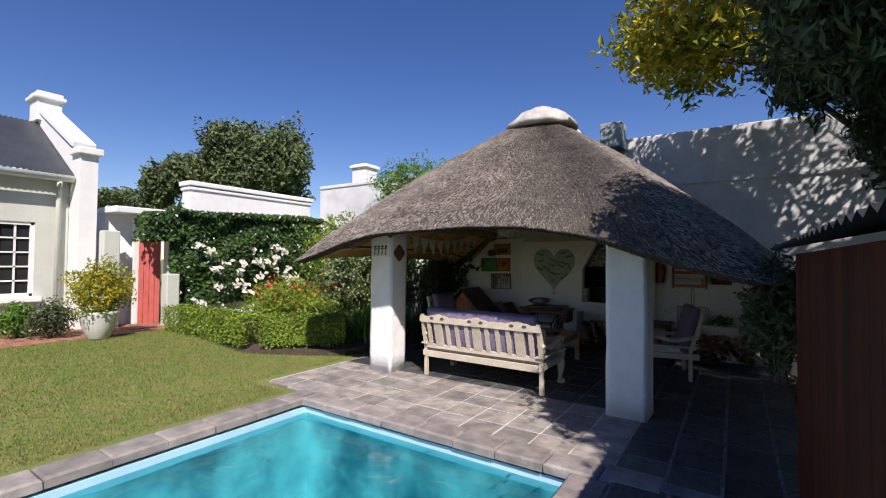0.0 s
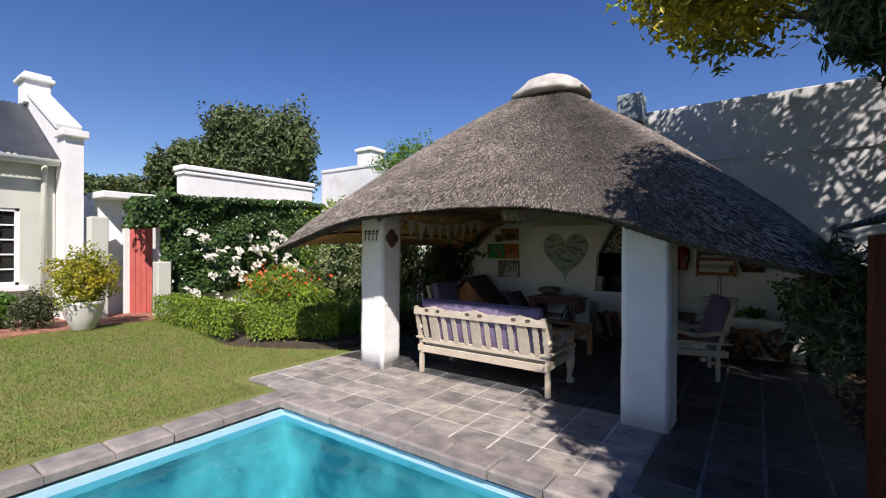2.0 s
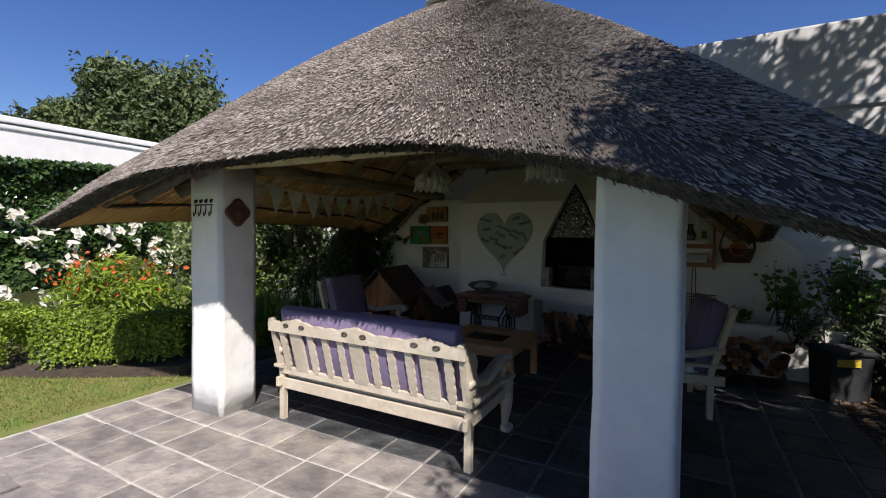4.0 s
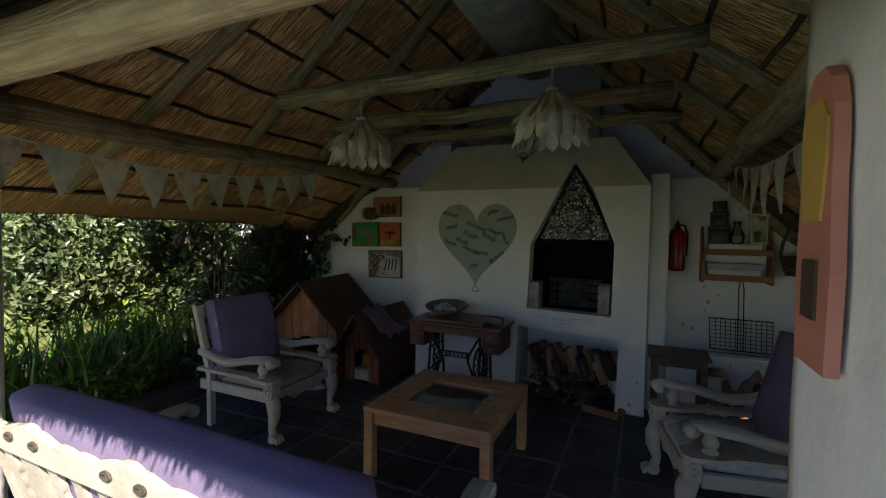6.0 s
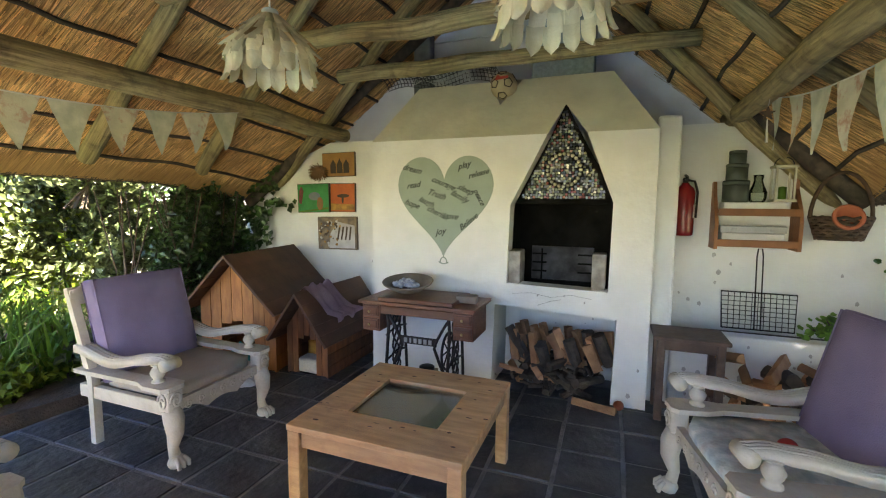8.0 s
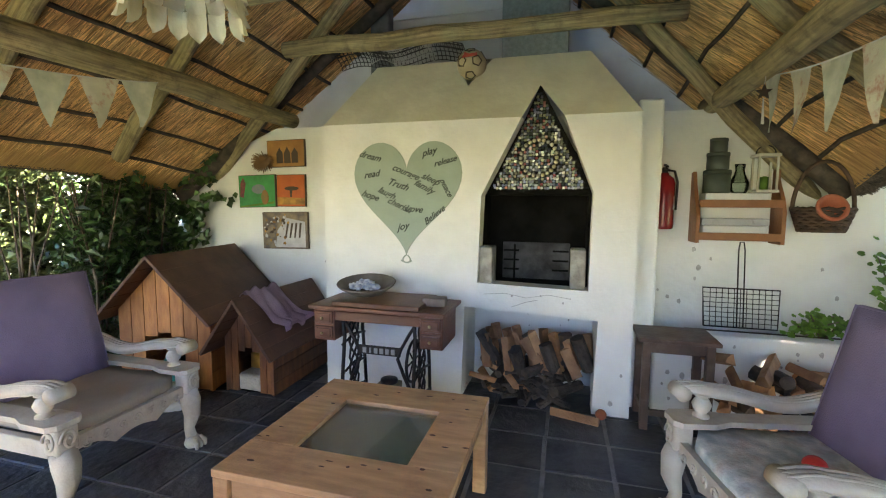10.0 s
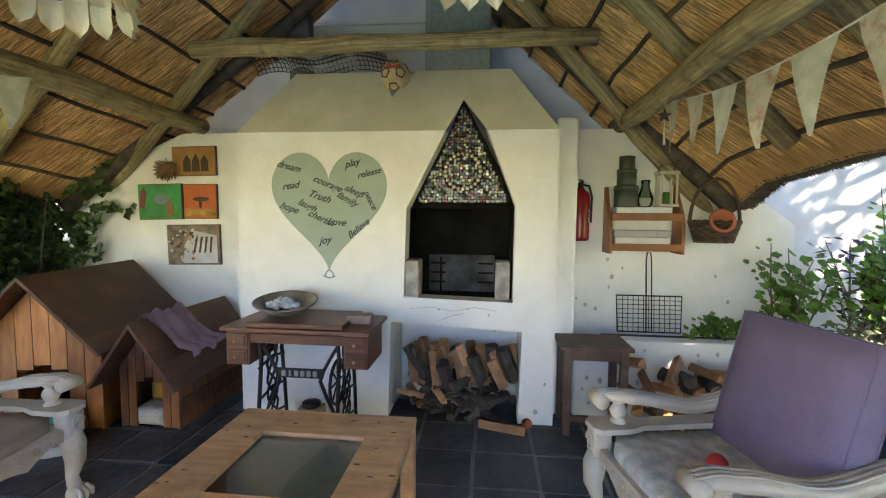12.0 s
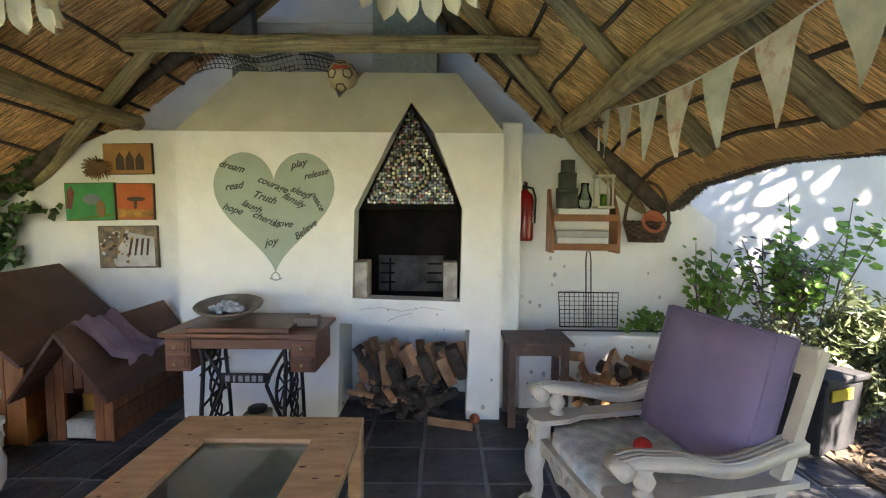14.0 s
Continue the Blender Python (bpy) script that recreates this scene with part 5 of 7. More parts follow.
tin = thing("canister", "yellowed square tin canister under the sewing table", "tin", pose(-3.1, 9.72, 0))
bm = BM()
box(bm, (0, 0, 0.1), (0.15, 0.13, 0.2), bevel=0.01)
part("body", bm, mat("old_tin", (0.30, 0.26, 0.11), (0.18, 0.13, 0.07), 12, 0.5, 0.1, 30), tin)
bm = BM()
lathe(bm, [(0.06, 0.2), (0.06, 0.225), (0.035, 0.235)], 14)
part("lid", bm, IRON, tin, "dark round lid", True)


def doghouse(name, label, at, w, d, wall_h, ridge, over, planks, door_w, door_h, front):
    k = thing(name, label, "kennel", at, "wooden kennels")
    # front boards with the door opening
    n = planks
    for i in range(n):
        x0, x1 = -w / 2 + w * i / n, -w / 2 + w * (i + 1) / n
        xm = (x0 + x1) / 2
        zt = wall_h + (ridge - wall_h) * (1 - abs(xm) / (w / 2))
        z0 = 0.02
        if abs(xm) < door_w / 2:
            z0 = door_h + (0.03 if abs(xm) < door_w / 4 else 0)
        bm = BM()
        g = 0.003
        za, zb = (wall_h + (ridge - wall_h) * (1 - abs(q) / (w / 2)) for q in (x0 + g, x1 - g))
        top = [(x1 - g, zb), (0, ridge), (x0 + g, za)] if x0 < -1e-6 < 1e-6 < x1 else [(x1 - g, zb), (x0 + g, za)]
        slab(bm, [(x0 + g, z0), (x1 - g, z0)] + top, "y", -0.001, 0.021)
        part("front_board", bm, front, k)
    for s in (-1, 1):
        for j in range(4):
            bm = BM()
            h = wall_h / 4
            box(bm, (s * (w / 2 - 0.01), d / 2, h * (j + 0.5)), (0.02, d, h - 0.005), bevel=0.003)
            part("side_board", bm, front, k)
        # roof planks
        a = Vector((0, 0, ridge + 0.02))
        b = Vector((s * (w / 2 + over), 0, wall_h - (ridge - wall_h) * over / (w / 2) + 0.02))
        L = (b - a).length
        ang = -math.degrees(math.atan2(b.z - a.z, (b.x - a.x))) 
        m = 5
        for j in range(m):
            c = a.lerp(b, (j + 0.5) / m)
            bm = BM()
            box(bm, (c.x, d / 2 - 0.06, c.z + 0.004 * (m - j)), (L / m + 0.02, d + 0.2, 0.022), roty(ang), bevel=0.004)
            part("roof_plank", bm, DOG_ROOF, k)
    # Black floor and back paint the shade inside the kennel.
    bm = BM()
    box(bm, (0, d / 2, 0.02), (w - 0.05, d - 0.05, 0.03))
    box(bm, (0, d - 0.02, wall_h / 2), (w - 0.05, 0.02, wall_h - 0.02))
    part("inner", bm, SOOT_SHADE, k, "black kennel inside with its shade put in as colour")
    return k


DOG_FRONT = mat("kennel_front", (0.52, 0.21, 0.065), (0.34, 0.12, 0.04), 5, 0.5, 0.2, 40, stretch=(5, 5, 1), rnd=0.3)
doghouse("kennel", "large orange-brown wooden dog kennel with a dark plank roof", pose(-4.86, 9.55, 0, 0, 0, 10), 0.74, 0.95, 0.62, 1.0, 0.08, 7, 0.3, 0.42, DOG_FRONT)
small = doghouse("kennel", "small dark-stained wooden dog kennel with a blanket inside", pose(-4.2, 9.66, 0, 0, 0, 1), 0.42, 0.85, 0.42, 0.70, 0.08, 7, 0.2, 0.33, DOG_WOOD)
bm = BM()
cushion(bm, (-4.2, 9.75, 0.09), (0.2, 0.2, 0.12), Matrix(), 0)
tagged(link("blanket", bm, mat("blanket_white", (0.55, 0.52, 0.45), (0.42, 0.4, 0.36), 9, 0.95, 0.5, 40), None, "", True), "pale crumpled blanket inside the small kennel", "blanket")
bm = BM()
cushion(bm, (-4.2, 9.86, 0.21), (0.19, 0.16, 0.12), Matrix(), 0)
tagged(link("blanket", bm, mat("blanket_yellow", (0.55, 0.30, 0.05), (0.4, 0.2, 0.04), 9, 0.95, 0.5, 40), None, "", True), "yellow folded blanket inside the small kennel", "blanket")
# draped cloth on the small kennel roof
bm = BM()
nx, ny = 22, 26
rows = []
for i in range(nx + 1):
    col = []
    for j in range(ny + 1):
        u, t = i / nx, j / ny
        y = 9.62 + 0.36 * u + 0.1 * t
        s = t * 0.42 - 0.06
        x = -4.2 + s * 0.62
        z = 0.745 - abs(s) * 0.80 + 0.012 * math.sin(u * 22 + t * 5) + 0.012 * math.sin(u * 9 - t * 7) + 0.05
        if s > 0.30:
            x, z = -4.2 + 0.186 + 0.096 + 0.012 * math.sin(u * 20), z
        col.append(bm.verts.new((x + 0.02 * math.sin(u * 14) * t, y, z)))
    rows.append(col)
for i in range(nx):
    for j in range(ny):
        bm.faces.new((rows[i][j], rows[i + 1][j], rows[i + 1][j + 1], rows[i][j + 1]))
bmesh.ops.solidify(bm, geom=bm.faces[:], thickness=0.005)
tagged(link("cloth", bm, mat("mauve_cloth", (0.54, 0.40, 0.47), (0.42, 0.29, 0.36), 7, 0.95, 0.3, 120), None, "", True), "mauve cloth draped over the small kennel roof", "cloth")

def crumpled(at, r, material, label, seed):
    """A heap of crumpled cloth lying on the floor."""
    bm = BM()
    bmesh.ops.create_icosphere(bm, subdivisions=4, radius=1.0)
    for v in bm.verts:
        n = v.co.normalized()
        k = 1 + 0.35 * noise.noise(n * 2.1 + Vector((seed, 0, 0))) + 0.16 * abs(noise.noise(n * 6 + Vector((0, seed, 0))))
        v.co = Vector((n.x * r[0] * k, n.y * r[1] * k, max(0.0, n.z * r[2] * k)))
    ob = link("cloth", bm, material, None, "", True)
    ob.location = at
    return tagged(ob, label, "cloth")


crumpled((-4.62, 9.33, 0.0), (0.16, 0.1, 0.13), mat("cloth_pale", (0.62, 0.60, 0.58), (0.48, 0.47, 0.46), 6, 0.95, 0.3, 60), "pale crumpled cloth on the floor before the kennel", 3)
crumpled((-4.7, 9.44, 0.0), (0.16, 0.08, 0.26), mat("cloth_teal", (0.04, 0.30, 0.24), (0.03, 0.2, 0.17), 6, 0.95, 0.3, 60), "teal crumpled cloth in the kennel doorway", 5)
crumpled((-4.86, 9.36, 0.0), (0.14, 0.1, 0.17), mat("cloth_dark", (0.05, 0.055, 0.065), (0.03, 0.03, 0.035), 6, 0.95, 0.3, 60), "dark crumpled cloth on the floor before the kennel", 8)

# heart painted on the fireplace
def heart_outline(w, h, n=60):
    out = []
    for i in range(n):
        t = 2 * math.pi * i / n
        x = 16 * math.sin(t) ** 3
        z = 13 * math.cos(t) - 5 * math.cos(2 * t) - 2 * math.cos(3 * t) - math.cos(4 * t)
        out.append((x / 32 * w, (z - 12) / 29 * h))
    return out


bm = BM()
slab(bm, [(-3.085 + x, 1.89 + z) for x, z in heart_outline(0.835, 0.84)], "y", FY - 0.006, FY + 0.001)
heart = link("painted_heart", bm, mat("heart_sage", (0.35, 0.42, 0.34), (0.31, 0.37, 0.30), 5, 0.85, 0.2, 14))
tagged(heart, "sage-green painted heart with handwritten words on the fireplace", "painting")
INK = mat("ink", (0.04, 0.05, 0.045), (0.05, 0.06, 0.05), 5, 0.8, 0, 1)


def text_mesh(name, body, size, m, material, parent=None, shear=0.45):
    cu = bpy.data.curves.new(name, "FONT")
    cu.body, cu.size, cu.extrude, cu.align_x, cu.shear, cu.offset = body, size * 0.8, 0.0008, "CENTER", shear, 0.0012
    o = bpy.data.objects.new(name, cu)
    me = bpy.data.meshes.new_from_object(o)
    bpy.data.objects.remove(o)
    bpy.data.curves.remove(cu)
    me.materials.append(material)
    ob = new(name, me)
    ob.matrix_basis = m
    ob.parent = parent
    return ob


for body, x, z, a, sz in (("dream", -3.38, 1.80, -14, 0.085), ("play", -2.91, 1.82, 14, 0.085), ("release", -2.79, 1.755, 14, 0.075), ("read", -3.36, 1.665, 8, 0.085), ("courage", -3.10, 1.68, -22, 0.085), ("sleep", -2.91, 1.63, -24, 0.085), ("peace", -2.80, 1.58, -62, 0.075),
                          ("Truth", -3.16, 1.59, -18, 0.09), ("family", -2.96, 1.575, -28, 0.085), ("laugh", -3.25, 1.53, -24, 0.085), ("hope", -3.38, 1.51, -18, 0.085), ("cherish", -3.15, 1.44, -24, 0.085), ("Love", -3.03, 1.41, -4, 0.085), ("Believe", -2.86, 1.37, 38, 0.08), ("joy", -3.11, 1.28, 10, 0.09)):
    text_mesh("word", body, sz, pose(x, FY - 0.0085, z - 0.03, 90, 0, 0) @ rotz(a), INK, heart)
bm = BM()
for s in (-1, 1):
    tube(bm, [(-3.085 + s * (0.005 + 0.055 * t * math.sin(t * 4.2)), FY - 0.002, 1.06 - 0.05 * t + 0.03 * math.cos(t * 5) * t) for t in [i / 12 for i in range(13)]], 0.005, 5)
part("scroll", bm, heart.data.materials[0], heart, "", True)

# mosaic panel in the pointed opening
mosaic = thing("mosaic", "glittering mosaic panel with a beaded rosette", "mosaic")
bm = BM()
slab(bm, [(-2.56, 1.55), (-1.76, 1.55), (-2.02, 2.03), (-2.15, 2.28), (-2.26, 2.03)], "y", FY + 0.165, FY + 0.19)
part("backing", bm, SOOT_SHADE, mosaic)
bm = BM()
rg = random.Random(9)
for i in range(34):
    for j in range(36):
        x, z = -2.5 + 0.021 * i + rg.uniform(-0.004, 0.004), 1.56 + 0.021 * j + rg.uniform(-0.004, 0.004)
        wl_ = 0.34 * (1 - (z - 1.55) / 0.70)
        if abs(x + 2.15) < wl_ - 0.01 and abs(math.hypot(x + 2.15, z - 1.77) - 0.125) > 0.02:
            box(bm, (x, FY + 0.16, z), (0.018, 0.008, 0.018), roty(rg.uniform(-30, 30)) @ rotx(rg.uniform(-8, 8)))
MOS = bpy.data.materials.new("mosaic_glass")
MOS.use_nodes = True
mn = MOS.node_tree.nodes
mg = mn.new("ShaderNodeNewGeometry")
mr_ = mn.new("ShaderNodeValToRGB")
cr = mr_.color_ramp
cr.interpolation = "CONSTANT"
for p, c in ((0.0, (0.05, 0.06, 0.09)), (0.18, (0.10, 0.12, 0.09)), (0.34, (0.22, 0.07, 0.07)), (0.46, (0.25, 0.25, 0.17)), (0.6, (0.04, 0.05, 0.05)), (0.76, (0.13, 0.14, 0.2)), (0.93, (0.6, 0.58, 0.5))):
    e = cr.elements.new(p) if p > 0 else cr.elements[0]
    e.color = (*c, 1)
cr.elements[-1].color = (0.5, 0.5, 0.42, 1)
MOS.node_tree.links.new(mg.outputs["Random Per Island"], mr_.inputs[0])
MOS.node_tree.links.new(mr_.outputs[0], mn["Principled BSDF"].inputs["Base Color"])
mn["Principled BSDF"].inputs["Roughness"].default_value = 0.15
tagged(part("tesserae", bm, MOS, mosaic, "small glass and mirror tesserae"), kind="stuff")
for i in range(24):
    bm = BM()
    a = 2 * math.pi * i / 24
    lathe(bm, [(0.015, 0), (0.013, 0.006), (0.004, 0.009)], 8, (-2.15 + 0.125 * math.cos(a), FY + 0.15, 1.77 + 0.125 * math.sin(a)), rotx(90))
    part("bead", bm, mat("bead_cream", (0.55, 0.52, 0.38), (0.45, 0.42, 0.3), 9, 0.3, 0, 1) if i == 0 else bpy.data.materials["bead_cream"], mosaic, "", True)
bm = BM()
box(bm, (-2.16, FY + 0.18, 1.53), (0.72, 0.03, 0.05), bevel=0.008)
part("lintel", bm, SOOT_SHADE, mosaic)

# ---- small things ----
CUTWOOD = mat("split_wood", (0.46, 0.25, 0.125), (0.28, 0.14, 0.07), 9, 0.85, 0.4, 40, rnd=0.35)
BARKY = mat("log_bark", (0.085, 0.065, 0.05), (0.04, 0.032, 0.026), 14, 0.95, 0.6, 40, rnd=0.3)


def billet(m, L, r, split, label, group):
    bm = BM()
    rg = random.Random(int(L * 9999 + r * 777))
    n = 9
    if split:
        out = [(0, 0)] + [(r * 1.5 * math.cos(a), r * 1.5 * math.sin(a)) for a in [math.pi / 7 * k / 2 + 0.2 for k in range(6)]]
    else:
        out = [(r * math.cos(2 * math.pi * k / n) * rg.uniform(0.88, 1.1), r * math.sin(2 * math.pi * k / n) * rg.uniform(0.88, 1.1)) for k in range(n)]
    slab(bm, out, "x", -L / 2, L / 2)
    ob = link("firewood", bm, CUTWOOD if split else BARKY)
    ob.matrix_basis = m
    return tagged(ob, label, "firewood", group)


rg = random.Random(17)
for i in range(28):
    billet(pose(-2.54 + 0.057 * (i % 14), 10.16 + 0.13 * (i // 14) + rg.uniform(-0.03, 0.05), 0.34 + 0.05 * math.sin(i * 2.1), rg.uniform(-20, 20), 68 + rg.uniform(-14, 14), rg.uniform(-60, 60)), rg.uniform(0.2, 0.27), rg.uniform(0.04, 0.056), i % 4 != 1, "split firewood stood up in the wood store", "firewood in the store")
for i in range(26):
    billet(pose(rg.uniform(-2.5, -1.86), rg.uniform(10.1, 10.45), 0.05 + 0.2 * (i / 26), rg.uniform(-12, 12), rg.uniform(-14, 14), rg.uniform(0, 180)), rg.uniform(0.2, 0.34), rg.uniform(0.022, 0.045), i % 5 == 0, "dark bark-covered branch in the wood store", "firewood in the store")
for i in range(34):
    billet(pose(rg.uniform(-2.52, -1.84), rg.uniform(10.06, 10.16), 0.03 + 0.2 * rg.random(), rg.uniform(-25, 25), rg.uniform(-30, 30), rg.uniform(0, 180)), rg.uniform(0.1, 0.2), rg.uniform(0.012, 0.03), False, "thin dark twig heaped in the wood store", "firewood in the store")
for i in range(72):
    billet(pose(rg.uniform(-0.98, 0.15), rg.uniform(9.9, 10.06), 0.045 + 0.4 * (i / 72), rg.uniform(-14, 14), rg.uniform(-16, 16), rg.uniform(55, 125)), rg.uniform(0.2, 0.3), rg.uniform(0.034, 0.052), i % 4 != 0, "split firewood stacked against the planter", "firewood by the planter")
billet(pose(-1.86, 9.9, 0.004, 0, 0, -16), 0.32, 0.038, True, "single split log lying on the slate floor", "")
bm = BM()
bmesh.ops.create_icosphere(bm, subdivisions=3, radius=0.036)
for v in bm.verts:
    v.co += v.normal * 0.002 * noise.noise(v.co * 60)
ob = tagged(link("ball", bm, mat("ball_orange", (0.36, 0.10, 0.04), (0.28, 0.07, 0.03), 20, 0.7, 0.2, 60), None, "", True), "small orange-brown ball on the slate floor", "ball")
ob.location = (-1.68, 9.98, 0.036)
bm = BM()
bmesh.ops.create_icosphere(bm, subdivisions=3, radius=0.04)
for v in bm.verts:
    if abs(v.co.z) < 0.006:
        v.co *= 0.97
ob = tagged(link("ball", bm, mat("ball_red", (0.5, 0.03, 0.03), (0.42, 0.02, 0.03), 20, 0.5, 0.1, 60), None, "", True), "red rubber ball on the floral chair seat", "ball")
ob.location = (-1.05, 8.78, 0.485)

# planter bench
bm = BM()
box(bm, (0.155, 10.27, 0.29), (2.98, 0.14, 0.58), bevel=0.015)
structure("wall_planter", bm, WHITEWASH, "low white planter wall with flaking paint")
bm = BM()
box(bm, (0.3, 10.48, 0.27), (2.7, 0.28, 0.5))
structure("soil_planter", bm, SOIL, "dark planter soil")

stool = thing("stool", "worn dark wooden side table with an open frame", "stool", pose(-1.25, 10.05, 0))
bm = BM()
box(bm, (0, 0, 0.6), (0.46, 0.36, 0.025), bevel=0.005)
part("top", bm, STOOL_WOOD, stool)
for sx in (-1, 1):
    for sy in (-1, 1):
        bm = BM()
        box(bm, (sx * 0.18, sy * 0.13, 0.294), (0.05, 0.045, 0.588), bevel=0.005)
        part("leg", bm, STOOL_WOOD, stool)
for c, s in (((0, -0.13, 0.55), (0.31, 0.025, 0.07)), ((0, 0.13, 0.55), (0.31, 0.025, 0.07)), ((0.18, 0, 0.55), (0.025, 0.215, 0.07)), ((-0.18, 0, 0.55), (0.025, 0.215, 0.07)), ((0.0, -0.13, 0.12), (0.31, 0.025, 0.04)), ((0.18, 0, 0.12), (0.025, 0.215, 0.04)), ((-0.18, 0, 0.12), (0.025, 0.215, 0.04))):
    bm = BM()
    box(bm, c, s, bevel=0.003)
    part("rail", bm, STOOL_WOOD, stool)

# fire extinguisher
ext = thing("fire_extinguisher", "red fire extinguisher hung on the back wall", "extinguisher", pose(-1.26, 10.53, 1.27))
RED = mat("extinguisher_red", (0.26, 0.008, 0.011), (0.2, 0.006, 0.009), 4, 0.25, 0, 1)
bm = BM()
lathe(bm, [(0.06, 0), (0.07, 0.008), (0.072, 0.03), (0.072, 0.33), (0.06, 0.37), (0.03, 0.395), (0.025, 0.41)], 24)
part("cylinder", bm, RED, ext, "", True)
bm = BM()
lathe(bm, [(0.02, 0.41), (0.022, 0.44), (0.015, 0.45)], 12)
box(bm, (0.0, -0.03, 0.46), (0.02, 0.09, 0.012), rotx(14), bevel=0.003)
box(bm, (0.0, -0.03, 0.435), (0.018, 0.07, 0.01), bevel=0.003)
part("valve", bm, IRON, ext, "black valve and lever")
bm = BM()
tube(bm, [(0.02, 0, 0.43), (0.06, -0.02, 0.42), (0.085, -0.01, 0.34), (0.08, -0.01, 0.14)], 0.009, 8)
part("hose", bm, IRON, ext, "", True)
bm = BM()
box(bm, (0.062, -0.038, 0.19), (0.02, 0.006, 0.1), rotz(58), bevel=0.002)
part("label_plate", bm, mat("label_white", (0.6, 0.58, 0.55), (0.5, 0.2, 0.2), 30, 0.5, 0, 1), ext, "pale printed label")

# wall shelf and what stands on it
sh = thing("wall_shelf", "small red-brown wooden wall shelf with two boards", "shelf", pose(-0.78, 10.52, 1.18))
for x, h in ((-0.27, 0.5), (0.25, 0.78)):
    bm = BM()
    slab(bm, [(-0.09, 0), (0.1, 0), (0.1, h), (0.06, h + 0.01), (0.02, h - 0.1), (-0.06, h - 0.24), (-0.09, h - 0.3)] if h < 0.6 else [(-0.09, 0), (0.1, 0), (0.1, h), (0.05, h), (0.04, 0.45), (-0.06, 0.3), (-0.09, 0.22)], "x", x - 0.012, x + 0.012)
    part("side_panel", bm, SHELF_WOOD, sh)
for z in (0.03, 0.26):
    bm = BM()
    box(bm, (-0.01, 0, z), (0.51, 0.18, 0.018), bevel=0.003)
    part("board", bm, SHELF_WOOD, sh)
    bm = BM()
    box(bm, (-0.01, -0.085, z + 0.02), (0.51, 0.014, 0.05), bevel=0.003)
    part("lip", bm, SHELF_WOOD, sh)
PAPER = mat("paper_white", (0.62, 0.61, 0.58), (0.55, 0.54, 0.52), 8, 0.7, 0.05, 30)
GREY_BOX = mat("grey_case", (0.42, 0.42, 0.41), (0.36, 0.36, 0.35), 8, 0.5, 0.05, 30)
TIN_GREEN = mat("tin_green", (0.05, 0.065, 0.045), (0.035, 0.045, 0.035), 10, 0.5, 0.1, 30)
for c, s, mt, lab in (((-0.03, 0.01, 0.088), (0.40, 0.14, 0.07), PAPER, "white folder lying on the wall shelf"), ((-0.03, 0.01, 0.15), (0.42, 0.14, 0.05), GREY_BOX, "pale grey flat case on the wall shelf"), ((-0.03, 0.0, 0.32), (0.40, 0.15, 0.06), PAPER, "white box on the wall shelf's upper board")):
    bm = BM()
    box(bm, Vector(c) + Vector((-0.78, 10.52, 1.18)), s, bevel=0.006)
    if mt is GREY_BOX:
        for k in (-0.12, 0.12):
            box(bm, Vector(c) + Vector((-0.78 + k, 10.52 - 0.074, 1.18)), (0.03, 0.012, 0.02), bevel=0.003)
    tagged(link("box", bm, mt), lab, "box")
for r, h, z in ((0.085, 0.16, 1.532), (0.07, 0.12, 1.694), (0.055, 0.095, 1.816)):
    c = thing("canister", "dark green tin canister stacked on the wall shelf", "tin", pose(-0.93, 10.5, z), "stacked canisters")
    bm = BM()
    lathe(bm, [(r * 0.96, 0), (r, 0.005), (r, h * 0.8), (r * 0.97, h * 0.81)], 24)
    part("body", bm, TIN_GREEN, c, "", True)
    bm = BM()
    lathe(bm, [(r * 1.03, h * 0.79), (r * 1.03, h * 0.96), (r * 0.97, h), (r * 0.2, h)], 24)
    part("lid", bm, TIN_GREEN, c, "", True)
bm = BM()
lathe(bm, [(0.045, 0), (0.055, 0.02), (0.06, 0.07), (0.035, 0.13), (0.028, 0.16), (0.034, 0.2), (0.032, 0.2), (0.026, 0.16), (0.032, 0.13), (0.056, 0.07)], 20)
jar = tagged(link("glass_jar", bm, glass_mat("jar_glass", (0.8, 0.84, 0.8)), None, "", True), "clear glass oil-lamp chimney on the wall shelf", "jar")
jar.location = (-0.79, 10.5, 1.532)
jar.visible_shadow = False
lan = thing("lantern", "cream metal lantern with glass panes on the wall shelf", "lantern", pose(-0.64, 10.5, 1.532))
LCREAM = mat("lantern_cream", (0.55, 0.52, 0.40), (0.45, 0.42, 0.32), 10, 0.5, 0.1, 30)
for x in (-0.055, 0.055):
    for y in (-0.055, 0.055):
        bm = BM()
        box(bm, (x, y, 0.14), (0.014, 0.014, 0.25), bevel=0.003)
        part("post", bm, LCREAM, lan)
for z in (0.012, 0.255):
    bm = BM()
    box(bm, (0, 0, z), (0.14, 0.14, 0.02), bevel=0.005)
    part("plate", bm, LCREAM, lan)
bm = BM()
tube(bm, [(0.06 * math.cos(a), 0, 0.265 + 0.06 * math.sin(a)) for a in [k * math.pi / 10 for k in range(11)]], 0.004, 6)
part("handle", bm, IRON, lan, "", True)
bm = BM()
lathe(bm, [(0.025, 0.022), (0.025, 0.11), (0.004, 0.115)], 12)
part("candle", bm, LEAF_BRIGHT, lan, "green candle", True)

# hanging basket
bk = thing("basket", "dark woven hanging basket with a terracotta pot", "basket", pose(-0.3, 10.47, 1.27))
WICKER = mat("wicker", (0.10, 0.06, 0.035), (0.05, 0.03, 0.02), 20, 0.8, 0.4, 60, rnd=0.2)
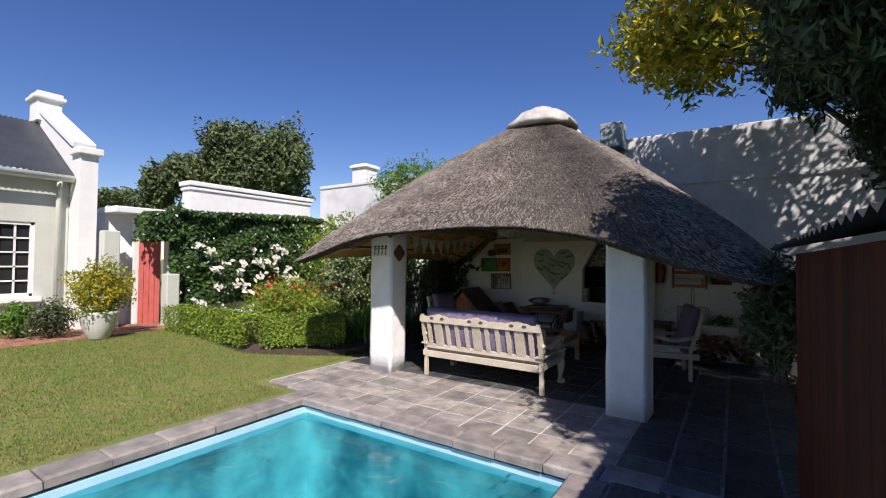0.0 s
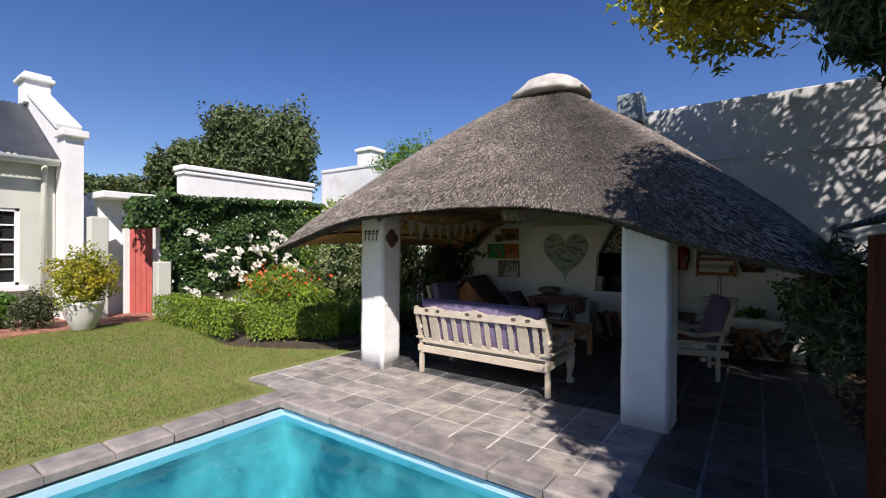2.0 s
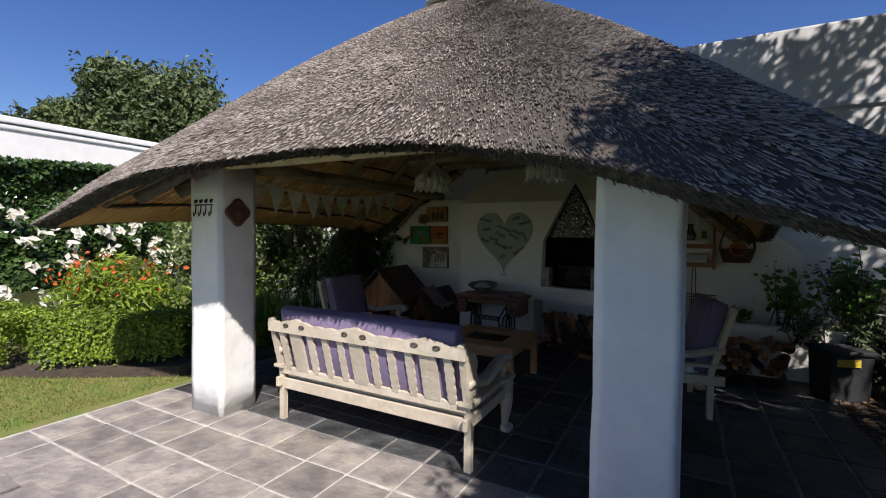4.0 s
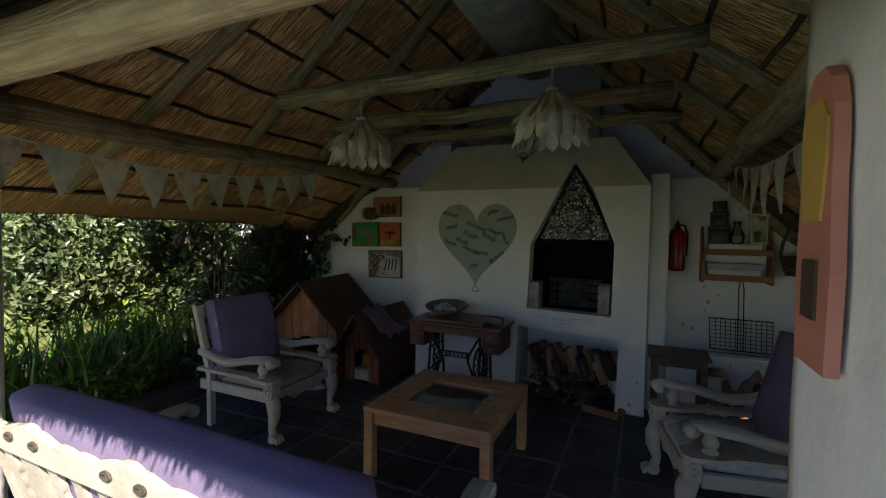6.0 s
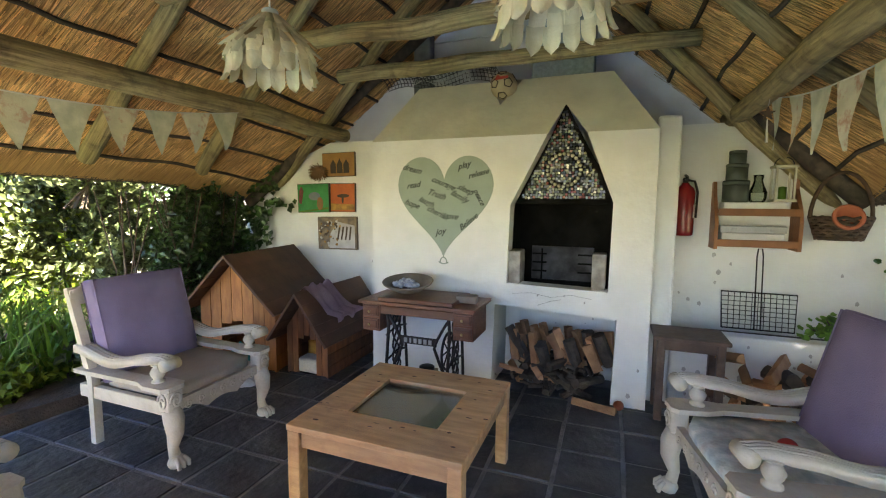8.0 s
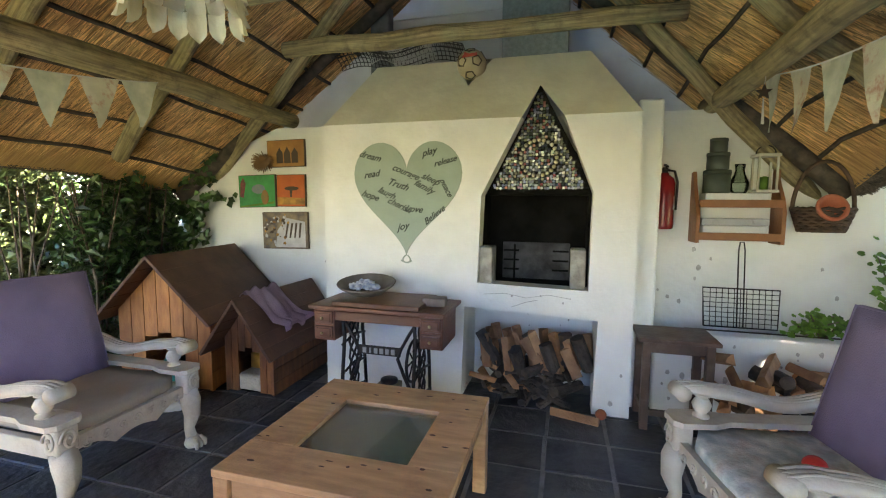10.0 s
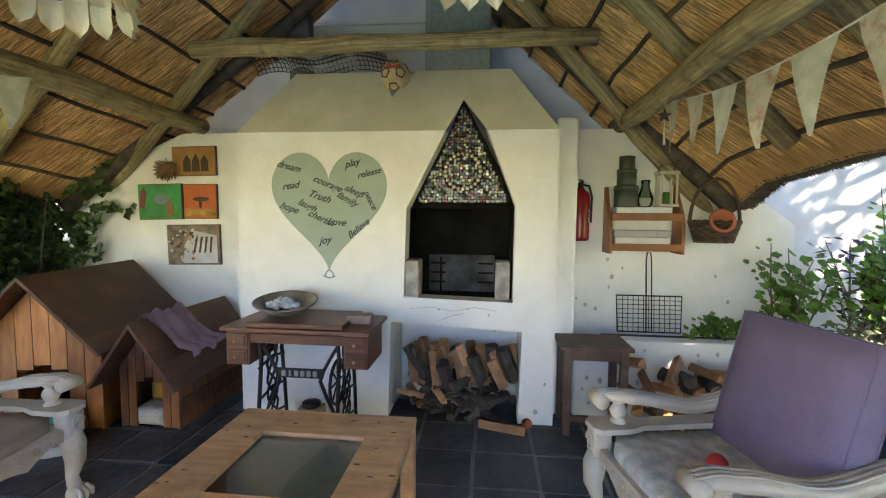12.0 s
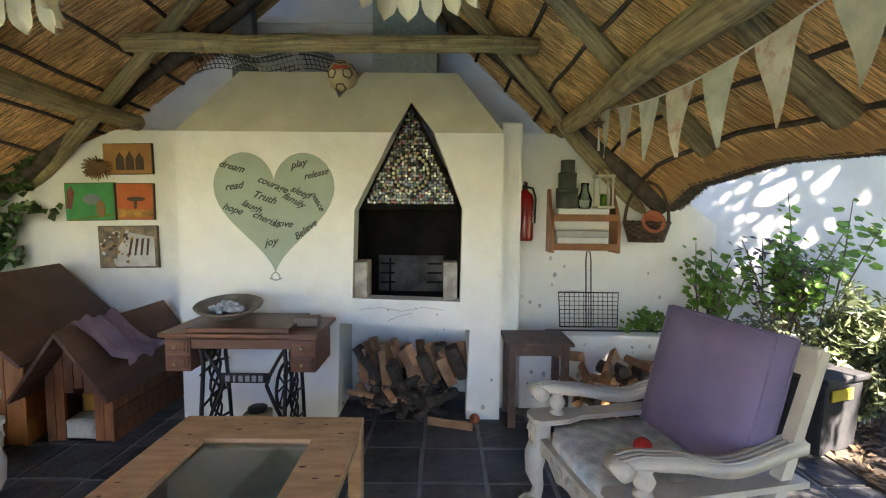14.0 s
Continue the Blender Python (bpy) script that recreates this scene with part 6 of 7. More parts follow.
for k in range(8):
    z = 0.015 + k * 0.02
    bm = BM()
    r = 0.13 + 0.045 * k / 7
    tube(bm, [(r * math.cos(a), 0.65 * r * math.sin(a), z + 0.006 * math.sin(a * 12 + k * math.pi)) for a in [j * math.pi / 24 for j in range(49)]], 0.012, 6)
    part("weave", bm, WICKER, bk, "", True)
bm = BM()
lathe(bm, [(0.12, 0), (0.13, 0.015), (0.02, 0.016)], 20)
for v in bm.verts:
    v.co.y *= 0.65
part("base", bm, WICKER, bk)
bm = BM()
tube(bm, [(0.175 * math.cos(a), 0, 0.15 + 0.32 * math.sin(a)) for a in [k * math.pi / 16 for k in range(17)]], 0.013, 8)
part("handle", bm, WICKER, bk, "tall arched handle", True)
pt = thing("terracotta_pot", "small terracotta pot lying in the hanging basket", "pot", pose(-0.3, 10.45, 1.40))
bm = BM()
lathe(bm, [(0.05, 0), (0.075, 0.06), (0.08, 0.09), (0.09, 0.09), (0.09, 0.11), (0.07, 0.11), (0.06, 0.02)], 20, (0, 0, 0), rotx(70))
part("body", bm, mat("terracotta", (0.45, 0.13, 0.06), (0.36, 0.1, 0.05), 9, 0.8, 0.2, 40), pt, "", True)

# braai grid standing on the planter
gr = thing("braai_grid", "black wire braai grid leaning on the back wall", "grill", pose(-0.74, 10.45, 0.58, -6, 0, 0))
bm = BM()
tube(bm, [(-0.23, 0, 0.005), (0.23, 0, 0.005), (0.24, 0, 0.28), (-0.24, 0, 0.28), (-0.23, 0, 0.005)], 0.006, 6)
part("rim", bm, IRON, gr, "", True)
for k in range(1, 12):
    bm = BM()
    x = -0.23 + 0.46 * k / 12
    tube(bm, [(x, 0, 0.005), (x, 0, 0.28)], 0.0028, 5)
    part("wire", bm, IRON, gr)
for k in range(1, 8):
    bm = BM()
    z = 0.005 + 0.275 * k / 8
    tube(bm, [(-0.235, 0.003, z), (0.235, 0.003, z)], 0.0028, 5)
    part("wire", bm, IRON, gr)
bm = BM()
tube(bm, [(-0.02, 0, 0.0), (-0.02, 0, 0.55), (-0.012, 0, 0.61), (0.012, 0, 0.61), (0.02, 0, 0.55), (0.02, 0, 0.0)], 0.005, 6)
part("handle", bm, IRON, gr, "long looped wire handle", True)

# pictures on the back wall
def painting(x0, x1, z0, z1, c1, c2, label, scale=8):
    p = thing("painting", label, "painting", pose((x0 + x1) / 2, WALL_Y, (z0 + z1) / 2, 0, random.Random(x0).uniform(-1.5, 1.5), 0), "pictures on the back wall")
    w, h = x1 - x0, z1 - z0
    bm = BM()
    box(bm, (0, -0.014, 0), (w, 0.026, h), bevel=0.003)
    part("stretcher", bm, mat("canvas_edge", (0.14, 0.10, 0.06), (0.1, 0.07, 0.05), 6, 0.8, 0.2, 50) if "canvas_edge" not in bpy.data.materials else bpy.data.materials["canvas_edge"], p)
    bm = BM()
    box(bm, (0, -0.029, 0), (w - 0.012, 0.003, h - 0.012))
    part("canvas", bm, mat("paint_" + label.split()[0], c1, c2, scale, 0.7, 0.3, 60), p)
    return p, w, h


def blob(p, pts, material, y=-0.033, name="painted_shape"):
    bm = BM()
    slab(bm, pts, "y", y, y + 0.004)
    part(name, bm, material, p)


def oval(cx, cz, rx, rz, n=14):
    return [(cx + rx * math.cos(2 * math.pi * k / n), cz + rz * math.sin(2 * math.pi * k / n)) for k in range(n)]


DARKP = mat("paint_dark", (0.05, 0.03, 0.02), (0.07, 0.045, 0.025), 9, 0.7, 0.2, 60)
p, w, h = painting(-4.69, -4.29, 1.78, 2.03, (0.42, 0.21, 0.06), (0.33, 0.15, 0.045), "orange-brown canvas with dark standing shapes")
for k, s in ((-0.06, 0.8), (0.02, 0.9), (0.1, 0.7)):
    blob(p, [(k - 0.035, -0.09), (k + 0.035, -0.09), (k + 0.03, 0.01 * s), (k + 0.012, 0.04 * s), (k, 0.07 * s), (k - 0.015, 0.04 * s), (k - 0.035, 0.0)], DARKP)
p, w, h = painting(-5.02, -4.61, 1.40, 1.71, (0.04, 0.30, 0.08), (0.03, 0.2, 0.06), "green canvas with a bird among leaves")
blob(p, oval(0.02, 0.02, 0.075, 0.045), mat("paint_greyblue", (0.12, 0.17, 0.24), (0.2, 0.2, 0.2), 20, 0.7, 0.2, 60))
blob(p, oval(0.09, -0.06, 0.04, 0.07), mat("paint_rust", (0.35, 0.12, 0.04), (0.2, 0.14, 0.05), 20, 0.7, 0.2, 60), -0.034)
blob(p, [(-0.19, -0.05), (-0.15, -0.06), (-0.12, 0.08), (-0.15, 0.13), (-0.18, 0.08)], mat("paint_crimson", (0.3, 0.05, 0.05), (0.12, 0.05, 0.04), 30, 0.7, 0.2, 60))
blob(p, [(-0.19, -0.14), (0.19, -0.1), (0.19, -0.12), (-0.19, -0.155)], LEAF_BRIGHT, -0.0325)
p, w, h = painting(-4.595, -4.29, 1.41, 1.71, (0.55, 0.13, 0.03), (0.42, 0.09, 0.025), "red-orange canvas with a flat-topped dark tree")
blob(p, oval(0.01, 0.02, 0.075, 0.02), DARKP)
blob(p, [(-0.005, -0.06), (0.012, -0.06), (0.02, 0.02), (-0.01, 0.02)], DARKP, -0.0335)
blob(p, [(-0.145, -0.13), (0.145, -0.13), (0.145, -0.07), (-0.145, -0.06)], mat("paint_ochre", (0.5, 0.26, 0.05), (0.2, 0.1, 0.03), 14, 0.7, 0.2, 60), -0.0328)
p, w, h = painting(-4.76, -4.27, 1.01, 1.36, (0.30, 0.22, 0.13), (0.10, 0.08, 0.07), "grey-brown canvas with a white striped patch", 14)
blob(p, [(-0.1, -0.16), (0.22, -0.16), (0.22, 0.08), (0.02, 0.12), (-0.08, 0.0)], mat("paint_pale", (0.6, 0.58, 0.55), (0.42, 0.4, 0.38), 9, 0.7, 0.2, 60))
for k in range(4):
    blob(p, [(0.0 + k * 0.05, -0.07), (0.015 + k * 0.05, -0.07), (0.05 + k * 0.045, 0.07), (0.03 + k * 0.045, 0.07)], DARKP, -0.036)
daub = random.Random(44)
DAUB = [DARKP, bpy.data.materials["paint_pale"], bpy.data.materials["paint_ochre"]]
for k in range(46):
    cx, cz, r = daub.uniform(-0.22, 0.05), daub.uniform(-0.15, 0.15), daub.uniform(0.006, 0.02)
    blob(p, [(cx + r * daub.uniform(0.5, 1.2) * math.cos(2 * math.pi * q / 7), cz + r * daub.uniform(0.5, 1.2) * math.sin(2 * math.pi * q / 7)) for q in range(7)], DAUB[k % 3], -0.0365 - 0.0002 * (k % 5), "daub")
bm = BM()
for k in range(60):
    rgk = random.Random(k)
    a = 2 * math.pi * k / 60
    L = rgk.uniform(0.09, 0.14)
    tube(bm, [(-4.72, 10.585, 1.83), (-4.72 + L * 0.6 * math.cos(a), 10.57, 1.83 + 0.6 * L * 0.75 * math.sin(a)), (-4.72 + L * math.cos(a), 10.55, 1.83 + L * 0.75 * math.sin(a) - 0.01)], [0.008, 0.006, 0.003], 5)
tagged(link("dried_palm", bm, mat("dried_brown", (0.20, 0.11, 0.05), (0.12, 0.07, 0.035), 9, 0.9, 0.3, 50)), "dried brown palm rosette fixed to the wall", "ornament")

# football, net and flue bits above the hood
bm = BM()
bmesh.ops.create_icosphere(bm, subdivisions=3, radius=0.11)
fb = link("football", bm, mat("football_cream", (0.55, 0.45, 0.27), (0.42, 0.33, 0.2), 9, 0.6, 0.1, 40), None, "", True)
fb.location = (-2.66, 10.27, 2.47)
tagged(fb, "worn cream football with dark seams resting in the hood notch", "ball")
phi = (1 + 5 ** 0.5) / 2
for k, d in enumerate([Vector(v).normalized() for v in ((0, -1, phi), (0, -1, -phi), (-1, -phi, 0), (1, -phi, 0), (-phi, 0, 1), (phi, 0, 1), (0, 1, phi))]):
    bm = BM()
    o = d.orthogonal().normalized()
    q = d.cross(o)
    tube(bm, [(d + (o * math.cos(a) + q * math.sin(a)) * 0.36).normalized() * 0.111 for a in [2 * math.pi * j / 5 for j in range(6)]], 0.005, 5)
    part("seam", bm, DARKP, fb, "dark pentagon seam")
bm = BM()
slab(bm, [(-0.05, 0.02), (0.06, 0.03), (0.06, 0.05), (0.0, 0.045), (-0.03, 0.06)], "y", -0.112, -0.106)
part("mark", bm, mat("mark_red", (0.45, 0.06, 0.03), (0.4, 0.05, 0.03), 9, 0.6, 0, 1), fb, "red printed mark")
net = thing("net", "rolled white and black mesh netting on the fireplace hood", "net")
for s, mt, x0, x1 in ((0, mat("net_dark", (0.05, 0.05, 0.05), (0.03, 0.03, 0.03), 9, 0.7, 0, 1), -3.85, -2.75), (1, mat("net_white", (0.6, 0.6, 0.58), (0.5, 0.5, 0.48), 9, 0.7, 0, 1), -3.55, -3.0)):
    bm = BM()
    for k in range(9):
        t = k / 8
        tube(bm, [(x0 + (x1 - x0) * i / 20, 10.42 - 0.06 * s + 0.1 * math.cos(t * 4), 2.58 + 0.09 * math.sin(t * 2.6) + 0.03 * math.sin(i * 0.5) + 0.02 * s) for i in range(21)], 0.0035, 4)
    for i in range(33):
        x = x0 + (x1 - x0) * i / 32
        tube(bm, [(x, 10.42 - 0.06 * s + 0.1 * math.cos(t * 4), 2.58 + 0.09 * math.sin(t * 2.6) + 0.03 * math.sin(i * 0.32) + 0.02 * s) for t in [k / 8 for k in range(9)]], 0.0035, 4)
    part("mesh_roll", bm, mt, net)

# petal lampshades
HUSK = mat("husk", (0.80, 0.76, 0.62), (0.62, 0.55, 0.40), 9, 0.7, 0.3, 50, transl=0.3, rnd=0.22)
HUSK_DRY = mat("dry_husk", (0.55, 0.42, 0.25), (0.38, 0.27, 0.15), 9, 0.7, 0.3, 50, transl=0.3, rnd=0.25)


def petal_lamp(x, y, z, ztop):
    L = thing("pendant_lamp", "petalled dried-husk pendant lampshade on a white cord", "lamp", pose(x, y, z) @ Matrix.Scale(1.04, 4), "husk pendant lamps")
    bm = BM()
    tube(bm, [(0, 0, 0), (0, 0, (ztop - z) / 1.04)], 0.004, 6)
    part("cord", bm, PAPER, L, "white cord")
    bm = BM()
    lathe(bm, [(0.03, 0.0), (0.035, 0.012), (0.03, 0.02), (0.012, 0.026)], 14)
    part("cap", bm, PAPER, L, "", True)
    rg = random.Random(int(-x * 100))

    def dome(t):
        return 0.03 + 0.135 * math.sin(min(t * 1.3, 1.0) * math.pi / 2) - 0.015 * max(0.0, t - 0.75) * 4, -0.25 * t

    def husk(name, a, t0, t1, half, flare, material, tip):
        d, sd = Vector((math.cos(a), math.sin(a), 0)), Vector((-math.sin(a), math.cos(a), 0))
        bm = BM()
        prev = None
        for i in range(6):
            q = i / 5
            r, z = dome(t0 + (t1 - t0) * q)
            p = d * (r + 0.006 + flare * q * q) + Vector((0, 0, z - 0.2 * abs(flare) * q))
            w = half * (1.0 if q < 0.65 else (0.8 if q < 0.9 else tip))
            row = [bm.verts.new(p - sd * w - d * 0.010), bm.verts.new(p - sd * w * 0.5), bm.verts.new(p + d * 0.006), bm.verts.new(p + sd * w * 0.5), bm.verts.new(p + sd * w - d * 0.010)]
            if prev:
                for c in range(4):
                    bm.faces.new((prev[c], prev[c + 1], row[c + 1], row[c]))
            prev = row
        part(name, bm, material, L, "", True)

    for tier in range(5):
        n = 15
        for k in range(n):
            a = 2 * math.pi * (k + 0.12 * rg.uniform(-1, 1)) / n
            t0 = 0.02 + 0.17 * tier
            husk("petal", a, t0, t0 + (0.24 if tier < 4 else 0.34) * rg.uniform(0.92, 1.08), 0.016 + 0.019 * math.sin(min(1, 0.35 + tier * 0.3)), 0.016 + (0.02 if tier == 4 else 0) * rg.uniform(0.3, 1.6), HUSK, 0.75 if tier < 4 else 0.12)
    for k in range(16):
        husk("petal", 2 * math.pi * (k + rg.uniform(-0.3, 0.3)) / 16, 0.12, 0.62 * rg.uniform(0.8, 1.1), 0.014, rg.uniform(0.03, 0.055), HUSK_DRY if k % 2 else HUSK, 0.1)


petal_lamp(-3.2, 8.2, 2.3, 2.5)
petal_lamp(-2.0, 8.2, 2.345, 2.5)

# bunting
FLAG1 = mat("flag_cream", (0.66, 0.66, 0.56), (0.46, 0.49, 0.41), 16, 0.9, 0.2, 120, transl=0.3)
FLAG2 = mat("flag_floral", (0.70, 0.66, 0.55), (0.52, 0.50, 0.40), 9, 0.9, 0.2, 120, dirt=(0.40, 0.10, 0.06), dscale=16, damount=0.9, transl=0.3)


def bunting(a, b, sag, n, w, h, label, seed):
    B = thing("bunting", label, "bunting")
    a, b = Vector(a), Vector(b)
    def P(t):
        p = a.lerp(b, t)
        p.z -= sag * 4 * t * (1 - t)
        return p
    bm = BM()
    tube(bm, [P(i / 24) for i in range(25)], 0.004, 5)
    part("string", bm, PAPER, B)
    rg = random.Random(seed)
    d = (b - a).normalized()
    side = Vector((0, 0, 1)).cross(d)
    for k in range(n):
        t = (k + 0.5) / n
        c = P(t)
        bm = BM()
        rows = []
        for j in range(6):
            v = j / 5
            hw = w / 2 * (1 - v) + 0.004
            off = side * (0.02 * math.sin(v * 3 + k) + 0.01 * rg.uniform(-1, 1))
            rows.append([bm.verts.new(P(t + (q * hw) / (b - a).length) * 1.0 + Vector((0, 0, -h * v)) + off * v + side * 0.006 * math.sin(q * 5 + k) + (c - P(t)) * 0) for q in (-1, 0, 1)])
        for r0, r1 in zip(rows, rows[1:]):
            bm.faces.new((r0[0], r0[1], r1[1], r1[0]))
            bm.faces.new((r0[1], r0[2], r1[2], r1[1]))
        part("flag", bm, FLAG2 if k % 2 else FLAG1, B, "", True)


bunting((-4.29, 9.08, 2.13), (-4.28, 6.75, 2.05), 0.115, 10, 0.205, 0.25, "faded cream fabric bunting strung along the pole", 3)
bunting((-0.95, 9.8, 2.14), (-0.88, 7.4, 2.22), 0.17, 9, 0.19, 0.29, "cream and floral fabric bunting strung along the pole", 4)
star = thing("star_ornament", "small dark star ornament hanging from the pole", "ornament", pose(-0.99, 9.64, 2.02))
bm = BM()
pts = []
for k in range(10):
    a = math.pi / 2 + k * math.pi / 5
    r = 0.04 if k % 2 == 0 else 0.017
    pts.append((r * math.cos(a), r * math.sin(a)))
slab(bm, pts, "y", -0.006, 0.006)
part("star", bm, DARKP, star)
bm = BM()
tube(bm, [(0, 0, 0.03), (0.005, 0, 0.09)], 0.002, 4)
tube(bm, [(0, 0, -0.03), (0.004, 0, -0.16)], [0.003, 0.008], 5)
part("pendant", bm, PAPER, star)

# pillar ornaments
hk = thing("hook_rack", "black iron hook rack with small birds on the pillar", "hooks", pose(-4.47, 6.495, 1.80))
bm = BM()
tube(bm, [(-0.13, 0, 0), (0.13, 0, 0)], 0.006, 6)
part("bar", bm, IRON, hk)
for k in range(4):
    x = -0.105 + 0.07 * k
    bm = BM()
    tube(bm, [(x, 0, 0), (x, -0.006, -0.07), (x + 0.012, -0.03, -0.095), (x + 0.028, -0.04, -0.06)], 0.005, 6)
    part("hook", bm, IRON, hk, "", True)
    bm = BM()
    lathe(bm, [(0.004, -0.02), (0.014, -0.006), (0.016, 0.008), (0.009, 0.022), (0.003, 0.03)], 8, (x, -0.002, 0.03), roty(60))
    part("bird", bm, IRON, hk, "small bird finial", True)


def plaque(name, at, r, label, material):
    bm = BM()
    lathe(bm, [(r, 0), (r * 0.98, 0.012), (r * 0.8, 0.02), (r * 0.7, 0.014), (r * 0.3, 0.03), (0.005, 0.034)], 24)
    for v in bm.verts:
        a = math.atan2(v.co.y, v.co.x)
        k = 1 + 0.12 * math.cos(4 * a)
        v.co.x *= k
        v.co.y *= k
    ob = link(name, bm, material, None, "", True)
    ob.matrix_basis = at
    return tagged(ob, label, "plaque")


RUST = mat("rust_clay", (0.16, 0.065, 0.04), (0.09, 0.045, 0.03), 14, 0.8, 0.4, 50)
plaque("wall_plaque", pose(-4.252, 6.66, 1.74, 0, 90, 0), 0.11, "dark rust-coloured clay plaque on the pillar", RUST)
plaque("wall_plaque", pose(-1.1, 6.475, 1.985, 90, 0, 0), 0.075, "dark rust-coloured clay plaque on the shaded pillar", RUST)
pb = thing("painted_board", "salmon and yellow painted wooden board on the pillar", "ornament", pose(-1.277, 6.71, 1.63) @ Matrix.Scale(0.76, 4))
bm = BM()
slab(bm, [(-0.09, -0.3), (0.09, -0.3), (0.1, -0.1), (0.09, 0.06), (0.09, 0.16), (0.085, 0.22), (0.065, 0.275), (0.03, 0.305), (-0.03, 0.305), (-0.065, 0.275), (-0.085, 0.22), (-0.09, 0.16), (-0.09, 0.06), (-0.1, -0.1)], "x", -0.025, 0.0)
part("board", bm, mat("salmon", (0.55, 0.22, 0.15), (0.45, 0.17, 0.12), 6, 0.6, 0.1, 30), pb)
bm = BM()
slab(bm, [(-0.05, 0.0), (0.05, 0.0), (0.07, 0.12), (0.07, 0.2), (0.04, 0.24), (-0.04, 0.24), (-0.07, 0.2), (-0.07, 0.12)], "x", -0.031, -0.0255)
part("yellow_patch", bm, mat("yellow_ochre", (0.55, 0.36, 0.08), (0.45, 0.28, 0.06), 6, 0.6, 0.1, 30), pb)
bm = BM()
slab(bm, [(-0.04, -0.2), (0.04, -0.2), (0.04, -0.08), (-0.04, -0.08)], "x", -0.031, -0.0255)
part("dark_square", bm, DARKP, pb)

# pot and bushes by the house
pt = thing("flower_pot", "white glazed pot with a yellow-green bush", "pot", pose(-9.75, 4.85, 0.17))
bm = BM()
lathe(bm, [(0.15, 0), (0.17, 0.02), (0.26, 0.25), (0.3, 0.44), (0.31, 0.5), (0.29, 0.5), (0.26, 0.42), (0.1, 0.4)], 28)
part("pot", bm, mat("glazed_white", (0.62, 0.61, 0.57), (0.55, 0.54, 0.5), 3, 0.35, 0.05, 20), pt, "", True)
clump("bush", (0, 0, 0.9), (0.62, 0.6, 0.6), 5200, (0.035, 0.06), LEAF_YELLOW, "yellow-green leafy bush", "", 71, 0.3, pt)
clump("shrub", (-10.4, 4.35, 0.5), (0.42, 0.42, 0.42), 2600, (0.03, 0.06), LEAF_OLIVE, "grey-green rounded shrub on the brick path", "shrub", 72, 0.2)
clump("shrub", (-10.9, 4.0, 0.5), (0.35, 0.35, 0.4), 1800, (0.04, 0.07), LEAF_BRIGHT, "fresh green fern against the house wall", "shrub", 73, 0.2)
clump("shrub", (-7.0, WALL_Y - 0.2, 3.6), (1.6, 0.5, 0.8), 2600, (0.04, 0.12), LEAF_BRIGHT, "light green climber topping the boundary wall", "shrub", 74, 0.3)

# bin and plants in the planter corner
bn = thing("bin", "dark plastic bin with a yellow label on the ground", "bin", pose(0.5, 9.75, 0, 0, 0, 20))
bm = BM()
box(bm, (0, 0, 0.24), (0.34, 0.3, 0.46), bevel=0.02, taper=1.12)
part("body", bm, mat("bin_black", (0.035, 0.037, 0.04), (0.02, 0.021, 0.024), 9, 0.7, 0.1, 30, spec=0.2), bn)
bm = BM()
box(bm, (0, 0, 0.49), (0.42, 0.38, 0.04), bevel=0.012)
part("lid", bm, bpy.data.materials["bin_black"], bn)
bm = BM()
box(bm, (-0.04, -0.176, 0.4), (0.2, 0.006, 0.07))
part("sticker", bm, mat("sticker_yellow", (0.6, 0.45, 0.05), (0.5, 0.38, 0.04), 9, 0.5, 0, 1), bn, "yellow sticker")


def round_leaves(centres, normals, ups, sizes, material, parent):
    """Lobed, slightly cupped leaves: a fan of eight points round a sunken centre."""
    V, F = [], []
    for c, nr, up, sz in zip(centres, normals, ups, sizes):
        nr = Vector(nr).normalized()
        sd = Vector(up).cross(nr).normalized()
        up = nr.cross(sd)
        q = len(V)
        V.append(Vector(c) - nr * sz * 0.12)
        for k in range(10):
            a = 2 * math.pi * (k + 0.5) / 10
            r = sz * 0.5 * (1.0 if k % 2 else 0.84) * (0.72 if k in (0, 9) else 1.0)
            V.append(Vector(c) + (up * -math.cos(a) + sd * math.sin(a)) * r + nr * sz * 0.05 * (k % 3))
        F += [(q, q + 1 + k, q + 1 + (k + 1) % 10) for k in range(10)]
    me = bpy.data.meshes.new("leaves")
    me.from_pydata([tuple(v) for v in V], [], F)
    me.materials.append(material)
    ob = new("leaves", me)
    ob.parent = parent
    return ob


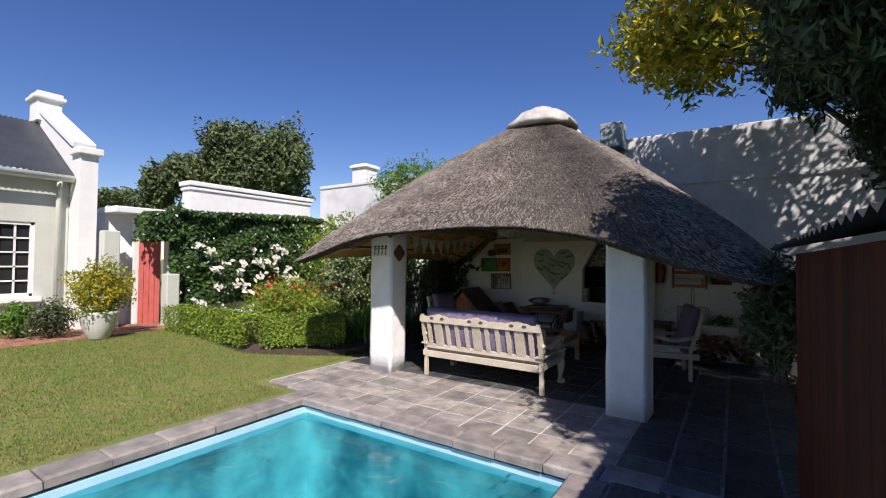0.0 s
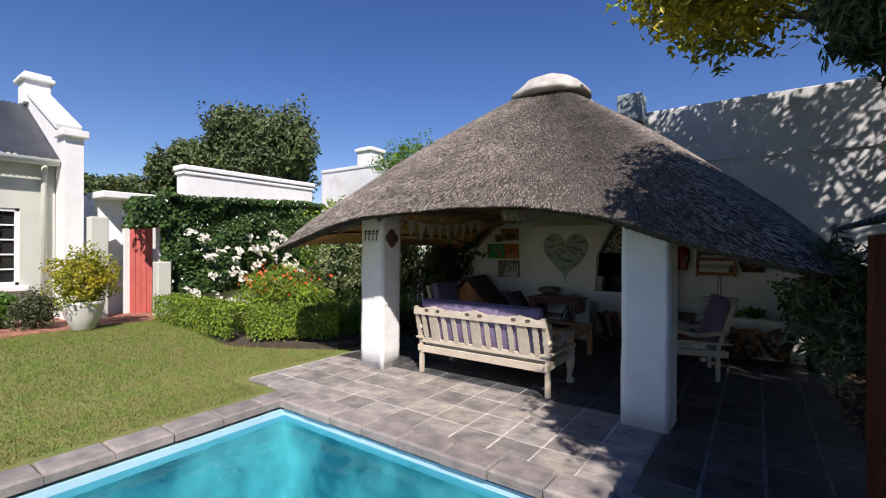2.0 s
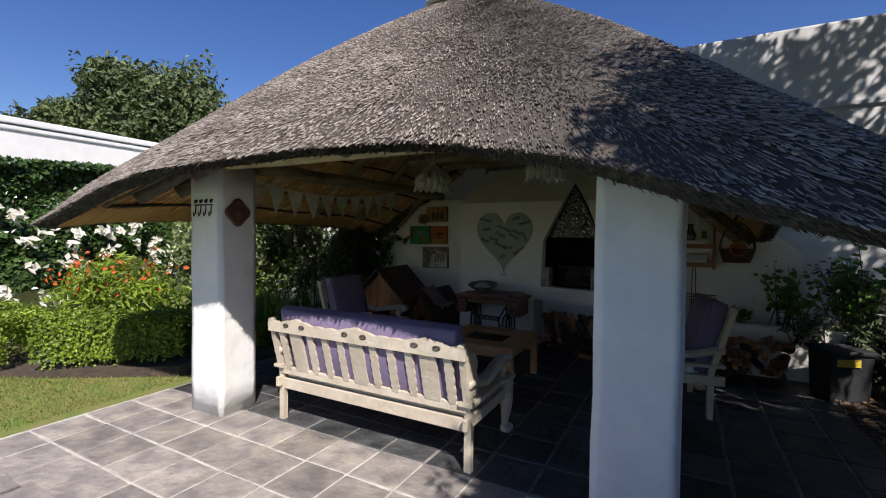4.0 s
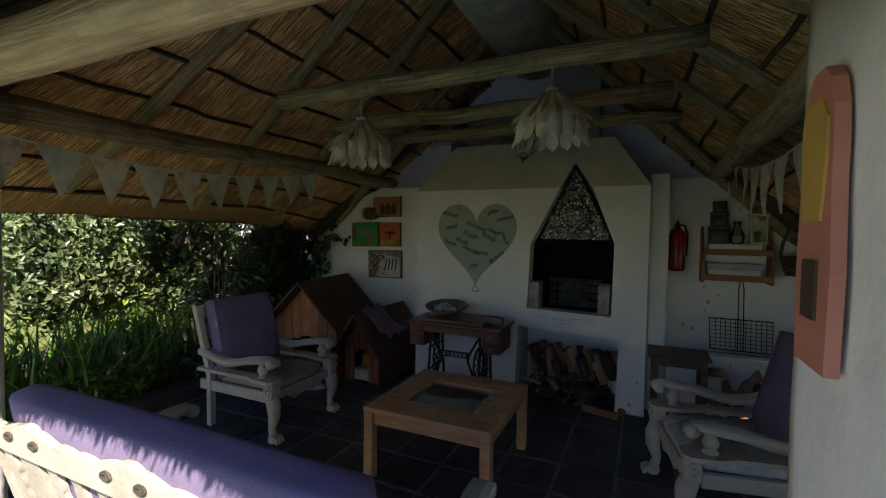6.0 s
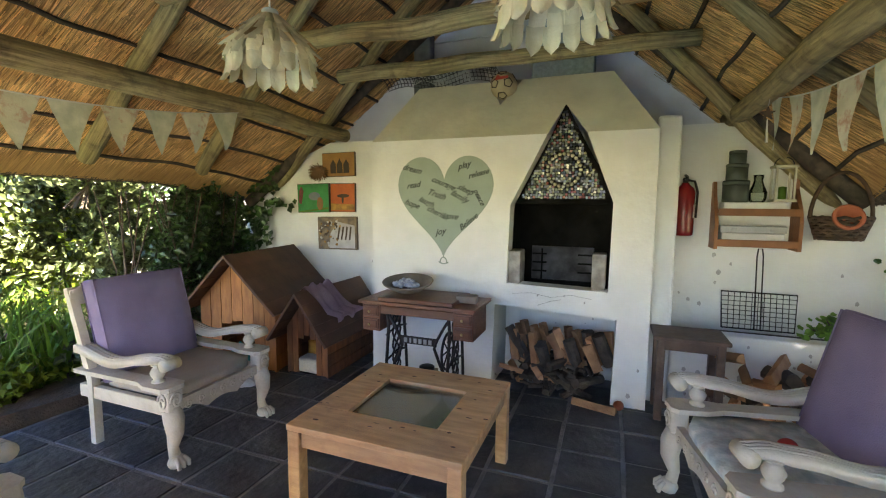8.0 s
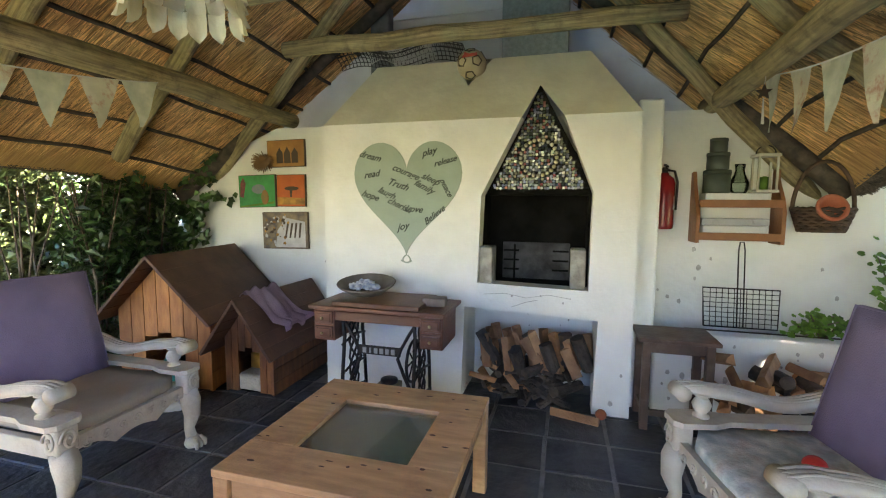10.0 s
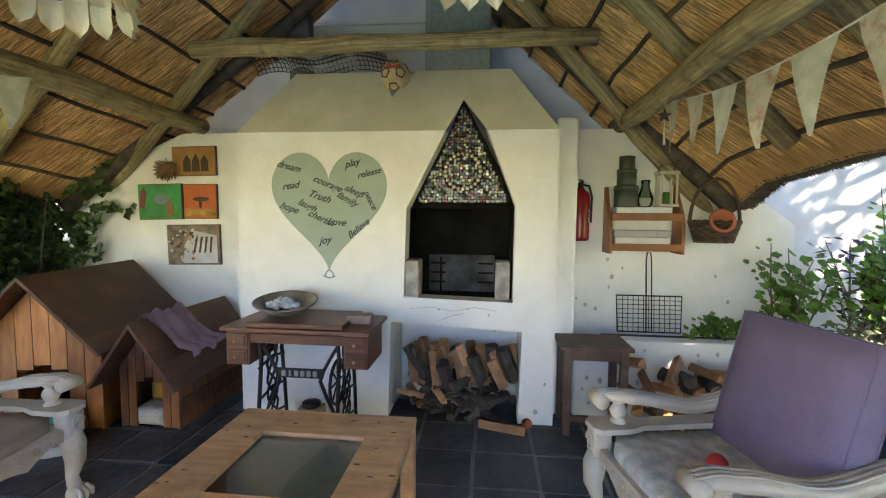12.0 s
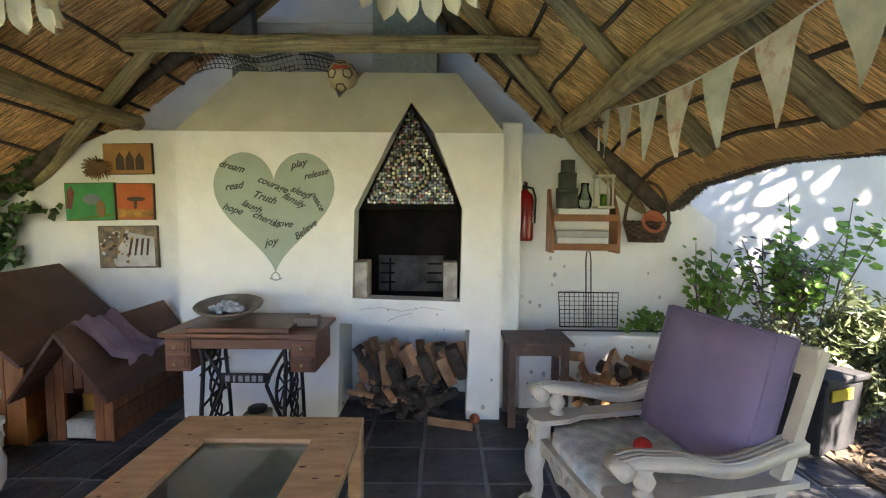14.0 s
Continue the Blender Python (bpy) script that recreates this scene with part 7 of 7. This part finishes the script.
def stems(name, x, y, z, n, h, seed, label, material, leaf):
    rg = random.Random(seed)
    p = thing(name, label, "plant")
    C, N, U = [], [], []
    for k in range(n):
        a, r = rg.uniform(0, 6.28), rg.uniform(0.05, 0.4)
        tip = Vector((x + r * math.cos(a), y + 0.5 * r * math.sin(a) - 0.1, z + h * rg.uniform(0.5, 1.05)))
        b = Vector((x + rg.uniform(-0.15, 0.15), y, z))
        mid = b.lerp(tip, 0.5) + Vector((rg.uniform(-0.06, 0.06), 0, 0.05))
        bm = BM()
        tube(bm, [b, mid, tip], [0.008, 0.006, 0.003], 5)
        part("stem", bm, BARK, p)
        for j in range(20):
            t = rg.uniform(0.3, 1.0)
            q = (b.lerp(mid, t * 2) if t < 0.5 else mid.lerp(tip, t * 2 - 1)) + Vector((rg.uniform(-0.08, 0.08), rg.uniform(-0.08, 0.08), rg.uniform(-0.05, 0.05)))
            C.append(q)
            N.append((rg.uniform(-0.5, 0.5), -0.6, 0.8))
            U.append((rg.uniform(-1, 1), rg.uniform(-1, 0.2), rg.uniform(-0.4, 0.4)))
    if material is LEAF_BRIGHT:
        round_leaves(C, N, U, [leaf * rg.uniform(0.5, 1.15) for _ in C], material, p)
    else:
        cards("leaves", C, N, U, [leaf * rg.uniform(0.25, 0.5) for _ in C], [leaf * rg.uniform(0.8, 1.4) for _ in C], material, "", "", p, 0.15)


stems("planter_plant", 0.15, 10.42, 0.52, 10, 0.75, 81, "leafy green geranium growing in the planter", LEAF_BRIGHT, 0.075)
stems("planter_plant", 0.75, 10.42, 0.52, 16, 0.8, 82, "purple-leaved plant growing in the planter", LEAF_PURPLE, 0.07)
stems("planter_plant", 0.7, 10.3, 0.52, 14, 0.8, 86, "leafy green shrub growing in the planter", LEAF_BRIGHT, 0.07)
stems("planter_plant", 0.95, 10.35, 0.5, 7, 1.3, 83, "tall green-leaved stems growing in the planter", LEAF_BRIGHT, 0.09)
stems("planter_plant", 0.35, 10.2, 0.4, 14, 0.45, 84, "low grey-green plant spilling over the planter", LEAF_OLIVE, 0.06)
stems("planter_plant", 0.95, 9.9, 0.0, 18, 0.6, 85, "low dark foliage beside the bin", LEAF_OLIVE, 0.08)
stems("planter_plant", -0.3, 10.42, 0.52, 6, 0.22, 87, "small green seedlings in the planter", LEAF_BRIGHT, 0.06)

# creeper on the left of the back wall
rg = np.random.default_rng(91)
C = []
for (x0, z0, x1, z1, n) in ((-5.75, 1.85, -5.15, 1.9, 50), (-5.7, 1.7, -5.2, 1.65, 40), (-5.75, 1.35, -5.1, 1.5, 60), (-5.7, 0.9, -5.4, 1.4, 50), (-5.75, 1.1, -5.35, 1.15, 40)):
    t = rg.uniform(0, 1, n)
    C += [(x0 + (x1 - x0) * a + rg.normal(0, 0.05), 10.57 - rg.uniform(0, 0.14), z0 + (z1 - z0) * a + rg.normal(0, 0.05)) for a in t]
n = len(C)
cards("creeper", C, np.tile([0.2, -1, 0.4], (n, 1)) + unit(rg, n) * 0.5, unit(rg, n), rg.uniform(0.05, 0.09, n), rg.uniform(0.06, 0.1, n), LEAF_DARK, "dark green creeper climbing in over the back wall", "creeper")

# flaked paint on the back wall and fireplace
FLAKE = mat("bare_plaster", (0.50, 0.48, 0.43), (0.36, 0.34, 0.31), 20, 0.95, 0.4, 60)
back_wall = bpy.data.objects["wall_lapa_back"]
rg = random.Random(23)


def flake(x, y, z, r, parent):
    bm = BM()
    n, r = 11, r * 0.6
    slab(bm, [(x + r * rg.uniform(0.6, 1.0) * math.cos(2 * math.pi * k / n), z + 1.5 * r * rg.uniform(0.5, 1.0) * math.sin(2 * math.pi * k / n)) for k in range(n)], "y", y - 0.003, y + 0.002)
    part("flake", bm, FLAKE, parent, "grey patch of flaked paint")


for x, z, r in ((-1.02, 1.12, 0.03), (-0.98, 0.98, 0.035), (-1.0, 0.9, 0.02), (-0.9, 1.05, 0.018), (-1.18, 0.75, 0.025), (-1.1, 0.72, 0.03), (-1.25, 0.8, 0.018), (-0.2, 1.0, 0.02), (-0.1, 0.8, 0.025), (-4.1, 0.9, 0.02), (-1.05, 1.45, 0.012)):
    flake(x, WALL_Y, z, r, back_wall)
planter_wall = bpy.data.objects["wall_planter"]
for k in range(22):
    flake(rg.uniform(-1.3, 0.0), 10.2, rg.uniform(0.1, 0.52), rg.uniform(0.01, 0.035), planter_wall)
for k in range(9):
    flake(rg.uniform(-2.55, -1.8), FY + 0.52, rg.uniform(0.45, 0.66), rg.uniform(0.008, 0.018), fire)
for x, z, r in ((-2.3, 0.8, 0.014), (-2.1, 0.81, 0.012), (-1.62, 0.1, 0.03), (-1.56, 0.3, 0.02), (-2.62, 0.12, 0.02), (-1.95, 0.77, 0.012)):
    flake(x, FY, z, r, fire)
for pts in ([(-2.5, 0.80), (-2.35, 0.815), (-2.2, 0.79), (-2.05, 0.82), (-1.9, 0.80)], [(-2.3, 0.72), (-2.2, 0.76), (-2.12, 0.78)]):
    bm = BM()
    tube(bm, [(x, FY - 0.0005, z) for x, z in pts], 0.0022, 4)
    part("crack", bm, FLAKE, fire, "hairline crack in the plaster")

# ---- paving pieces ----
bm = BM()
for i in range(8):
    for j in range(60):
        x, y = -11.55 + i * 0.225, -0.5 + j * 0.115 + (0.057 if i % 2 else 0)
        box(bm, (x, y, 0.155 + 0.004 * ((i * 7 + j * 3) % 3)), (0.215, 0.105, 0.05))
bm2 = link("brick_path", bm, mat("path_brick", (0.36, 0.16, 0.10), (0.27, 0.13, 0.09), 9, 0.85, 0.4, 50, island=0.25), None, "weathered red brick garden path")
tagged(bm2, kind="structure")


def piece_mesh(name, sx, sy, sz, bev, seed, material):
    bm = BM()
    box(bm, (0, 0, 0), (sx, sy, sz))
    rg = random.Random(seed)
    for v in bm.verts:
        v.co.x += rg.uniform(-0.006, 0.006)
        v.co.y += rg.uniform(-0.006, 0.006)
    top = [e for e in bm.edges if all(v.co.z > 0 for v in e.verts)]
    bmesh.ops.bevel(bm, geom=top, offset=bev, segments=1, affect="EDGES")
    me = bpy.data.meshes.new(name)
    bm.to_mesh(me)
    bm.free()
    me.materials.append(material)
    return me


P = 0.366
tiles = [piece_mesh("tile", P - 0.024, P - 0.024, 0.03, 0.004, k, SLATE_SHADED) for k in range(8)]
weathered = [piece_mesh("tile", P - 0.02, P - 0.02, 0.03, 0.004, k + 20, SLATE_WORN_LIT) for k in range(8)]
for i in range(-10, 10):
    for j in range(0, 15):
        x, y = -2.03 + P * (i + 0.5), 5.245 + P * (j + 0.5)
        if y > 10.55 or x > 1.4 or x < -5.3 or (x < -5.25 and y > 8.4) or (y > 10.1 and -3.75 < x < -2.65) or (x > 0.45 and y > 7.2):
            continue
        # Shade by colour: dark tiles under roof and trees, pale ones in sun.
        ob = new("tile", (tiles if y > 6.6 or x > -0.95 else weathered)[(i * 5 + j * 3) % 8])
        ob.parent = floor
        ob.matrix_basis = pose(x, y, -0.009 + 0.0015 * ((i * 3 + j * 7) % 4), 0.15 * ((i + j) % 3 - 1), 0.15 * ((i * j) % 3 - 1), 90 * ((i * 3 + j) % 4))
# pool coping
cop = [piece_mesh("coping_stone", 0.42, 0.30, 0.08, 0.018, 40 + k, COPING) for k in range(4)]
for k in range(19):
    ob = new("coping_stone", cop[k % 4])
    ob.parent = floor
    ob.matrix_basis = pose(POOL[0] - 0.16, POOL[3] - 0.0 - 0.43 * k, -0.028, 0, 0, 90)
for k in range(9):
    ob = new("coping_stone", cop[(k + 1) % 4])
    ob.parent = floor
    ob.matrix_basis = pose(POOL[0] + 0.12 + 0.43 * k, POOL[3] + 0.11, -0.028, 0, 0, 0)
for k in range(19):
    ob = new("coping_stone", cop[(k + 2) % 4])
    ob.parent = floor
    ob.matrix_basis = pose(POOL[1] + 0.11, POOL[3] - 0.28 - 0.43 * k, -0.028, 0, 0, 90)
# Dark tiles again, painting tree shade over the path by the pool.
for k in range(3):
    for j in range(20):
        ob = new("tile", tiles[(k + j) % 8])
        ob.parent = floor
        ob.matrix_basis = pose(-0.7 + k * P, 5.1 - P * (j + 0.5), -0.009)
